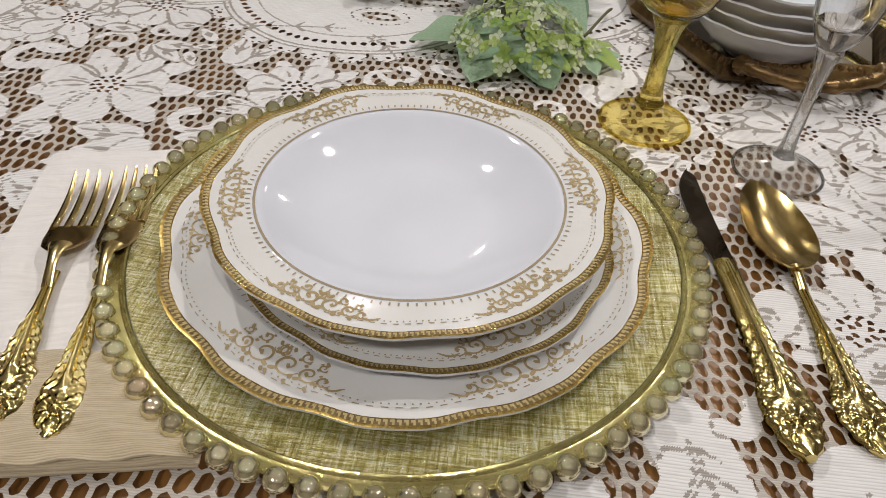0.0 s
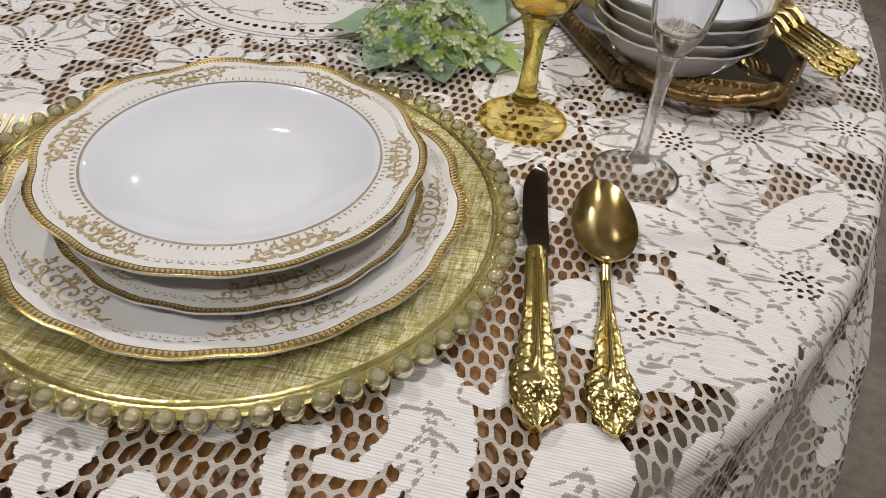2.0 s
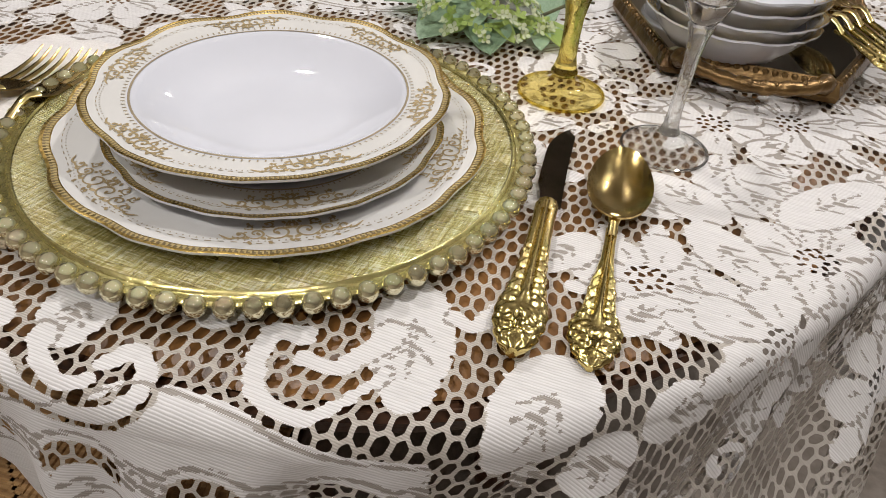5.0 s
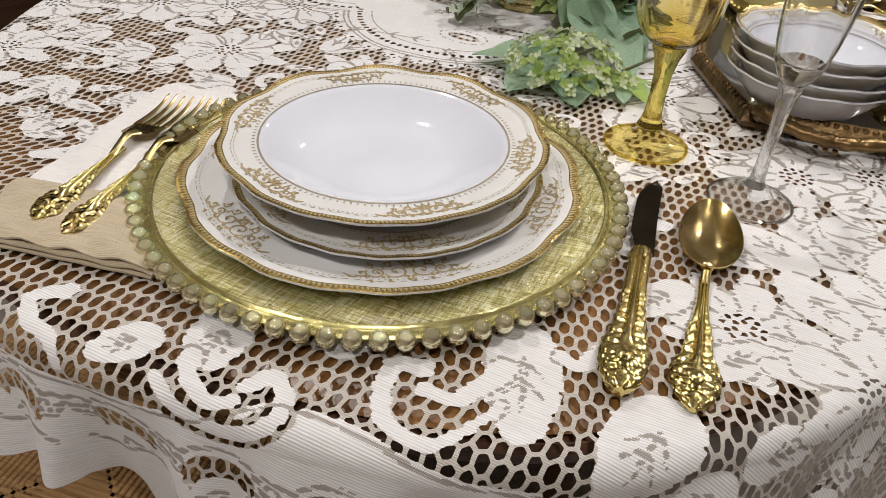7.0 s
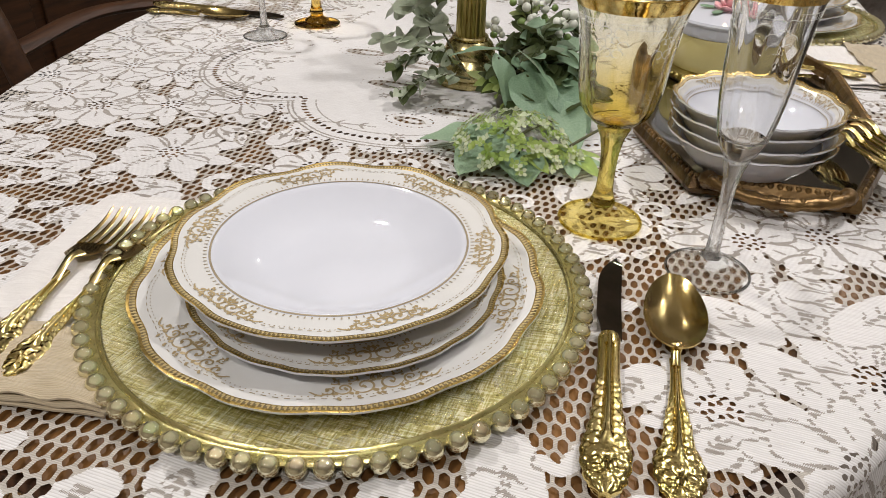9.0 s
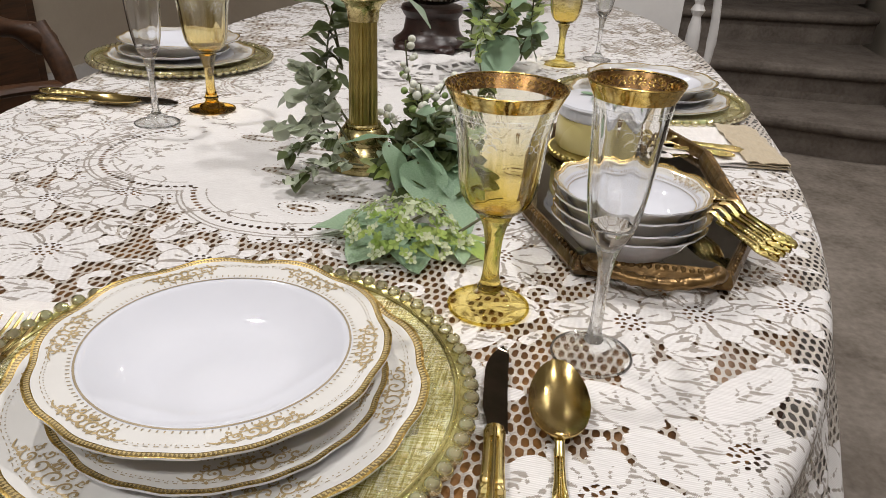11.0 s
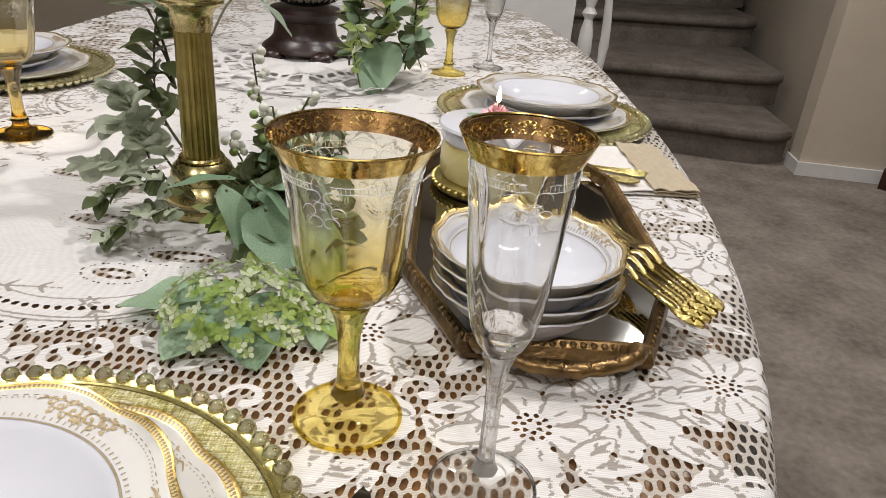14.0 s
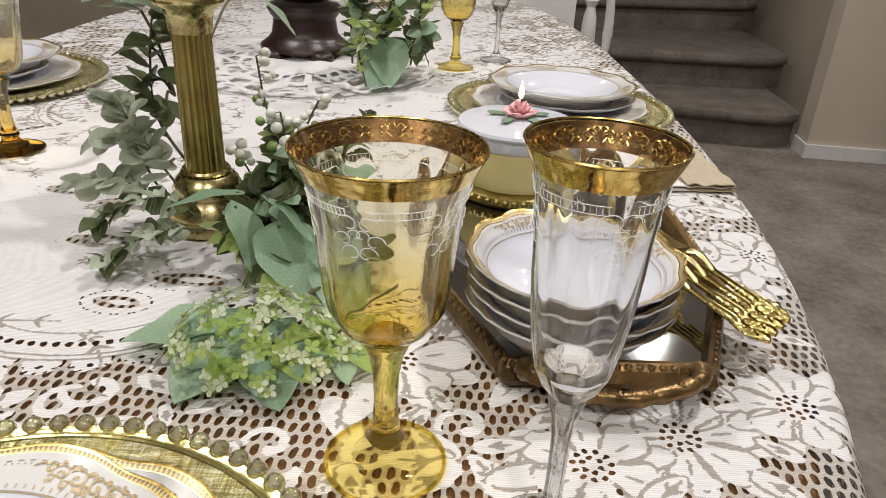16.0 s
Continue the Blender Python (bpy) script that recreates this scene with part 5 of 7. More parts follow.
def gilded_band(th, prof, r_top, z_top):
    """The gold band at the rim: plate outside, scrolls with openings inside."""
    part("gold_band", lathe([(r + 0.00025, z) for r, z in prof], 120, ids=None), GILT_BAND, th, "bright gold rim band")
    part("inner_band", lathe([(r - 0.0014, z) for r, z in prof], 120, ids=None), COPPER_BAND, th, "coppery back of the gilding")
    bm = bmesh.new()
    z0, z1 = prof[0][1] + 0.002, prof[-1][1] - 0.002

    def at_(a, z):
        for (ra, za), (rb, zb) in zip(prof, prof[1:]):
            if za <= z <= zb + 1e-9:
                r = ra + (rb - ra) * (z - za) / (zb - za)
                return ((r - 0.0017) * math.cos(a), (r - 0.0017) * math.sin(a), z)
        r = prof[-1][0]
        return ((r - 0.0017) * math.cos(a), (r - 0.0017) * math.sin(a), z)

    n, zm, hh = 12, (z0 + z1) / 2, (z1 - z0) / 2
    for k in range(n):
        a0 = 2 * math.pi * k / n
        for side in (-1, 1):
            pts = []
            for i in range(16):
                f = i / 15
                q = f * 5.2
                rr = hh * 0.92 * (1 - 0.65 * f)
                pts.append(at_(a0 + side * (0.11 + rr * math.cos(q) / prof[1][0]), zm + rr * math.sin(q)))
            tube(pts, [0.00045] * 16, 4, bm)
            pts = [at_(a0 + side * (0.20 + 0.0022 * math.cos(q) / prof[1][0] * (1 - 0.1 * q)), zm + hh * 0.45 + 0.0022 * math.sin(q) * (1 - 0.1 * q)) for q in [0.45 * i for i in range(12)]]
            tube(pts, [0.0004] * 12, 4, bm)
            pts = [at_(a0 + side * (0.03 + 0.19 * i / 9), zm - hh * (0.55 + 0.3 * math.sin(i * 0.9))) for i in range(10)]
            tube(pts, [0.0004] * 10, 4, bm)
    tagged(part("rim_scrollwork", bm, GILT, th, "gold scrolls inside the rim"), kind="stuff")
    edge = [(r_top * math.cos(2 * math.pi * k / 96), r_top * math.sin(2 * math.pi * k / 96), z_top) for k in range(97)]
    part("rim_line", tube(edge, 0.0006, 6), GILT, th)


def etched(th, prof, n, fine=0.8):
    """Fine frosted figures just outside the wall."""
    bm = bmesh.new()

    def at_(a, z):
        for (ra, za), (rb, zb) in zip(prof, prof[1:]):
            if za <= z <= zb:
                r = ra + (rb - ra) * (z - za) / (zb - za) + 0.0005
                return (r * math.cos(a), r * math.sin(a), z)
        r = prof[-1][0] + 0.0005
        return (r * math.cos(a), r * math.sin(a), z)

    top, low = prof[-1][1], prof[0][1]
    for dz, w in ((0.001, 0.00038 * fine), (0.0045, 0.00038 * fine)):
        for k in range(n):
            arc = [at_(2 * math.pi * (k + 0.12 + 0.76 * i / 20) / n, top - dz) for i in range(21)]
            tube(arc, w, 4, bm)
    for k in range(n):
        for i in range(14):
            a = 2 * math.pi * (k + 0.14 + 0.72 * i / 13) / n
            tube([at_(a, top - 0.0015), at_(a + 0.01, top - 0.004)], 0.00034 * fine, 4, bm)
        a0 = 2 * math.pi * k / n
        for side in (-1, 1):
            for c, zc, size in ((0.12, top - 0.008, 0.0048), (0.20, top - 0.016, 0.0042), (0.10, top - 0.022, 0.0045), (0.04, top - 0.013, 0.0030)):
                pts = []
                for i in range(14):
                    f = i / 13
                    q, rr = f * 5.0, size * (1 - 0.6 * f)
                    pts.append(at_(a0 + side * (c + rr * math.cos(q) / prof[1][0]), max(low, zc + rr * math.sin(q))))
                tube(pts, 0.00040 * fine, 4, bm)
    tagged(part("etched_pattern", bm, ETCH, th, "frosted etched scrolls"), kind="stuff")


def band_material():
    """Thin gold on glass: bright, partly see-through, with a worn scroll print."""
    m, t, p = material("gold_band_on_glass")
    vec = coords(t)
    v = t.nodes.new("ShaderNodeTexVoronoi")
    v.inputs["Scale"].default_value = 190
    link(t, vec, v.inputs["Vector"])
    tone = noise_node(t, vec, 60.0, 3)
    link(t, ramp(t, tone, (0.30, (0.74, 0.53, 0.14)), (0.65, (0.95, 0.77, 0.32))), p.inputs["Base Color"])
    p.inputs["Metallic"].default_value, p.inputs["Roughness"].default_value = 1.0, 0.10
    bump(t, p, v.outputs["Distance"], 0.12, 0.0008)
    out = t.nodes["Material Output"]
    clear, mx = t.nodes.new("ShaderNodeBsdfTransparent"), t.nodes.new("ShaderNodeMixShader")
    clear.inputs[0].default_value = (0.95, 0.70, 0.30, 1)
    link(t, ramp(t, v.outputs["Distance"], (0.25, (0.08,) * 3), (0.5, (0.34,) * 3)), mx.inputs[0])
    link(t, p.outputs[0], mx.inputs[1])
    link(t, clear.outputs[0], mx.inputs[2])
    link(t, mx.outputs[0], out.inputs[0])
    return m


GILT_BAND = band_material()
COPPER_BAND = gold_material("copper_backed_gilding", (0.30, 0.17, 0.07), (0.50, 0.31, 0.14), 0.22)


def flute(at, turn=0.0):
    th = thing("champagne_flute", (*at, TOP), "clear crystal champagne flute, etched, with a gold rim band", "champagne flute", "crystal flutes", turn)
    part("foot", lathe([(0.0, 0.0008), (0.0282, 0.0006), (0.0296, 0.0014), (0.0294, 0.0024), (0.021, 0.0036), (0.0155, 0.0048), (0.0150, 0.0070), (0.0130, 0.0084), (0.0118, 0.0095), (0.0122, 0.0112), (0.0090, 0.0135), (0.0, 0.0138)], 96), CLEAR_FOOT, th).visible_shadow = False
    part("foot_rim", tube([(0.0290 * math.cos(2 * math.pi * k / 72), 0.0290 * math.sin(2 * math.pi * k / 72), 0.0018) for k in range(73)], 0.0011, 8), CLEAR_SOLID, th, "rounded foot edge")
    twist = lambda ang, r: (1 + 0.05 * math.cos(6 * ang), 0.0)
    part("stem", lathe([(0.0, 0.0140), (0.0072, 0.0140), (0.0050, 0.0200), (0.0044, 0.030), (0.0042, 0.050), (0.0046, 0.068), (0.0060, 0.080), (0.0085, 0.0885), (0.0, 0.0895)], 36, twist), CLEAR_SOLID, th, "faceted clear stem")
    prof = [(0.0, 0.0900), (0.0078, 0.0902), (0.0122, 0.0960), (0.0160, 0.1050), (0.0186, 0.1180), (0.0204, 0.1330), (0.0216, 0.1500), (0.0225, 0.1680), (0.0236, 0.1820), (0.0252, 0.1915), (0.0294, 0.2012)]
    inner = [(r - 0.0013, z + 0.0006) for r, z in prof[:2:-1]] + [(0.0088, 0.1040), (0.0, 0.1020)]
    part("cup", lathe(prof + [(0.0291, 0.2018), (0.0284, 0.2018)] + inner[1:], 128, lambda ang, r: (1 + 0.022 * math.cos(8 * ang) * (0.012 < r < 0.0225), 0.0)), CLEAR, th, "tall panelled clear bowl").visible_shadow = False
    gilded_band(th, [(0.0252, 0.1915), (0.0270, 0.1955), (0.0295, 0.2014)], 0.0294, 0.2021)
    etched(th, [(0.0204, 0.1330), (0.0216, 0.1500), (0.0225, 0.1680), (0.0236, 0.1820), (0.0245, 0.1880)], 4, 0.42)
    return th


goblet((0.118, 0.420), turn=0.3)
flute((0.202, 0.374), 0.2)
goblet((-0.364, 0.858), False, 0.5)
flute((-0.3985, 0.770), 1.0)
goblet((0.106, 1.420), turn=1.1)
flute((0.180, 1.507), 0.7)


# ---- tray with bowls ----
def tray(at, turn):
    th = thing("mirror_tray", (*at, TOP), "antique gilded octagonal mirror tray with scroll handles", "tray", "", turn)
    hw, hl, cut = 0.117, 0.235, 0.050

    def octagon(inset):
        w, l, c = hw - inset, hl - inset, cut - inset * 0.59
        return [(-w + c, -l), (w - c, -l), (w, -l + c * 2.4), (w, l - c * 2.4), (w - c, l), (-w + c, l), (-w, l - c * 2.4), (-w, -l + c * 2.4)]

    def ringed(levels, bm=None, cap=True):
        bm = bm or bmesh.new()
        rings = [[bm.verts.new((x, y, z)) for x, y in octagon(i)] for i, z in levels]
        for u, v in zip(rings, rings[1:]):
            for k in range(8):
                bm.faces.new((u[k], u[(k + 1) % 8], v[(k + 1) % 8], v[k]))
        if cap:
            bm.faces.new(rings[0][::-1])
            bm.faces.new(rings[-1])
        bmesh.ops.recalc_face_normals(bm, faces=bm.faces)
        return bm

    part("base", ringed([(0.014, 0.001), (0.010, 0.006)]), TRAY_GILT, th)
    frame_bm = bmesh.new()
    levels = [(0.012, 0.003), (0.0, 0.005), (-0.002, 0.010), (0.002, 0.017), (0.006, 0.021), (0.010, 0.020), (0.013, 0.014), (0.014, 0.007), (0.012, 0.003)]
    part("frame", ringed(levels, frame_bm, False), TRAY_GILT, th, "distressed gilt moulded frame", smooth=False)
    part("mirror", ringed([(0.0142, 0.0065), (0.0142, 0.0075)]), MIRROR, th, "clouded mirror base")
    pts = octagon(0.004)
    beads = bmesh.new()
    for k in range(8):
        a, b = Vector(pts[k]), Vector(pts[(k + 1) % 8])
        n = int((b - a).length / 0.007)
        for i in range(n):
            p = a.lerp(b, (i + 0.5) / n)
            ball(0.0030, (p.x, p.y, 0.0185), beads, 1, (1, 1, 1))
    tagged(part("beaded_moulding", beads, TRAY_GILT, th), kind="stuff")
    for end in (-1, 1):
        arc = [(-0.046, end * (hl - 0.006), 0.014), (-0.054, end * (hl + 0.003), 0.020), (-0.046, end * (hl + 0.016), 0.022), (-0.022, end * (hl + 0.024), 0.019), (0.0, end * (hl + 0.027), 0.018), (0.022, end * (hl + 0.024), 0.019), (0.046, end * (hl + 0.016), 0.022), (0.054, end * (hl + 0.003), 0.020), (0.046, end * (hl - 0.006), 0.014)]
        line = spline(arc, 40)
        h = part("handle", tube(line, [0.0046 + 0.0016 * math.sin(i * 0.95) ** 2 + 0.0022 * (i in (4, 5, 6, 33, 34, 35)) for i in range(40)], 10), TRAY_GILT, th, "carved scroll handle")
        h2 = bmesh.new()
        for i in range(3, 37, 2):
            ball(0.0034, line[i] + Vector((0, 0, 0.0032)), h2, 1, (1, 1, 1))
        tagged(part("acanthus_relief", h2, TRAY_GILT, h), kind="stuff")
    return th


tray((0.232, 0.729), radians(4.3))
for k in range(4):
    china("fruit_bowl", (0.2240 + 0.0012 * math.sin(k * 2), 0.541 + 0.001 * math.cos(k * 3)), TOP + 0.0085 + 0.0100 * k, 0.0695, 0.039, 0.80, "white porcelain fruit bowl with a scalloped gilt edge", "bowl", "stack of fruit bowls", lobes=12, amp=0.016, turn=0.25 + 0.1 * k, foot=0.52, bowl=True, groups=4)
for k in range(4):
    fork((0.356 + 0.0050 * k, 0.530 + 0.0042 * k), (0.276 + 0.0085 * k, 0.668 + 0.006 * k), 0.0225 + 0.0030 * k, 0.0095)


def candle_jar(at):
    th = thing("candle_jar", (*at, TOP + 0.0085), "honey glass jar with a white lid and a porcelain rose", "candle jar")
    part("pearl_base", lathe([(0.0, 0.0), (0.060, 0.0), (0.064, 0.004), (0.062, 0.010), (0.056, 0.013), (0.0, 0.013)], 72), BRASS_DULL, th, "dark brass foot")
    pearls = bmesh.new()
    for k in range(44):
        a = 2 * math.pi * k / 44
        ball(0.0040, (0.063 * math.cos(a), 0.063 * math.sin(a), 0.0070), pearls, 1)
    tagged(part("beaded_ring", pearls, BRASS_DULL, th), kind="stuff")
    part("jar_body", lathe([(0.0, 0.0135), (0.054, 0.0135), (0.057, 0.020), (0.0565, 0.045), (0.054, 0.052), (0.0, 0.052)], 96, lambda a, r: (1 + 0.006 * math.cos(48 * a) * (r > 0.05), 0.0)), FROST_JAR, th, "ribbed honey-coloured glass")
    part("collar", lathe([(0.0, 0.0525), (0.0545, 0.0525), (0.0575, 0.056), (0.0575, 0.066), (0.0, 0.066)], 96, lambda a, r: (1 + 0.010 * math.cos(40 * a) * (r > 0.05), 0.0)), PORCELAIN, th, "frilled white collar")
    part("lid", lathe([(0.0, 0.0665), (0.060, 0.0665), (0.0615, 0.069), (0.060, 0.0715), (0.02, 0.0755), (0.0, 0.076)], 96), PORCELAIN, th, "domed white lid")
    rose = bmesh.new()
    for ring, (n, r, tilt) in enumerate(((7, 0.012, 0.5), (5, 0.0075, 0.9), (3, 0.004, 1.25))):
        for k in range(n):
            a = 2 * math.pi * k / n + ring
            got = bmesh.ops.create_icosphere(rose, subdivisions=2, radius=0.0068 - 0.0009 * ring)
            bmesh.ops.scale(rose, vec=(1.0, 0.9, 0.32), verts=got["verts"])
            bmesh.ops.rotate(rose, matrix=(Matrix.Rotation(a, 3, "Z") @ Matrix.Rotation(-tilt, 3, "Y")), verts=got["verts"])
            bmesh.ops.translate(rose, vec=(r * math.cos(a), r * math.sin(a), 0.080 + 0.004 * ring), verts=got["verts"])
    part("rose", rose, PINK, th, "pink porcelain rose")
    green = bmesh.new()
    for k in range(5):
        a = 2 * math.pi * k / 5 + 0.4
        got = bmesh.ops.create_icosphere(green, subdivisions=2, radius=0.008)
        bmesh.ops.scale(green, vec=(1.3, 0.6, 0.2), verts=got["verts"])
        bmesh.ops.rotate(green, matrix=Matrix.Rotation(a, 3, "Z"), verts=got["verts"])
        bmesh.ops.translate(green, vec=(0.023 * math.cos(a), 0.023 * math.sin(a), 0.0775), verts=got["verts"])
    part("rose_leaf", green, LEAF_PALE, th, "pale green porcelain leaves")
    part("wick", tube([(0, 0, 0.085), (0.0005, 0, 0.094)], 0.0006, 6), BLACK, th)
    part("flame", lathe([(0.0, 0.0935), (0.0024, 0.0965), (0.0028, 0.100), (0.0016, 0.106), (0.0, 0.112)], 16), FLAME, th, "small candle flame")
    return th


candle_jar((0.196, 0.822))


# ---- candlestick ----
def candlestick(at):
    th = thing("candlestick", (*at, TOP), "antique brass candlestick with a fluted column", "candlestick")
    part("base", lathe([(0.0, 0.0), (0.0375, 0.0), (0.0390, 0.003), (0.0382, 0.007), (0.0350, 0.0095), (0.0350, 0.012), (0.0368, 0.015), (0.0360, 0.020), (0.0305, 0.027), (0.0285, 0.031), (0.0300, 0.034), (0.0298, 0.039), (0.0270, 0.046), (0.0225, 0.0505), (0.0, 0.051)], 80), BRASS, th, "stepped round base")
    part("collar", lathe([(0.0, 0.0512), (0.0205, 0.0512), (0.0215, 0.0535), (0.0200, 0.0555), (0.0, 0.0555)], 64), BRASS, th)
    part("column", lathe([(0.0, 0.0557), (0.0172, 0.0557), (0.0170, 0.060), (0.0158, 0.162), (0.0158, 0.170), (0.0, 0.170)], 160, lambda a, r: (1 - 0.075 * max(0.0, math.cos(20 * a)) ** 0.7 * (r > 0.01), 0.0)), BRASS_DULL, th, "fluted brass column")
    part("capital", lathe([(0.0, 0.1702), (0.0170, 0.1702), (0.0175, 0.174), (0.0180, 0.182), (0.0210, 0.1885), (0.0270, 0.1920), (0.0285, 0.1945), (0.0278, 0.1965), (0.0290, 0.1990), (0.0285, 0.2020), (0.0265, 0.2045), (0.0150, 0.2070), (0.0, 0.2075)], 80), BRASS, th, "flared brass capital")
    part("neck", lathe([(0.0, 0.2077), (0.0135, 0.2077), (0.0100, 0.213), (0.0088, 0.224), (0.0095, 0.239), (0.0130, 0.246), (0.0150, 0.264), (0.0165, 0.286), (0.0185, 0.290), (0.0, 0.290)], 64), BRASS, th)
    return th


candlestick((-0.081, 0.704))


# ---- greenery ----
def leaf_data(name, mat, length=1.0, width=0.5, curl=0.15, cup=0.12, blunt=1.0, lobes=0.0):
    """One leaf of unit length along x, creased at the midrib; shared by many leaves."""
    nu, nv = 12, 6
    bm = bmesh.new()
    rows = []
    for i in range(nu + 1):
        u = i / nu
        half = width * 0.5 * (math.sqrt(max(0.0, 1 - (2 * u - 1) ** 2)) if blunt > 1.5 else math.sin(math.pi * min(1.0, u ** (0.75 * blunt))) ** 0.75) if 0 < u < 1 else 0.004
        half *= 1 + lobes * math.sin(u * 15)
        row = []
        for j in range(nv + 1):
            v = j / nv * 2 - 1
            z = -curl * u * u + cup * abs(v) * half * 2 * 0.8 + 0.02 * math.sin(u * 11 + v * 4) * abs(v)
            row.append(bm.verts.new((u * length, v * half, z * length)))
        rows.append(row)
    for a, b in zip(rows, rows[1:]):
        for j in range(nv):
            bm.faces.new((a[j], b[j], b[j + 1], a[j + 1]))
    me = bpy.data.meshes.new(name)
    bm.to_mesh(me)
    bm.free()
    me.materials.append(mat)
    me.polygons.foreach_set("use_smooth", [True] * len(me.polygons))
    return me


PALE = leaf_data("pale_leaf", LEAF_PALE, 1, 0.55, 0.18, 0.10)
PALE_WIDE = leaf_data("wide_pale_leaf", LEAF_PALE, 1, 0.72, 0.10, 0.08, 0.9, 0.05)
DARK = leaf_data("olive_leaf", LEAF_DARK, 1, 0.55, 0.15, 0.14)
ROUND = leaf_data("round_leaf", LEAF_GREY, 1, 0.88, 0.12, 0.12, 2.0)
SMALL = leaf_data("small_leaf", LEAF_DARK, 1, 0.62, 0.20, 0.20)
SMALL_PALE = leaf_data("small_pale_leaf", LEAF_GREY, 1, 0.62, 0.20, 0.20)
LIME = leaf_data("lime_leaf", LEAF_LIME, 1, 0.6, 0.2, 0.2)


def put_leaf(parent, me, base, way, size, roll=0.0, up=(0, 0, 1)):
    d = Vector(way).normalized()
    side = Vector(up).cross(d)
    side = side.normalized() if side.length > 1e-3 else Vector((0, 1, 0))
    top = d.cross(side)
    m = Matrix((d, side, top)).transposed().to_4x4() @ Matrix.Rotation(roll, 4, "X")
    ob = new("leaf", me)
    ob.parent = parent
    ob.matrix_basis = Matrix.Translation(base) @ m @ Matrix.Scale(size, 4)
    return ob


def sprig(name, label, ctrl, kinds, n, size, seed, stem=0.0011, spread=1.0, start=0.15, group="greenery of the centrepiece"):
    """A stem through the control points with leaves set along it on both sides."""
    rnd = random.Random(seed)
    base = Vector(ctrl[0])
    th = thing(name, base, label, "foliage sprig", group)
    line = [p - base for p in spline(ctrl, 26)]
    part("stem", tube(line, [stem * (1.2 - 0.7 * i / 25) for i in range(26)], 6), STEM, th)
    for k in range(n):
        f = start + (1 - start) * (k + rnd.random() * 0.5) / n
        i = min(24, int(f * 25))
        p, d = line[i], (line[i + 1] - line[i]).normalized()
        side = d.cross(Vector((rnd.uniform(-0.5, 0.5), rnd.uniform(-0.5, 0.5), 1))).normalized() * (1 if k % 2 else -1)
        way = d * rnd.uniform(0.2, 0.9) + side * spread + Vector((rnd.uniform(-0.35, 0.35), rnd.uniform(-0.35, 0.35), rnd.uniform(-0.3, 0.5)))
        s = size * rnd.uniform(0.7, 1.15)
        if (base + p).z + way.normalized().z * s < TOP + 0.006:
            way.z = abs(way.z) * 0.3
        put_leaf(th, rnd.choice(kinds), p, way, s, rnd.uniform(-1.1, 1.1))
    return th


def leaf_spray(name, label, base, leaves, stem=0.0014):
    """Single leaves on their own stalks; leaves: (mesh, foot of the blade, tip, roll)."""
    b = Vector(base)
    th = thing(name, b, label, "foliage sprig", "greenery of the centrepiece")
    for me, foot, tip, roll in leaves:
        f, t = Vector(foot) - b, Vector(tip) - b
        part("stalk", tube(spline([(0, 0, 0), f * 0.55 + Vector((0, 0, 0.006)), f + (t - f) * 0.1], 8), stem, 6), STEM, th)
        put_leaf(th, me, f, t - f, (t - f).length, roll)
    return th


leaf_spray("ivy_leaves", "pale sage silk leaves lying on the lace", (0.012, 0.545, TOP + 0.012),
           [(PALE_WIDE, (0.002, 0.530, TOP + 0.014), (-0.066, 0.500, TOP + 0.016), 0.10), (PALE_WIDE, (0.012, 0.532, TOP + 0.018), (-0.010, 0.448, TOP + 0.012), -0.1), (PALE_WIDE, (0.03, 0.50, TOP + 0.012), (0.052, 0.448, TOP + 0.010), 0.1)])
leaf_spray("sage_leaves", "pale sage green silk leaves with pale veins", (-0.015, 0.64, TOP + 0.03),
           [(PALE, (-0.02, 0.625, TOP + 0.066), (-0.072, 0.602, TOP + 0.070), 0.2), (PALE, (-0.024, 0.605, TOP + 0.068), (0.012, 0.575, TOP + 0.022), -0.4), (PALE, (-0.002, 0.61, TOP + 0.072), (0.045, 0.592, TOP + 0.052), -0.5),
            (PALE_WIDE, (0.008, 0.612, TOP + 0.050), (0.040, 0.560, TOP + 0.018), 0.1), (PALE, (0.03, 0.62, TOP + 0.045), (0.085, 0.575, TOP + 0.018), 0.2), (DARK, (0.02, 0.64, TOP + 0.04), (0.075, 0.60, TOP + 0.03), 0.3), (PALE, (0.045, 0.60, TOP + 0.03), (0.080, 0.545, TOP + 0.010), 0.1)])
leaf_spray("olive_leaves", "dark olive silk leaves behind the candlestick", (-0.01, 0.70, TOP + 0.03),
           [(DARK, (-0.03, 0.70, TOP + 0.06), (0.030, 0.685, TOP + 0.062), 0.0), (DARK, (-0.04, 0.705, TOP + 0.05), (-0.010, 0.66, TOP + 0.048), 0.2), (DARK, (0.01, 0.71, TOP + 0.05), (0.06, 0.69, TOP + 0.045), -0.2), (DARK, (0.0, 0.70, TOP + 0.03), (0.045, 0.66, TOP + 0.02), 0.2), (DARK, (-0.03, 0.69, TOP + 0.03), (-0.005, 0.635, TOP + 0.03), 0.1)])
sprig("eucalyptus_sprig", "silvery eucalyptus sprig with round leaves", [(-0.082, 0.672, TOP + 0.03), (-0.105, 0.675, TOP + 0.062), (-0.13, 0.685, TOP + 0.085), (-0.172, 0.690, TOP + 0.078)], [ROUND], 30, 0.024, 3, start=0.3)
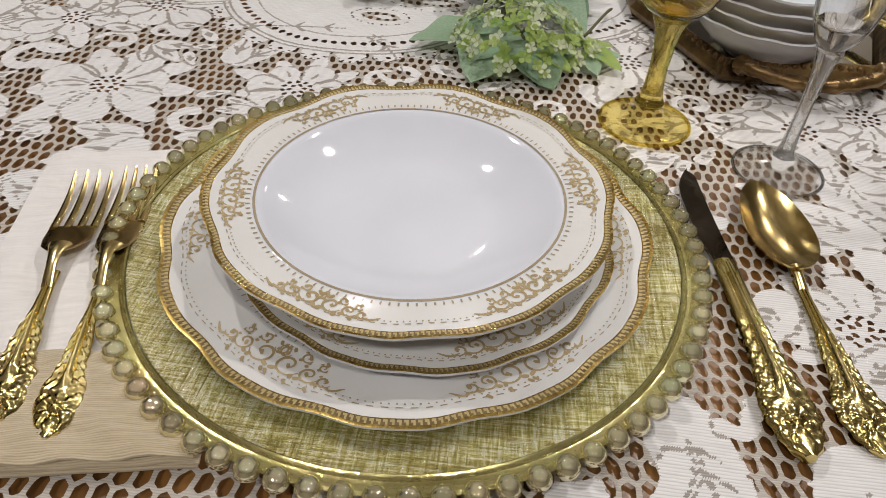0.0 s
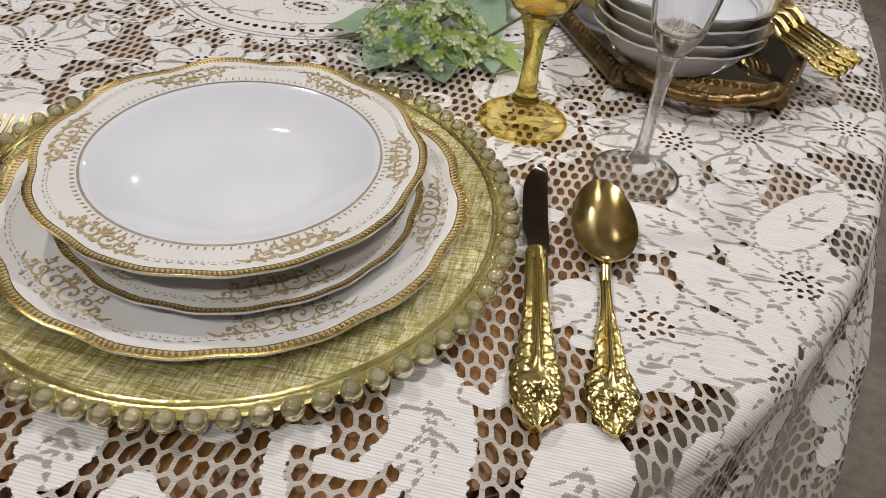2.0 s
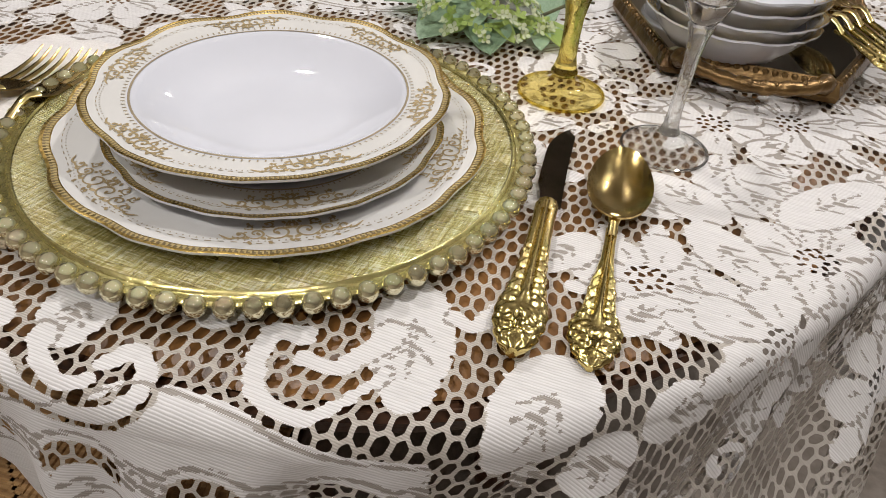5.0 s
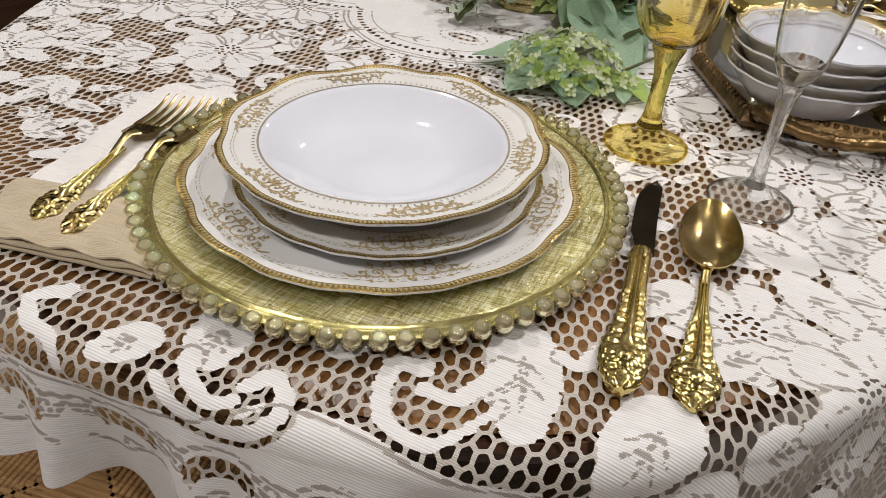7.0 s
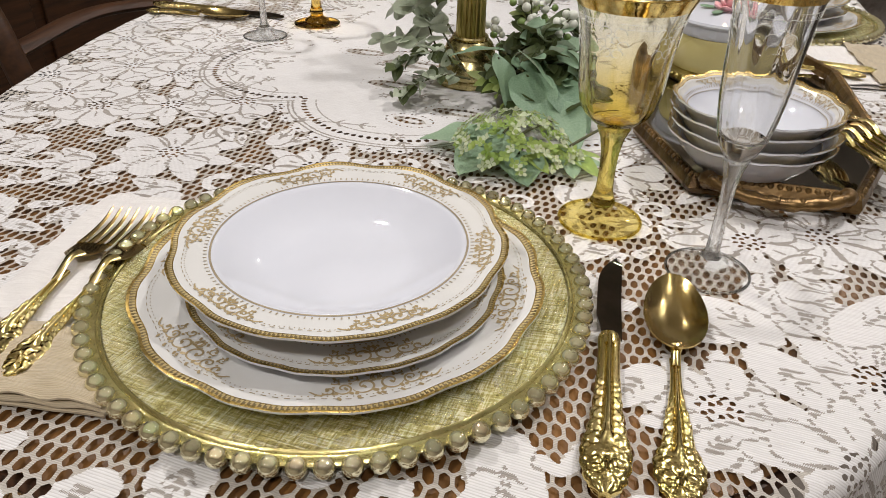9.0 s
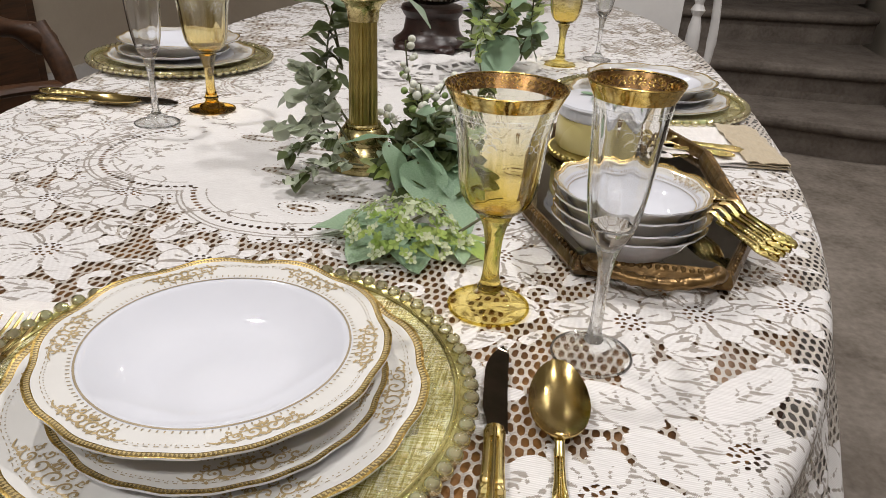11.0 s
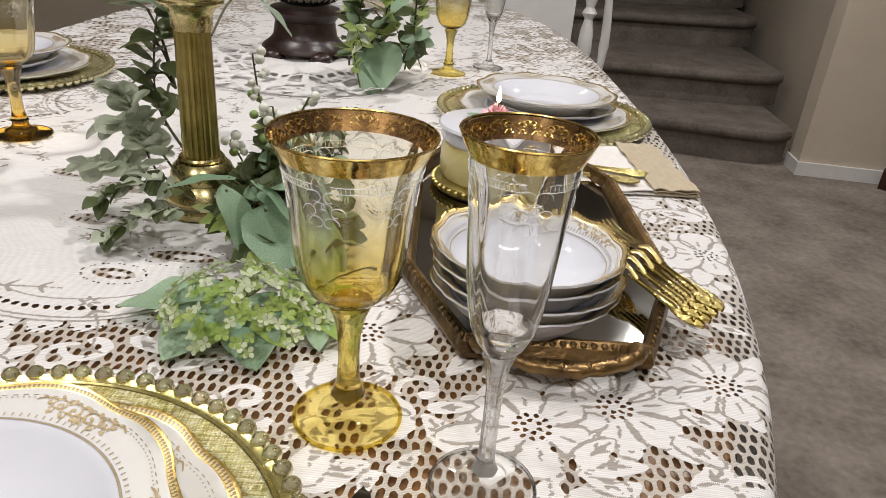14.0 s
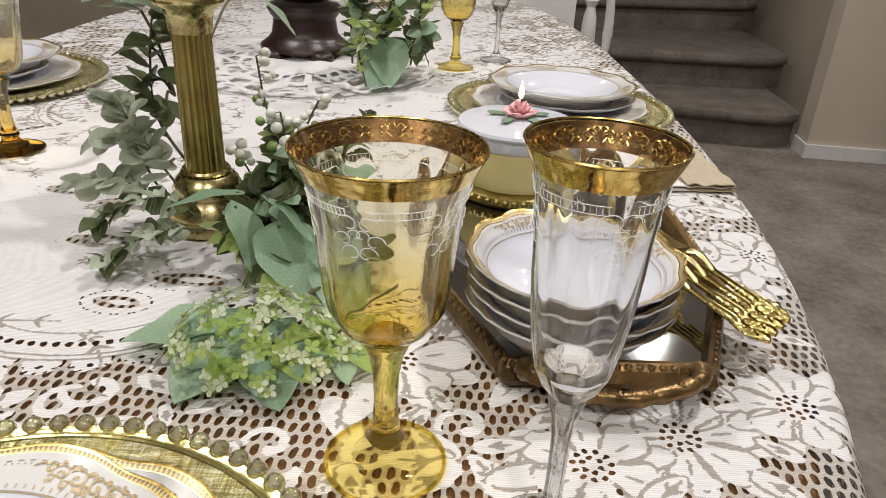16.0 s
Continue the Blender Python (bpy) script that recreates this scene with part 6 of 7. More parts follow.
sprig("eucalyptus_sprig", "silvery eucalyptus sprig with round leaves", [(-0.085, 0.665, TOP + 0.035), (-0.115, 0.675, TOP + 0.050), (-0.135, 0.685, TOP + 0.100), (-0.150, 0.690, TOP + 0.115)], [ROUND, SMALL_PALE], 24, 0.023, 4, start=0.4)
sprig("eucalyptus_sprig", "silvery eucalyptus sprig with round leaves", [(-0.085, 0.66, TOP + 0.03), (-0.115, 0.655, TOP + 0.05), (-0.145, 0.66, TOP + 0.055), (-0.185, 0.672, TOP + 0.045)], [ROUND, SMALL_PALE], 22, 0.022, 14, start=0.3)
sprig("olive_twig", "olive green twig with small curled leaves", [(-0.070, 0.655, TOP + 0.028), (-0.095, 0.640, TOP + 0.050), (-0.120, 0.630, TOP + 0.045), (-0.148, 0.625, TOP + 0.030)], [SMALL, SMALL, SMALL_PALE], 34, 0.021, 5)
sprig("olive_twig", "olive green twig with small curled leaves", [(-0.060, 0.640, TOP + 0.025), (-0.085, 0.620, TOP + 0.032), (-0.105, 0.605, TOP + 0.026), (-0.130, 0.590, TOP + 0.014)], [SMALL, SMALL_PALE, SMALL_PALE], 30, 0.019, 6)
sprig("tall_leaf_stem", "tall stem of dark olive oval leaves", [(-0.100, 0.745, TOP + 0.020), (-0.142, 0.755, TOP + 0.080), (-0.140, 0.755, TOP + 0.150), (-0.118, 0.750, TOP + 0.225)], [DARK], 26, 0.038, 8, 0.0014, 1.1, 0.25)
sprig("pale_leaf_stem", "stem of long pale green leaves", [(-0.100, 0.73, TOP + 0.16), (-0.12, 0.73, TOP + 0.195), (-0.145, 0.725, TOP + 0.205), (-0.175, 0.72, TOP + 0.198)], [PALE], 6, 0.046, 9, 0.0012, 0.8)
leaf_spray("trailing_leaf", "long pale green leaf trailing from the centrepiece", (-0.098, 0.79, TOP + 0.15), [(PALE, (-0.102, 0.90, TOP + 0.185), (-0.052, 0.95, TOP + 0.140), 0.2)])
sprig("filler_greenery", "mixed green silk leaves round the candlestick", [(-0.045, 0.655, TOP + 0.012), (-0.02, 0.64, TOP + 0.040), (0.01, 0.63, TOP + 0.060), (0.045, 0.655, TOP + 0.065)], [DARK, PALE, SMALL], 26, 0.034, 41)
sprig("filler_greenery", "mixed green silk leaves round the candlestick", [(0.0, 0.70, TOP + 0.012), (0.02, 0.67, TOP + 0.035), (0.05, 0.64, TOP + 0.035), (0.08, 0.60, TOP + 0.022)], [DARK, PALE, DARK], 24, 0.034, 42)
sprig("filler_greenery", "mixed green silk leaves round the candlestick", [(-0.03, 0.665, TOP + 0.015), (-0.005, 0.650, TOP + 0.045), (0.03, 0.640, TOP + 0.050), (0.065, 0.625, TOP + 0.025)], [DARK, SMALL, PALE], 34, 0.030, 11)
sprig("filler_greenery", "mixed green silk leaves round the candlestick", [(-0.04, 0.72, TOP + 0.015), (-0.02, 0.70, TOP + 0.05), (0.005, 0.685, TOP + 0.07), (0.03, 0.68, TOP + 0.05)], [DARK, SMALL, PALE], 34, 0.030, 12)

leaf_spray("olive_leaves", "dark olive silk leaves beside the candlestick", (-0.128, 0.765, TOP + 0.10),
           [(DARK, (-0.140, 0.755, TOP + 0.175), (-0.178, 0.745, TOP + 0.185), 0.3), (DARK, (-0.138, 0.755, TOP + 0.150), (-0.176, 0.748, TOP + 0.142), -0.2), (DARK, (-0.132, 0.750, TOP + 0.128), (-0.104, 0.735, TOP + 0.120), 0.3), (DARK, (-0.138, 0.750, TOP + 0.118), (-0.166, 0.740, TOP + 0.108), 0.2), (DARK, (-0.132, 0.75, TOP + 0.10), (-0.108, 0.735, TOP + 0.088), -0.2)])
sprig("filler_greenery", "dark mixed silk leaves at the foot of the candlestick", [(-0.05, 0.675, TOP + 0.012), (-0.035, 0.668, TOP + 0.035), (-0.015, 0.665, TOP + 0.055), (0.015, 0.668, TOP + 0.072)], [DARK, SMALL, SMALL], 32, 0.028, 51)
sprig("filler_greenery", "dark mixed silk leaves at the foot of the candlestick", [(-0.02, 0.69, TOP + 0.012), (0.0, 0.675, TOP + 0.03), (0.03, 0.66, TOP + 0.045), (0.055, 0.65, TOP + 0.05)], [DARK, DARK, PALE], 28, 0.032, 52)
sprig("filler_greenery", "dark mixed silk leaves at the foot of the candlestick", [(-0.045, 0.65, TOP + 0.012), (-0.03, 0.625, TOP + 0.03), (-0.01, 0.60, TOP + 0.032), (0.015, 0.575, TOP + 0.02)], [DARK, SMALL, LIME], 30, 0.026, 53)
sprig("garland_bush", "green and lime leaves beside the vase", [(-0.02, 1.36, TOP + 0.012), (-0.01, 1.33, TOP + 0.07), (0.005, 1.30, TOP + 0.13), (0.01, 1.29, TOP + 0.17)], [LIME, DARK, SMALL], 40, 0.030, 54, 0.0016)
sprig("garland_bush", "green and lime leaves beside the vase", [(0.03, 1.37, TOP + 0.012), (0.045, 1.34, TOP + 0.08), (0.05, 1.32, TOP + 0.14), (0.05, 1.31, TOP + 0.18)], [LIME, DARK, PALE], 40, 0.030, 55, 0.0016)


def berry_sprig(ctrl, seed, n=11):
    rnd = random.Random(seed)
    base = Vector(ctrl[0])
    th = thing("berry_sprig", base, "sprig of small white and green berries", "berry sprig", "berry sprigs")
    line = [p - base for p in spline(ctrl, 20)]
    part("stem", tube(line, 0.0010, 6), STEM, th)
    for k in range(n):
        f = 0.35 + 0.65 * k / (n - 1)
        p = line[min(19, int(f * 19))] + Vector((rnd.uniform(-0.009, 0.009), rnd.uniform(-0.009, 0.009), rnd.uniform(-0.002, 0.006)))
        part("berry", ball(0.0050 * rnd.uniform(0.75, 1.15), p, None, 2), BERRY if f > 0.62 or k % 3 == 0 else BERRY_GREEN, th)
        part("stalk", tube([line[min(19, int(f * 19))], p], 0.0005, 5), STEM, th)


leaf_spray("sage_leaves", "sage green silk leaves among the berries", (0.0, 0.70, TOP + 0.02),
           [(PALE, (0.0, 0.715, TOP + 0.055), (0.035, 0.735, TOP + 0.078), 0.2), (DARK, (-0.015, 0.715, TOP + 0.06), (-0.040, 0.735, TOP + 0.072), -0.2), (PALE, (0.015, 0.71, TOP + 0.05), (0.062, 0.715, TOP + 0.062), 0.4), (DARK, (0.01, 0.72, TOP + 0.055), (0.020, 0.755, TOP + 0.088), 0.1)])
berry_sprig([(-0.030, 0.715, TOP + 0.015), (-0.022, 0.728, TOP + 0.05), (-0.018, 0.735, TOP + 0.075), (-0.022, 0.740, TOP + 0.098)], 5, 12)
berry_sprig([(0.005, 0.690, TOP + 0.015), (0.010, 0.705, TOP + 0.05), (0.022, 0.712, TOP + 0.072), (0.034, 0.715, TOP + 0.085)], 6, 12)
sprig("filler_greenery", "round green silk leaves behind the candlestick", [(-0.02, 0.73, TOP + 0.012), (-0.005, 0.745, TOP + 0.035), (0.012, 0.755, TOP + 0.055), (0.03, 0.76, TOP + 0.07)], [DARK, ROUND, SMALL], 30, 0.024, 61)
sprig("filler_greenery", "round green silk leaves behind the candlestick", [(-0.035, 0.72, TOP + 0.012), (-0.03, 0.74, TOP + 0.04), (-0.026, 0.75, TOP + 0.06), (-0.03, 0.755, TOP + 0.08)], [SMALL, LIME, DARK], 26, 0.021, 62)
sprig("fern_sprig", "lime green fern sprig behind the goblet", [(0.02, 0.72, TOP + 0.012), (0.035, 0.735, TOP + 0.05), (0.048, 0.745, TOP + 0.085), (0.058, 0.75, TOP + 0.10)], [LIME, SMALL], 30, 0.017, 63)
sprig("fern_sprig", "lime green fern sprig beside the vase", [(-0.02, 1.20, TOP + 0.012), (-0.03, 1.19, TOP + 0.07), (-0.025, 1.17, TOP + 0.11), (-0.01, 1.16, TOP + 0.08)], [LIME, LIME, SMALL_PALE], 34, 0.020, 64)
sprig("garland_bush", "dark green silk leaves beside the vase", [(-0.05, 1.30, TOP + 0.012), (-0.04, 1.27, TOP + 0.08), (-0.03, 1.25, TOP + 0.14), (-0.02, 1.24, TOP + 0.19)], [DARK, DARK, PALE], 34, 0.036, 65, 0.0016)
berry_sprig([(-0.020, 0.725, TOP + 0.02), (-0.034, 0.755, TOP + 0.07), (-0.044, 0.765, TOP + 0.105), (-0.050, 0.770, TOP + 0.140)], 1, 14)
berry_sprig([(-0.010, 0.725, TOP + 0.02), (-0.010, 0.750, TOP + 0.06), (-0.002, 0.765, TOP + 0.085), (0.006, 0.770, TOP + 0.102)], 2, 12)
berry_sprig([(-0.035, 0.715, TOP + 0.02), (-0.050, 0.735, TOP + 0.035), (-0.062, 0.745, TOP + 0.048), (-0.070, 0.750, TOP + 0.056)], 3, 8)
berry_sprig([(0.020, 0.700, TOP + 0.02), (0.024, 0.72, TOP + 0.05), (0.022, 0.735, TOP + 0.065), (0.015, 0.745, TOP + 0.075)], 4, 9)


def hydrangea(at, rx, ry, rz, seed, n=105):
    rnd = random.Random(seed)
    th = thing("hydrangea_cluster", at, "cluster of lime green and cream hydrangea florets", "flower cluster")
    part("stem", tube(spline([(0.03, 0.09, 0.0), (0.02, 0.05, 0.012), (0.0, 0.0, 0.012)], 10), 0.0014, 6), STEM, th)
    for name, mat, share, label in (("lime_floret", LEAF_LIME, 0.52, "lime green florets"), ("cream_floret", CREAM_PETAL, 0.48, "cream florets")):
        bm = bmesh.new()
        for _ in range(int(n * share)):
            a, h = rnd.uniform(0, 6.28), rnd.random()
            q = math.sqrt(rnd.random())
            c = Vector((rx * q * math.cos(a), ry * q * math.sin(a), rz * math.sqrt(max(0, 1 - q * q)) * rnd.uniform(0.75, 1.05) - 0.004))
            out = (Vector((c.x / rx, c.y / ry, 0.6)) + Vector((rnd.uniform(-0.4, 0.4), rnd.uniform(-0.4, 0.4), rnd.uniform(0, 0.4)))).normalized()
            s1 = out.cross(Vector((0.3, 0.9, 0.1))).normalized()
            s2 = out.cross(s1)
            size, t0 = rnd.uniform(0.0036, 0.0060), rnd.uniform(0, 1.5)
            mid = bm.verts.new(c)
            for k in range(4):
                b = t0 + k * math.pi / 2
                w = s1 * math.cos(b) + s2 * math.sin(b)
                x = s1 * math.cos(b + 1.57) + s2 * math.sin(b + 1.57)
                v = [mid, bm.verts.new(c + w * size * 0.55 + x * size * 0.42 + out * size * 0.2), bm.verts.new(c + w * size + x * size * 0.2 + out * size * 0.32), bm.verts.new(c + w * size - x * size * 0.2 + out * size * 0.32), bm.verts.new(c + w * size * 0.55 - x * size * 0.42 + out * size * 0.2)]
                bm.faces.new(v)
        tagged(part(name, bm, mat, th, label), kind="stuff")
    for k in range(10):
        a = 0.63 * k
        put_leaf(th, LIME if k % 2 else PALE, (0.3 * rx * math.cos(a), 0.3 * ry * math.sin(a), 0.001), (math.cos(a), math.sin(a), 0.05), 0.036 * rnd.uniform(0.7, 1.1), 0)


hydrangea((0.024, 0.500, TOP + 0.012), 0.056, 0.050, 0.040, 21, 230)
hydrangea((0.075, 0.512, TOP + 0.008), 0.016, 0.014, 0.012, 22, 16)


# ---- vase and doily beyond the candlestick ----
def vase(at):
    th = thing("pedestal_vase", (*at, TOP + 0.004), "ribbed glass bowl on a carved dark rosewood stand", "vase")
    part("stand", lathe([(0.0, 0.010), (0.074, 0.010), (0.080, 0.014), (0.078, 0.022), (0.066, 0.032), (0.060, 0.040), (0.058, 0.052), (0.056, 0.066), (0.062, 0.074), (0.066, 0.082), (0.064, 0.090), (0.050, 0.094), (0.0, 0.094)], 72), DARK_WOOD, th, "turned dark rosewood stand")
    for k in range(5):
        a = 2 * math.pi * k / 5 + 0.3
        foot = part("foot", ball(0.022, (0.074 * math.cos(a), 0.074 * math.sin(a), 0.0136), None, 3, (1, 1, 1)), DARK_WOOD, th)
        foot.scale = (1, 1, 0.62)
    prof = [(0.0, 0.0945), (0.035, 0.0945), (0.060, 0.105), (0.084, 0.130), (0.096, 0.165), (0.098, 0.195), (0.090, 0.225), (0.082, 0.240)]
    part("glass_bowl", lathe(prof + [(r - 0.004, z) for r, z in prof[::-1][:-2]] + [(0.03, 0.1), (0.0, 0.1)], 120, lambda a, r: (1 + 0.03 * abs(math.cos(15 * a)) * (r > 0.05), 0.0)), CLEAR, th, "ribbed clear glass bowl")


vase((-0.172, 1.445))


def doily_weave(g, pitch, thread, far):
    """Rounds of crochet: a dense middle, rings of petals, open arches and a scalloped edge."""
    x0, y0 = DOILY
    r, a = np.hypot(g.X - x0, g.Y - y0), np.arctan2(g.Y - y0, g.X - x0)
    bands = np.full(r.shape, -0.01)
    for q, w in ((0.05, 0.05), (0.118, 0.004), (0.150, 0.005), (0.186, 0.004), (0.214, 0.004)):
        bands = np.maximum(bands, w - np.abs(r - q))
    for q0, q1, n, share in ((0.10, 0.118, 34, 0.36), (0.118, 0.15, 26, 0.34), (0.15, 0.186, 22, 0.36), (0.186, 0.214, 36, 0.32)):
        spoke = (share * 0.5 - np.abs(np.mod(a * n / (2 * math.pi), 1) - 0.5)) * 2 * math.pi * r / n
        bands = np.maximum(bands, np.where((r > q0) & (r < q1), spoke, -0.01))
    edge = 0.222 + 0.008 * np.abs(np.sin(a * 14)) - r
    bands = np.maximum(bands, 0.003 - np.abs(edge - 0.002))
    return np.minimum(bands, edge), np.ones(r.shape)


def doily_lay(X, Y):
    return X, Y, TOP + 0.0080 + 0.0050 * np.sin(X * 70 + 1) * np.sin(Y * 64)


DOILY = (-0.150, 1.365)
cut_cloth([(DOILY[0] - 0.24, DOILY[0] + 0.24, DOILY[1] - 0.24, DOILY[1] + 0.24, 0.0024, 0, 0, False)], doily_weave, doily_lay, "doily", "round white crocheted doily under the vase", "doily")
sprig("garland_bush", "green and blue-green leaves beside the vase", [(-0.03, 1.33, TOP + 0.012), (-0.02, 1.29, TOP + 0.06), (0.0, 1.25, TOP + 0.10), (0.03, 1.24, TOP + 0.13)], [DARK, PALE, LIME], 26, 0.042, 31, 0.0016)
sprig("garland_bush", "green and blue-green leaves beside the vase", [(-0.07, 1.36, TOP + 0.012), (-0.06, 1.30, TOP + 0.08), (-0.045, 1.27, TOP + 0.13), (-0.04, 1.26, TOP + 0.17)], [DARK, LIME, LIME], 26, 0.030, 32, 0.0016)
sprig("garland_bush", "green and blue-green leaves beside the vase", [(0.02, 1.34, TOP + 0.012), (0.04, 1.30, TOP + 0.06), (0.055, 1.27, TOP + 0.09), (0.06, 1.25, TOP + 0.05)], [DARK, PALE_WIDE, SMALL], 22, 0.036, 33, 0.0016)
sprig("garland_bush", "green and blue-green leaves beside the vase", [(0.0, 1.42, TOP + 0.012), (0.04, 1.44, TOP + 0.09), (0.06, 1.45, TOP + 0.14), (0.07, 1.45, TOP + 0.18)], [PALE, LIME], 22, 0.040, 34, 0.0016)
leaf_spray("garland_leaf", "large blue-green leaf resting by the vase", (-0.005, 1.30, TOP + 0.05), [(PALE_WIDE, (0.005, 1.27, TOP + 0.075), (0.015, 1.21, TOP + 0.012), 0.1), (PALE_WIDE, (-0.01, 1.28, TOP + 0.06), (-0.005, 1.20, TOP + 0.006), -0.2)])

# far place setting, partly hidden by the vase
china("far_plate", (-0.28, 2.12), TOP + 0.002, 0.13, 0.016, 0.70, "white porcelain dinner plate at the far side", "plate", "dinner plates", turn=0.4)


# ---- chairs and cabinet ----
def wood_chair(at, turn, seat_z=0.46, mat=None, back=True, top=1.02, label="carved dark walnut dining chair with a rush seat"):
    mat = mat or CHAIR_WOOD
    th = thing("dining_chair", at, label, "chair", "dining chairs", turn)
    for x in (-0.2, 0.2):
        part("leg", lathe([(0.0, 0.0), (0.018, 0.0), (0.024, 0.05), (0.018, 0.2), (0.026, 0.36), (0.022, seat_z - 0.03), (0.0, seat_z - 0.03)], 20), mat, th).location = (x, 0.19, 0)
        part("leg", lathe([(0.0, 0.0), (0.018, 0.0), (0.024, 0.05), (0.018, 0.2), (0.026, 0.36), (0.022, seat_z - 0.03), (0.0, seat_z - 0.03)], 20), mat, th).location = (x, -0.19, 0)
    part("seat_rail", box((0.47, 0.44, 0.035), (0, 0, seat_z - 0.045), 0.008), mat, th)
    seat = bmesh.new()
    n = 36
    for side in range(4):
        for k in range(n):
            f = (k + 0.5) / n
            y = -0.225 + 0.225 * f
            half = 0.24 * (1 - f) + 0.007
            pts = [Matrix.Rotation(side * math.pi / 2, 3, "Z") @ Vector((x, y, seat_z - 0.012 + 0.004 * f)) for x in (-half, 0, half)]
            tube(pts, 0.0036, 6, seat)
    part("seat_pad", box((0.44, 0.44, 0.008), (0, 0, seat_z - 0.0130), 0.002), RUSH, th)
    tagged(part("rush_seat", seat, RUSH, th, "woven natural rush seat"), kind="stuff")
    k = (top - seat_z) / (1.02 - seat_z)
    up = lambda pts: spline([(x, y, seat_z + (z - seat_z) * k) for x, y, z in pts], 24)
    if back:
        for x in (-0.21, 0.21):
            part("back_post", tube(up([(x, -0.21, seat_z - 0.03), (x, -0.225, 0.65), (x * 1.02, -0.25, 0.85), (x * 1.0, -0.29, 0.99)]), 0.021, 12), mat, th)
        part("crest_rail", tube(up([(-0.235, -0.285, 0.92), (-0.16, -0.30, 0.985), (0, -0.305, 1.03), (0.16, -0.30, 0.985), (0.235, -0.285, 0.92)]), [0.024 + 0.007 * math.sin(i * 0.8) for i in range(24)], 12), mat, th, "carved crest rail")
        for z in (0.60, 0.80):
            part("slat", tube(up([(-0.21, -0.235 - 0.1 * (z - 0.6), z), (0, -0.25 - 0.1 * (z - 0.6), z + 0.03), (0.21, -0.235 - 0.1 * (z - 0.6), z)]), 0.022, 10, flat=0.5), mat, th)
    return th


wood_chair((-0.64, 0.98, 0), radians(-90), top=0.81, label="carved dark walnut dining chair beside the table")
wood_chair((-0.25, 0.14, 0), radians(8), 0.47, back=False, label="rush-seated wooden stool tucked under the table")
wood_chair((0.0, 3.35, 0), radians(172), mat=BLACK, label="black dining chair at the far end of the table")


def white_chair(at, turn):
    th = thing("white_chair", at, "white painted chair with turned back posts", "chair", "", turn)
    turned = [(0.0, 0.0), (0.016, 0.0), (0.020, 0.10), (0.016, 0.3), (0.021, 0.44), (0.024, 0.50), (0.015, 0.53), (0.026, 0.56), (0.015, 0.59), (0.026, 0.63), (0.022, 0.70), (0.014, 0.735), (0.025, 0.755), (0.014, 0.775), (0.024, 0.81), (0.019, 0.92), (0.012, 0.95), (0.02, 0.98), (0.0, 1.0)]
    for x in (-0.2, 0.2):
        part("back_post", lathe(turned, 24), WHITE_PAINT, th).location = (x, 0.2, 0)
        part("front_leg", lathe([(0.0, 0.0), (0.016, 0.0), (0.022, 0.2), (0.018, 0.43), (0.0, 0.43)], 20), WHITE_PAINT, th).location = (x, -0.2, 0)
        part("outer_rail", tube(spline([(x * 1.25, 0.20, 0.45), (x * 1.32, 0.21, 0.65), (x * 1.24, 0.22, 0.85), (x * 1.05, 0.22, 1.02)], 16), 0.017, 10, flat=0.7), WHITE_PAINT, th)
    part("seat", box((0.46, 0.44, 0.03), (0, 0, 0.445), 0.01), WHITE_PAINT, th)
    part("back_panel", box((0.30, 0.012, 0.42), (0, 0.2, 0.74), 0.004), WHITE_PAINT, th)
    part("crest_rail", tube(spline([(-0.24, 0.22, 1.0), (0, 0.235, 1.05), (0.24, 0.22, 1.0)], 16), 0.02, 10), WHITE_PAINT, th)


white_chair((0.30, 2.80, 0), radians(180))


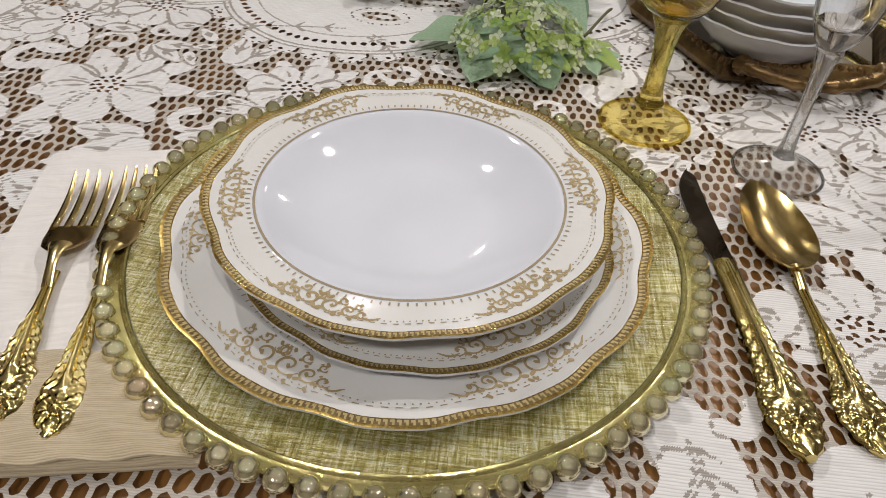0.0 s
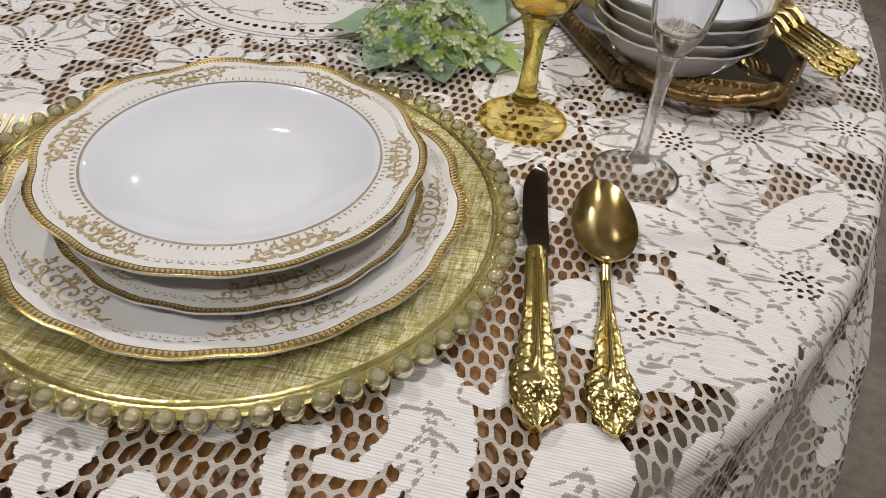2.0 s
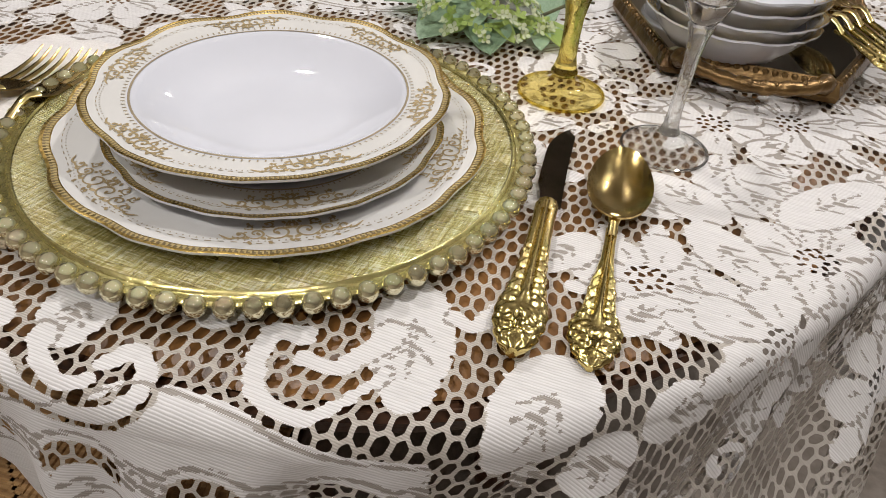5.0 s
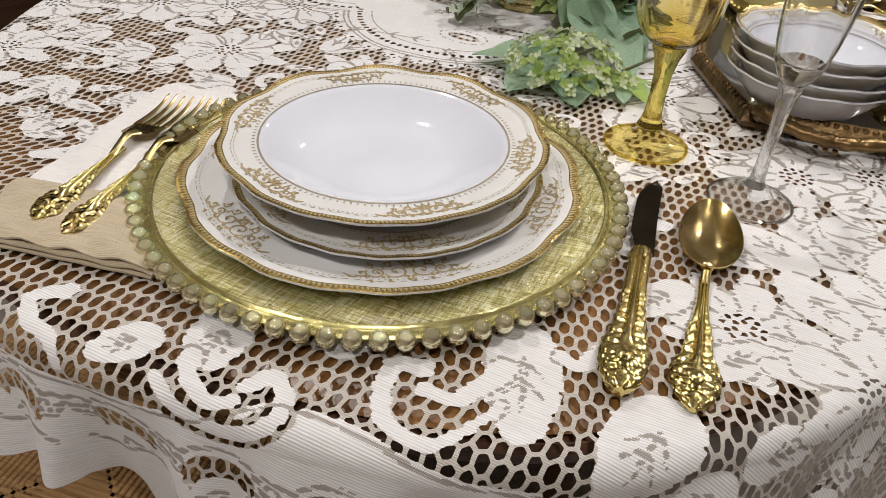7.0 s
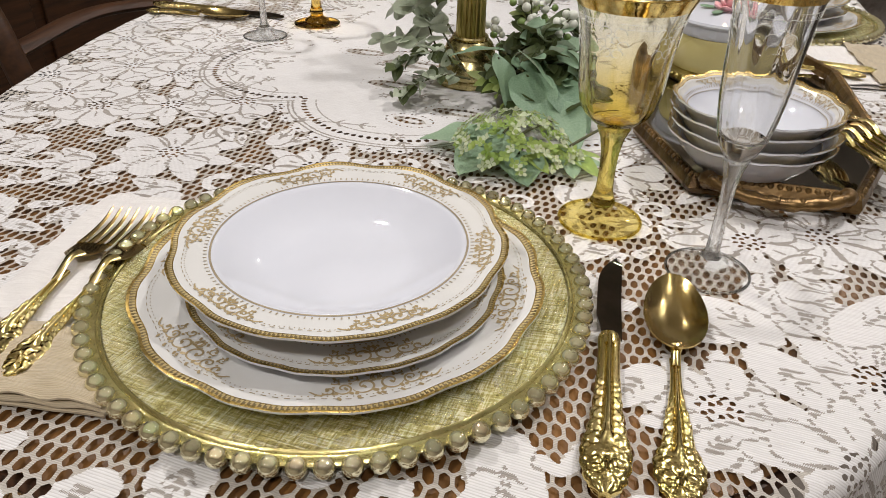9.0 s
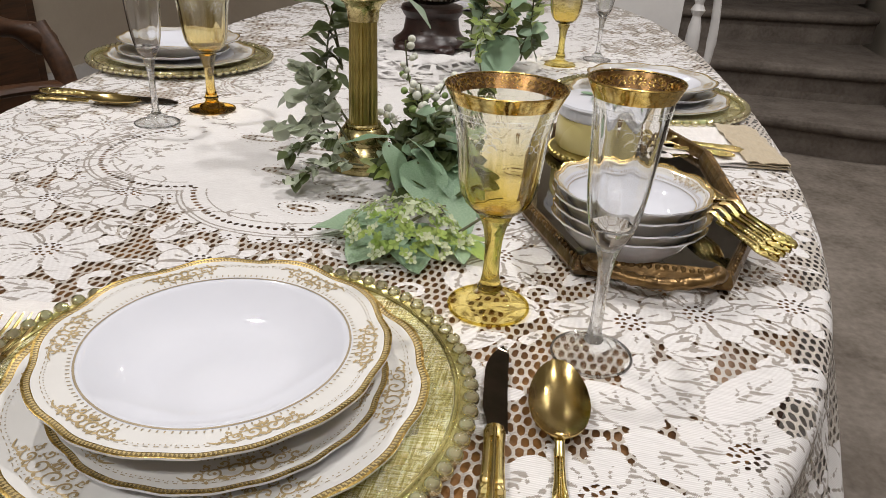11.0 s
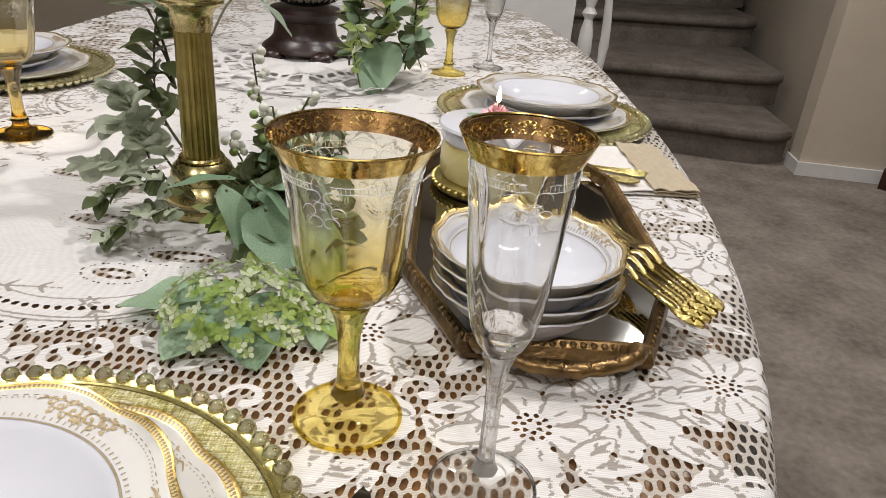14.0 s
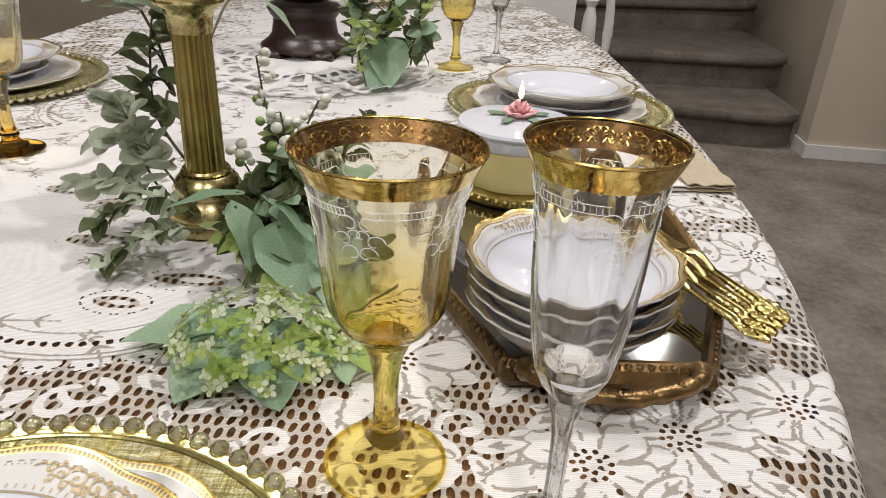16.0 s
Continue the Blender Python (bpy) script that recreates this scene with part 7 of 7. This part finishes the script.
def cabinet(at, turn):
    th = thing("china_cabinet", at, "dark carved walnut china cabinet with glass doors", "cabinet", "", turn)
    w, d, h = 1.9, 0.42, 2.05
    part("body", box((w, d, 0.75), (0, 0, 0.375), 0.01), CHAIR_WOOD, th)
    part("back", box((w, 0.03, h - 0.76), (0, d / 2 - 0.02, 0.755 + (h - 0.76) / 2), 0.004), CHAIR_WOOD, th)
    part("cornice", box((w + 0.06, d + 0.05, 0.09), (0, 0, h + 0.045), 0.015), CHAIR_WOOD, th)
    for k in range(4):
        part("stile", box((0.075, 0.04, h - 0.76), (-w / 2 + 0.04 + k * (w - 0.08) / 3, -d / 2 + 0.02, 0.755 + (h - 0.76) / 2), 0.008), CHAIR_WOOD, th)
        rope = [(-w / 2 + 0.04 + k * (w - 0.08) / 3 + 0.010 * math.cos(i * 0.9), -d / 2 - 0.006 + 0.006 * math.sin(i * 0.9), 0.77 + i * (h - 0.80) / 79) for i in range(80)]
        part("rope_moulding", tube(rope, 0.011, 8), CHAIR_WOOD, th)
    for k in range(3):
        x = -w / 2 + 0.04 + (k + 0.5) * (w - 0.08) / 3
        door = part("glass_door", box(((w - 0.08) / 3 - 0.08, 0.008, h - 0.80), (x, -d / 2 + 0.03, 0.76 + (h - 0.76) / 2), 0), CABINET_GLASS, th, "dark glass door")
        low = part("lower_door", box(((w - 0.08) / 3 - 0.06, 0.02, 0.60), (x, -d / 2 - 0.011, 0.38), 0.008), CHAIR_WOOD, th)
        part("knob", ball(0.014, (x + 0.2, -d / 2 - 0.034, 0.45), None, 2), BRASS, low)


cabinet((-2.40, 1.7, 0), radians(90))


def plinth_cabinet(at, turn):
    """A tall dark cabinet whose stepped plinth shows beside the corner wall; at: its front left foot."""
    th = thing("hall_cabinet", at, "tall dark red-brown mahogany cabinet on a stepped plinth", "cabinet", "", turn)
    part("plinth", box((0.62, 0.30, 0.10), (0.31, 0.15, 0.05), 0.006), MAHOGANY, th, "stepped plinth")
    part("plinth_moulding", box((0.59, 0.27, 0.045), (0.31, 0.155, 0.1225), 0.016), MAHOGANY, th)
    part("inlay_line", box((0.572, 0.252, 0.006), (0.31, 0.157, 0.1485), 0.001), LINEN_LINE, th, "pale inlaid line")
    body = part("body", box((0.54, 0.22, 1.70), (0.31, 0.165, 1.003), 0.006), MAHOGANY, th)
    for side in (0, 1):
        door = part("door", box((0.245, 0.018, 1.50), (0.31 + (side - 0.5) * 0.252, 0.0455, 1.0), 0.006), MAHOGANY, th, "flat panelled door")
        part("knob", ball(0.010, (0.31 + (side - 0.5) * 0.03, 0.030, 1.0), None, 2), BRASS, door)
    part("cornice", box((0.60, 0.28, 0.06), (0.31, 0.15, 1.884), 0.014), MAHOGANY, th)


plinth_cabinet((2.06, 3.36, 0.0), radians(-37))
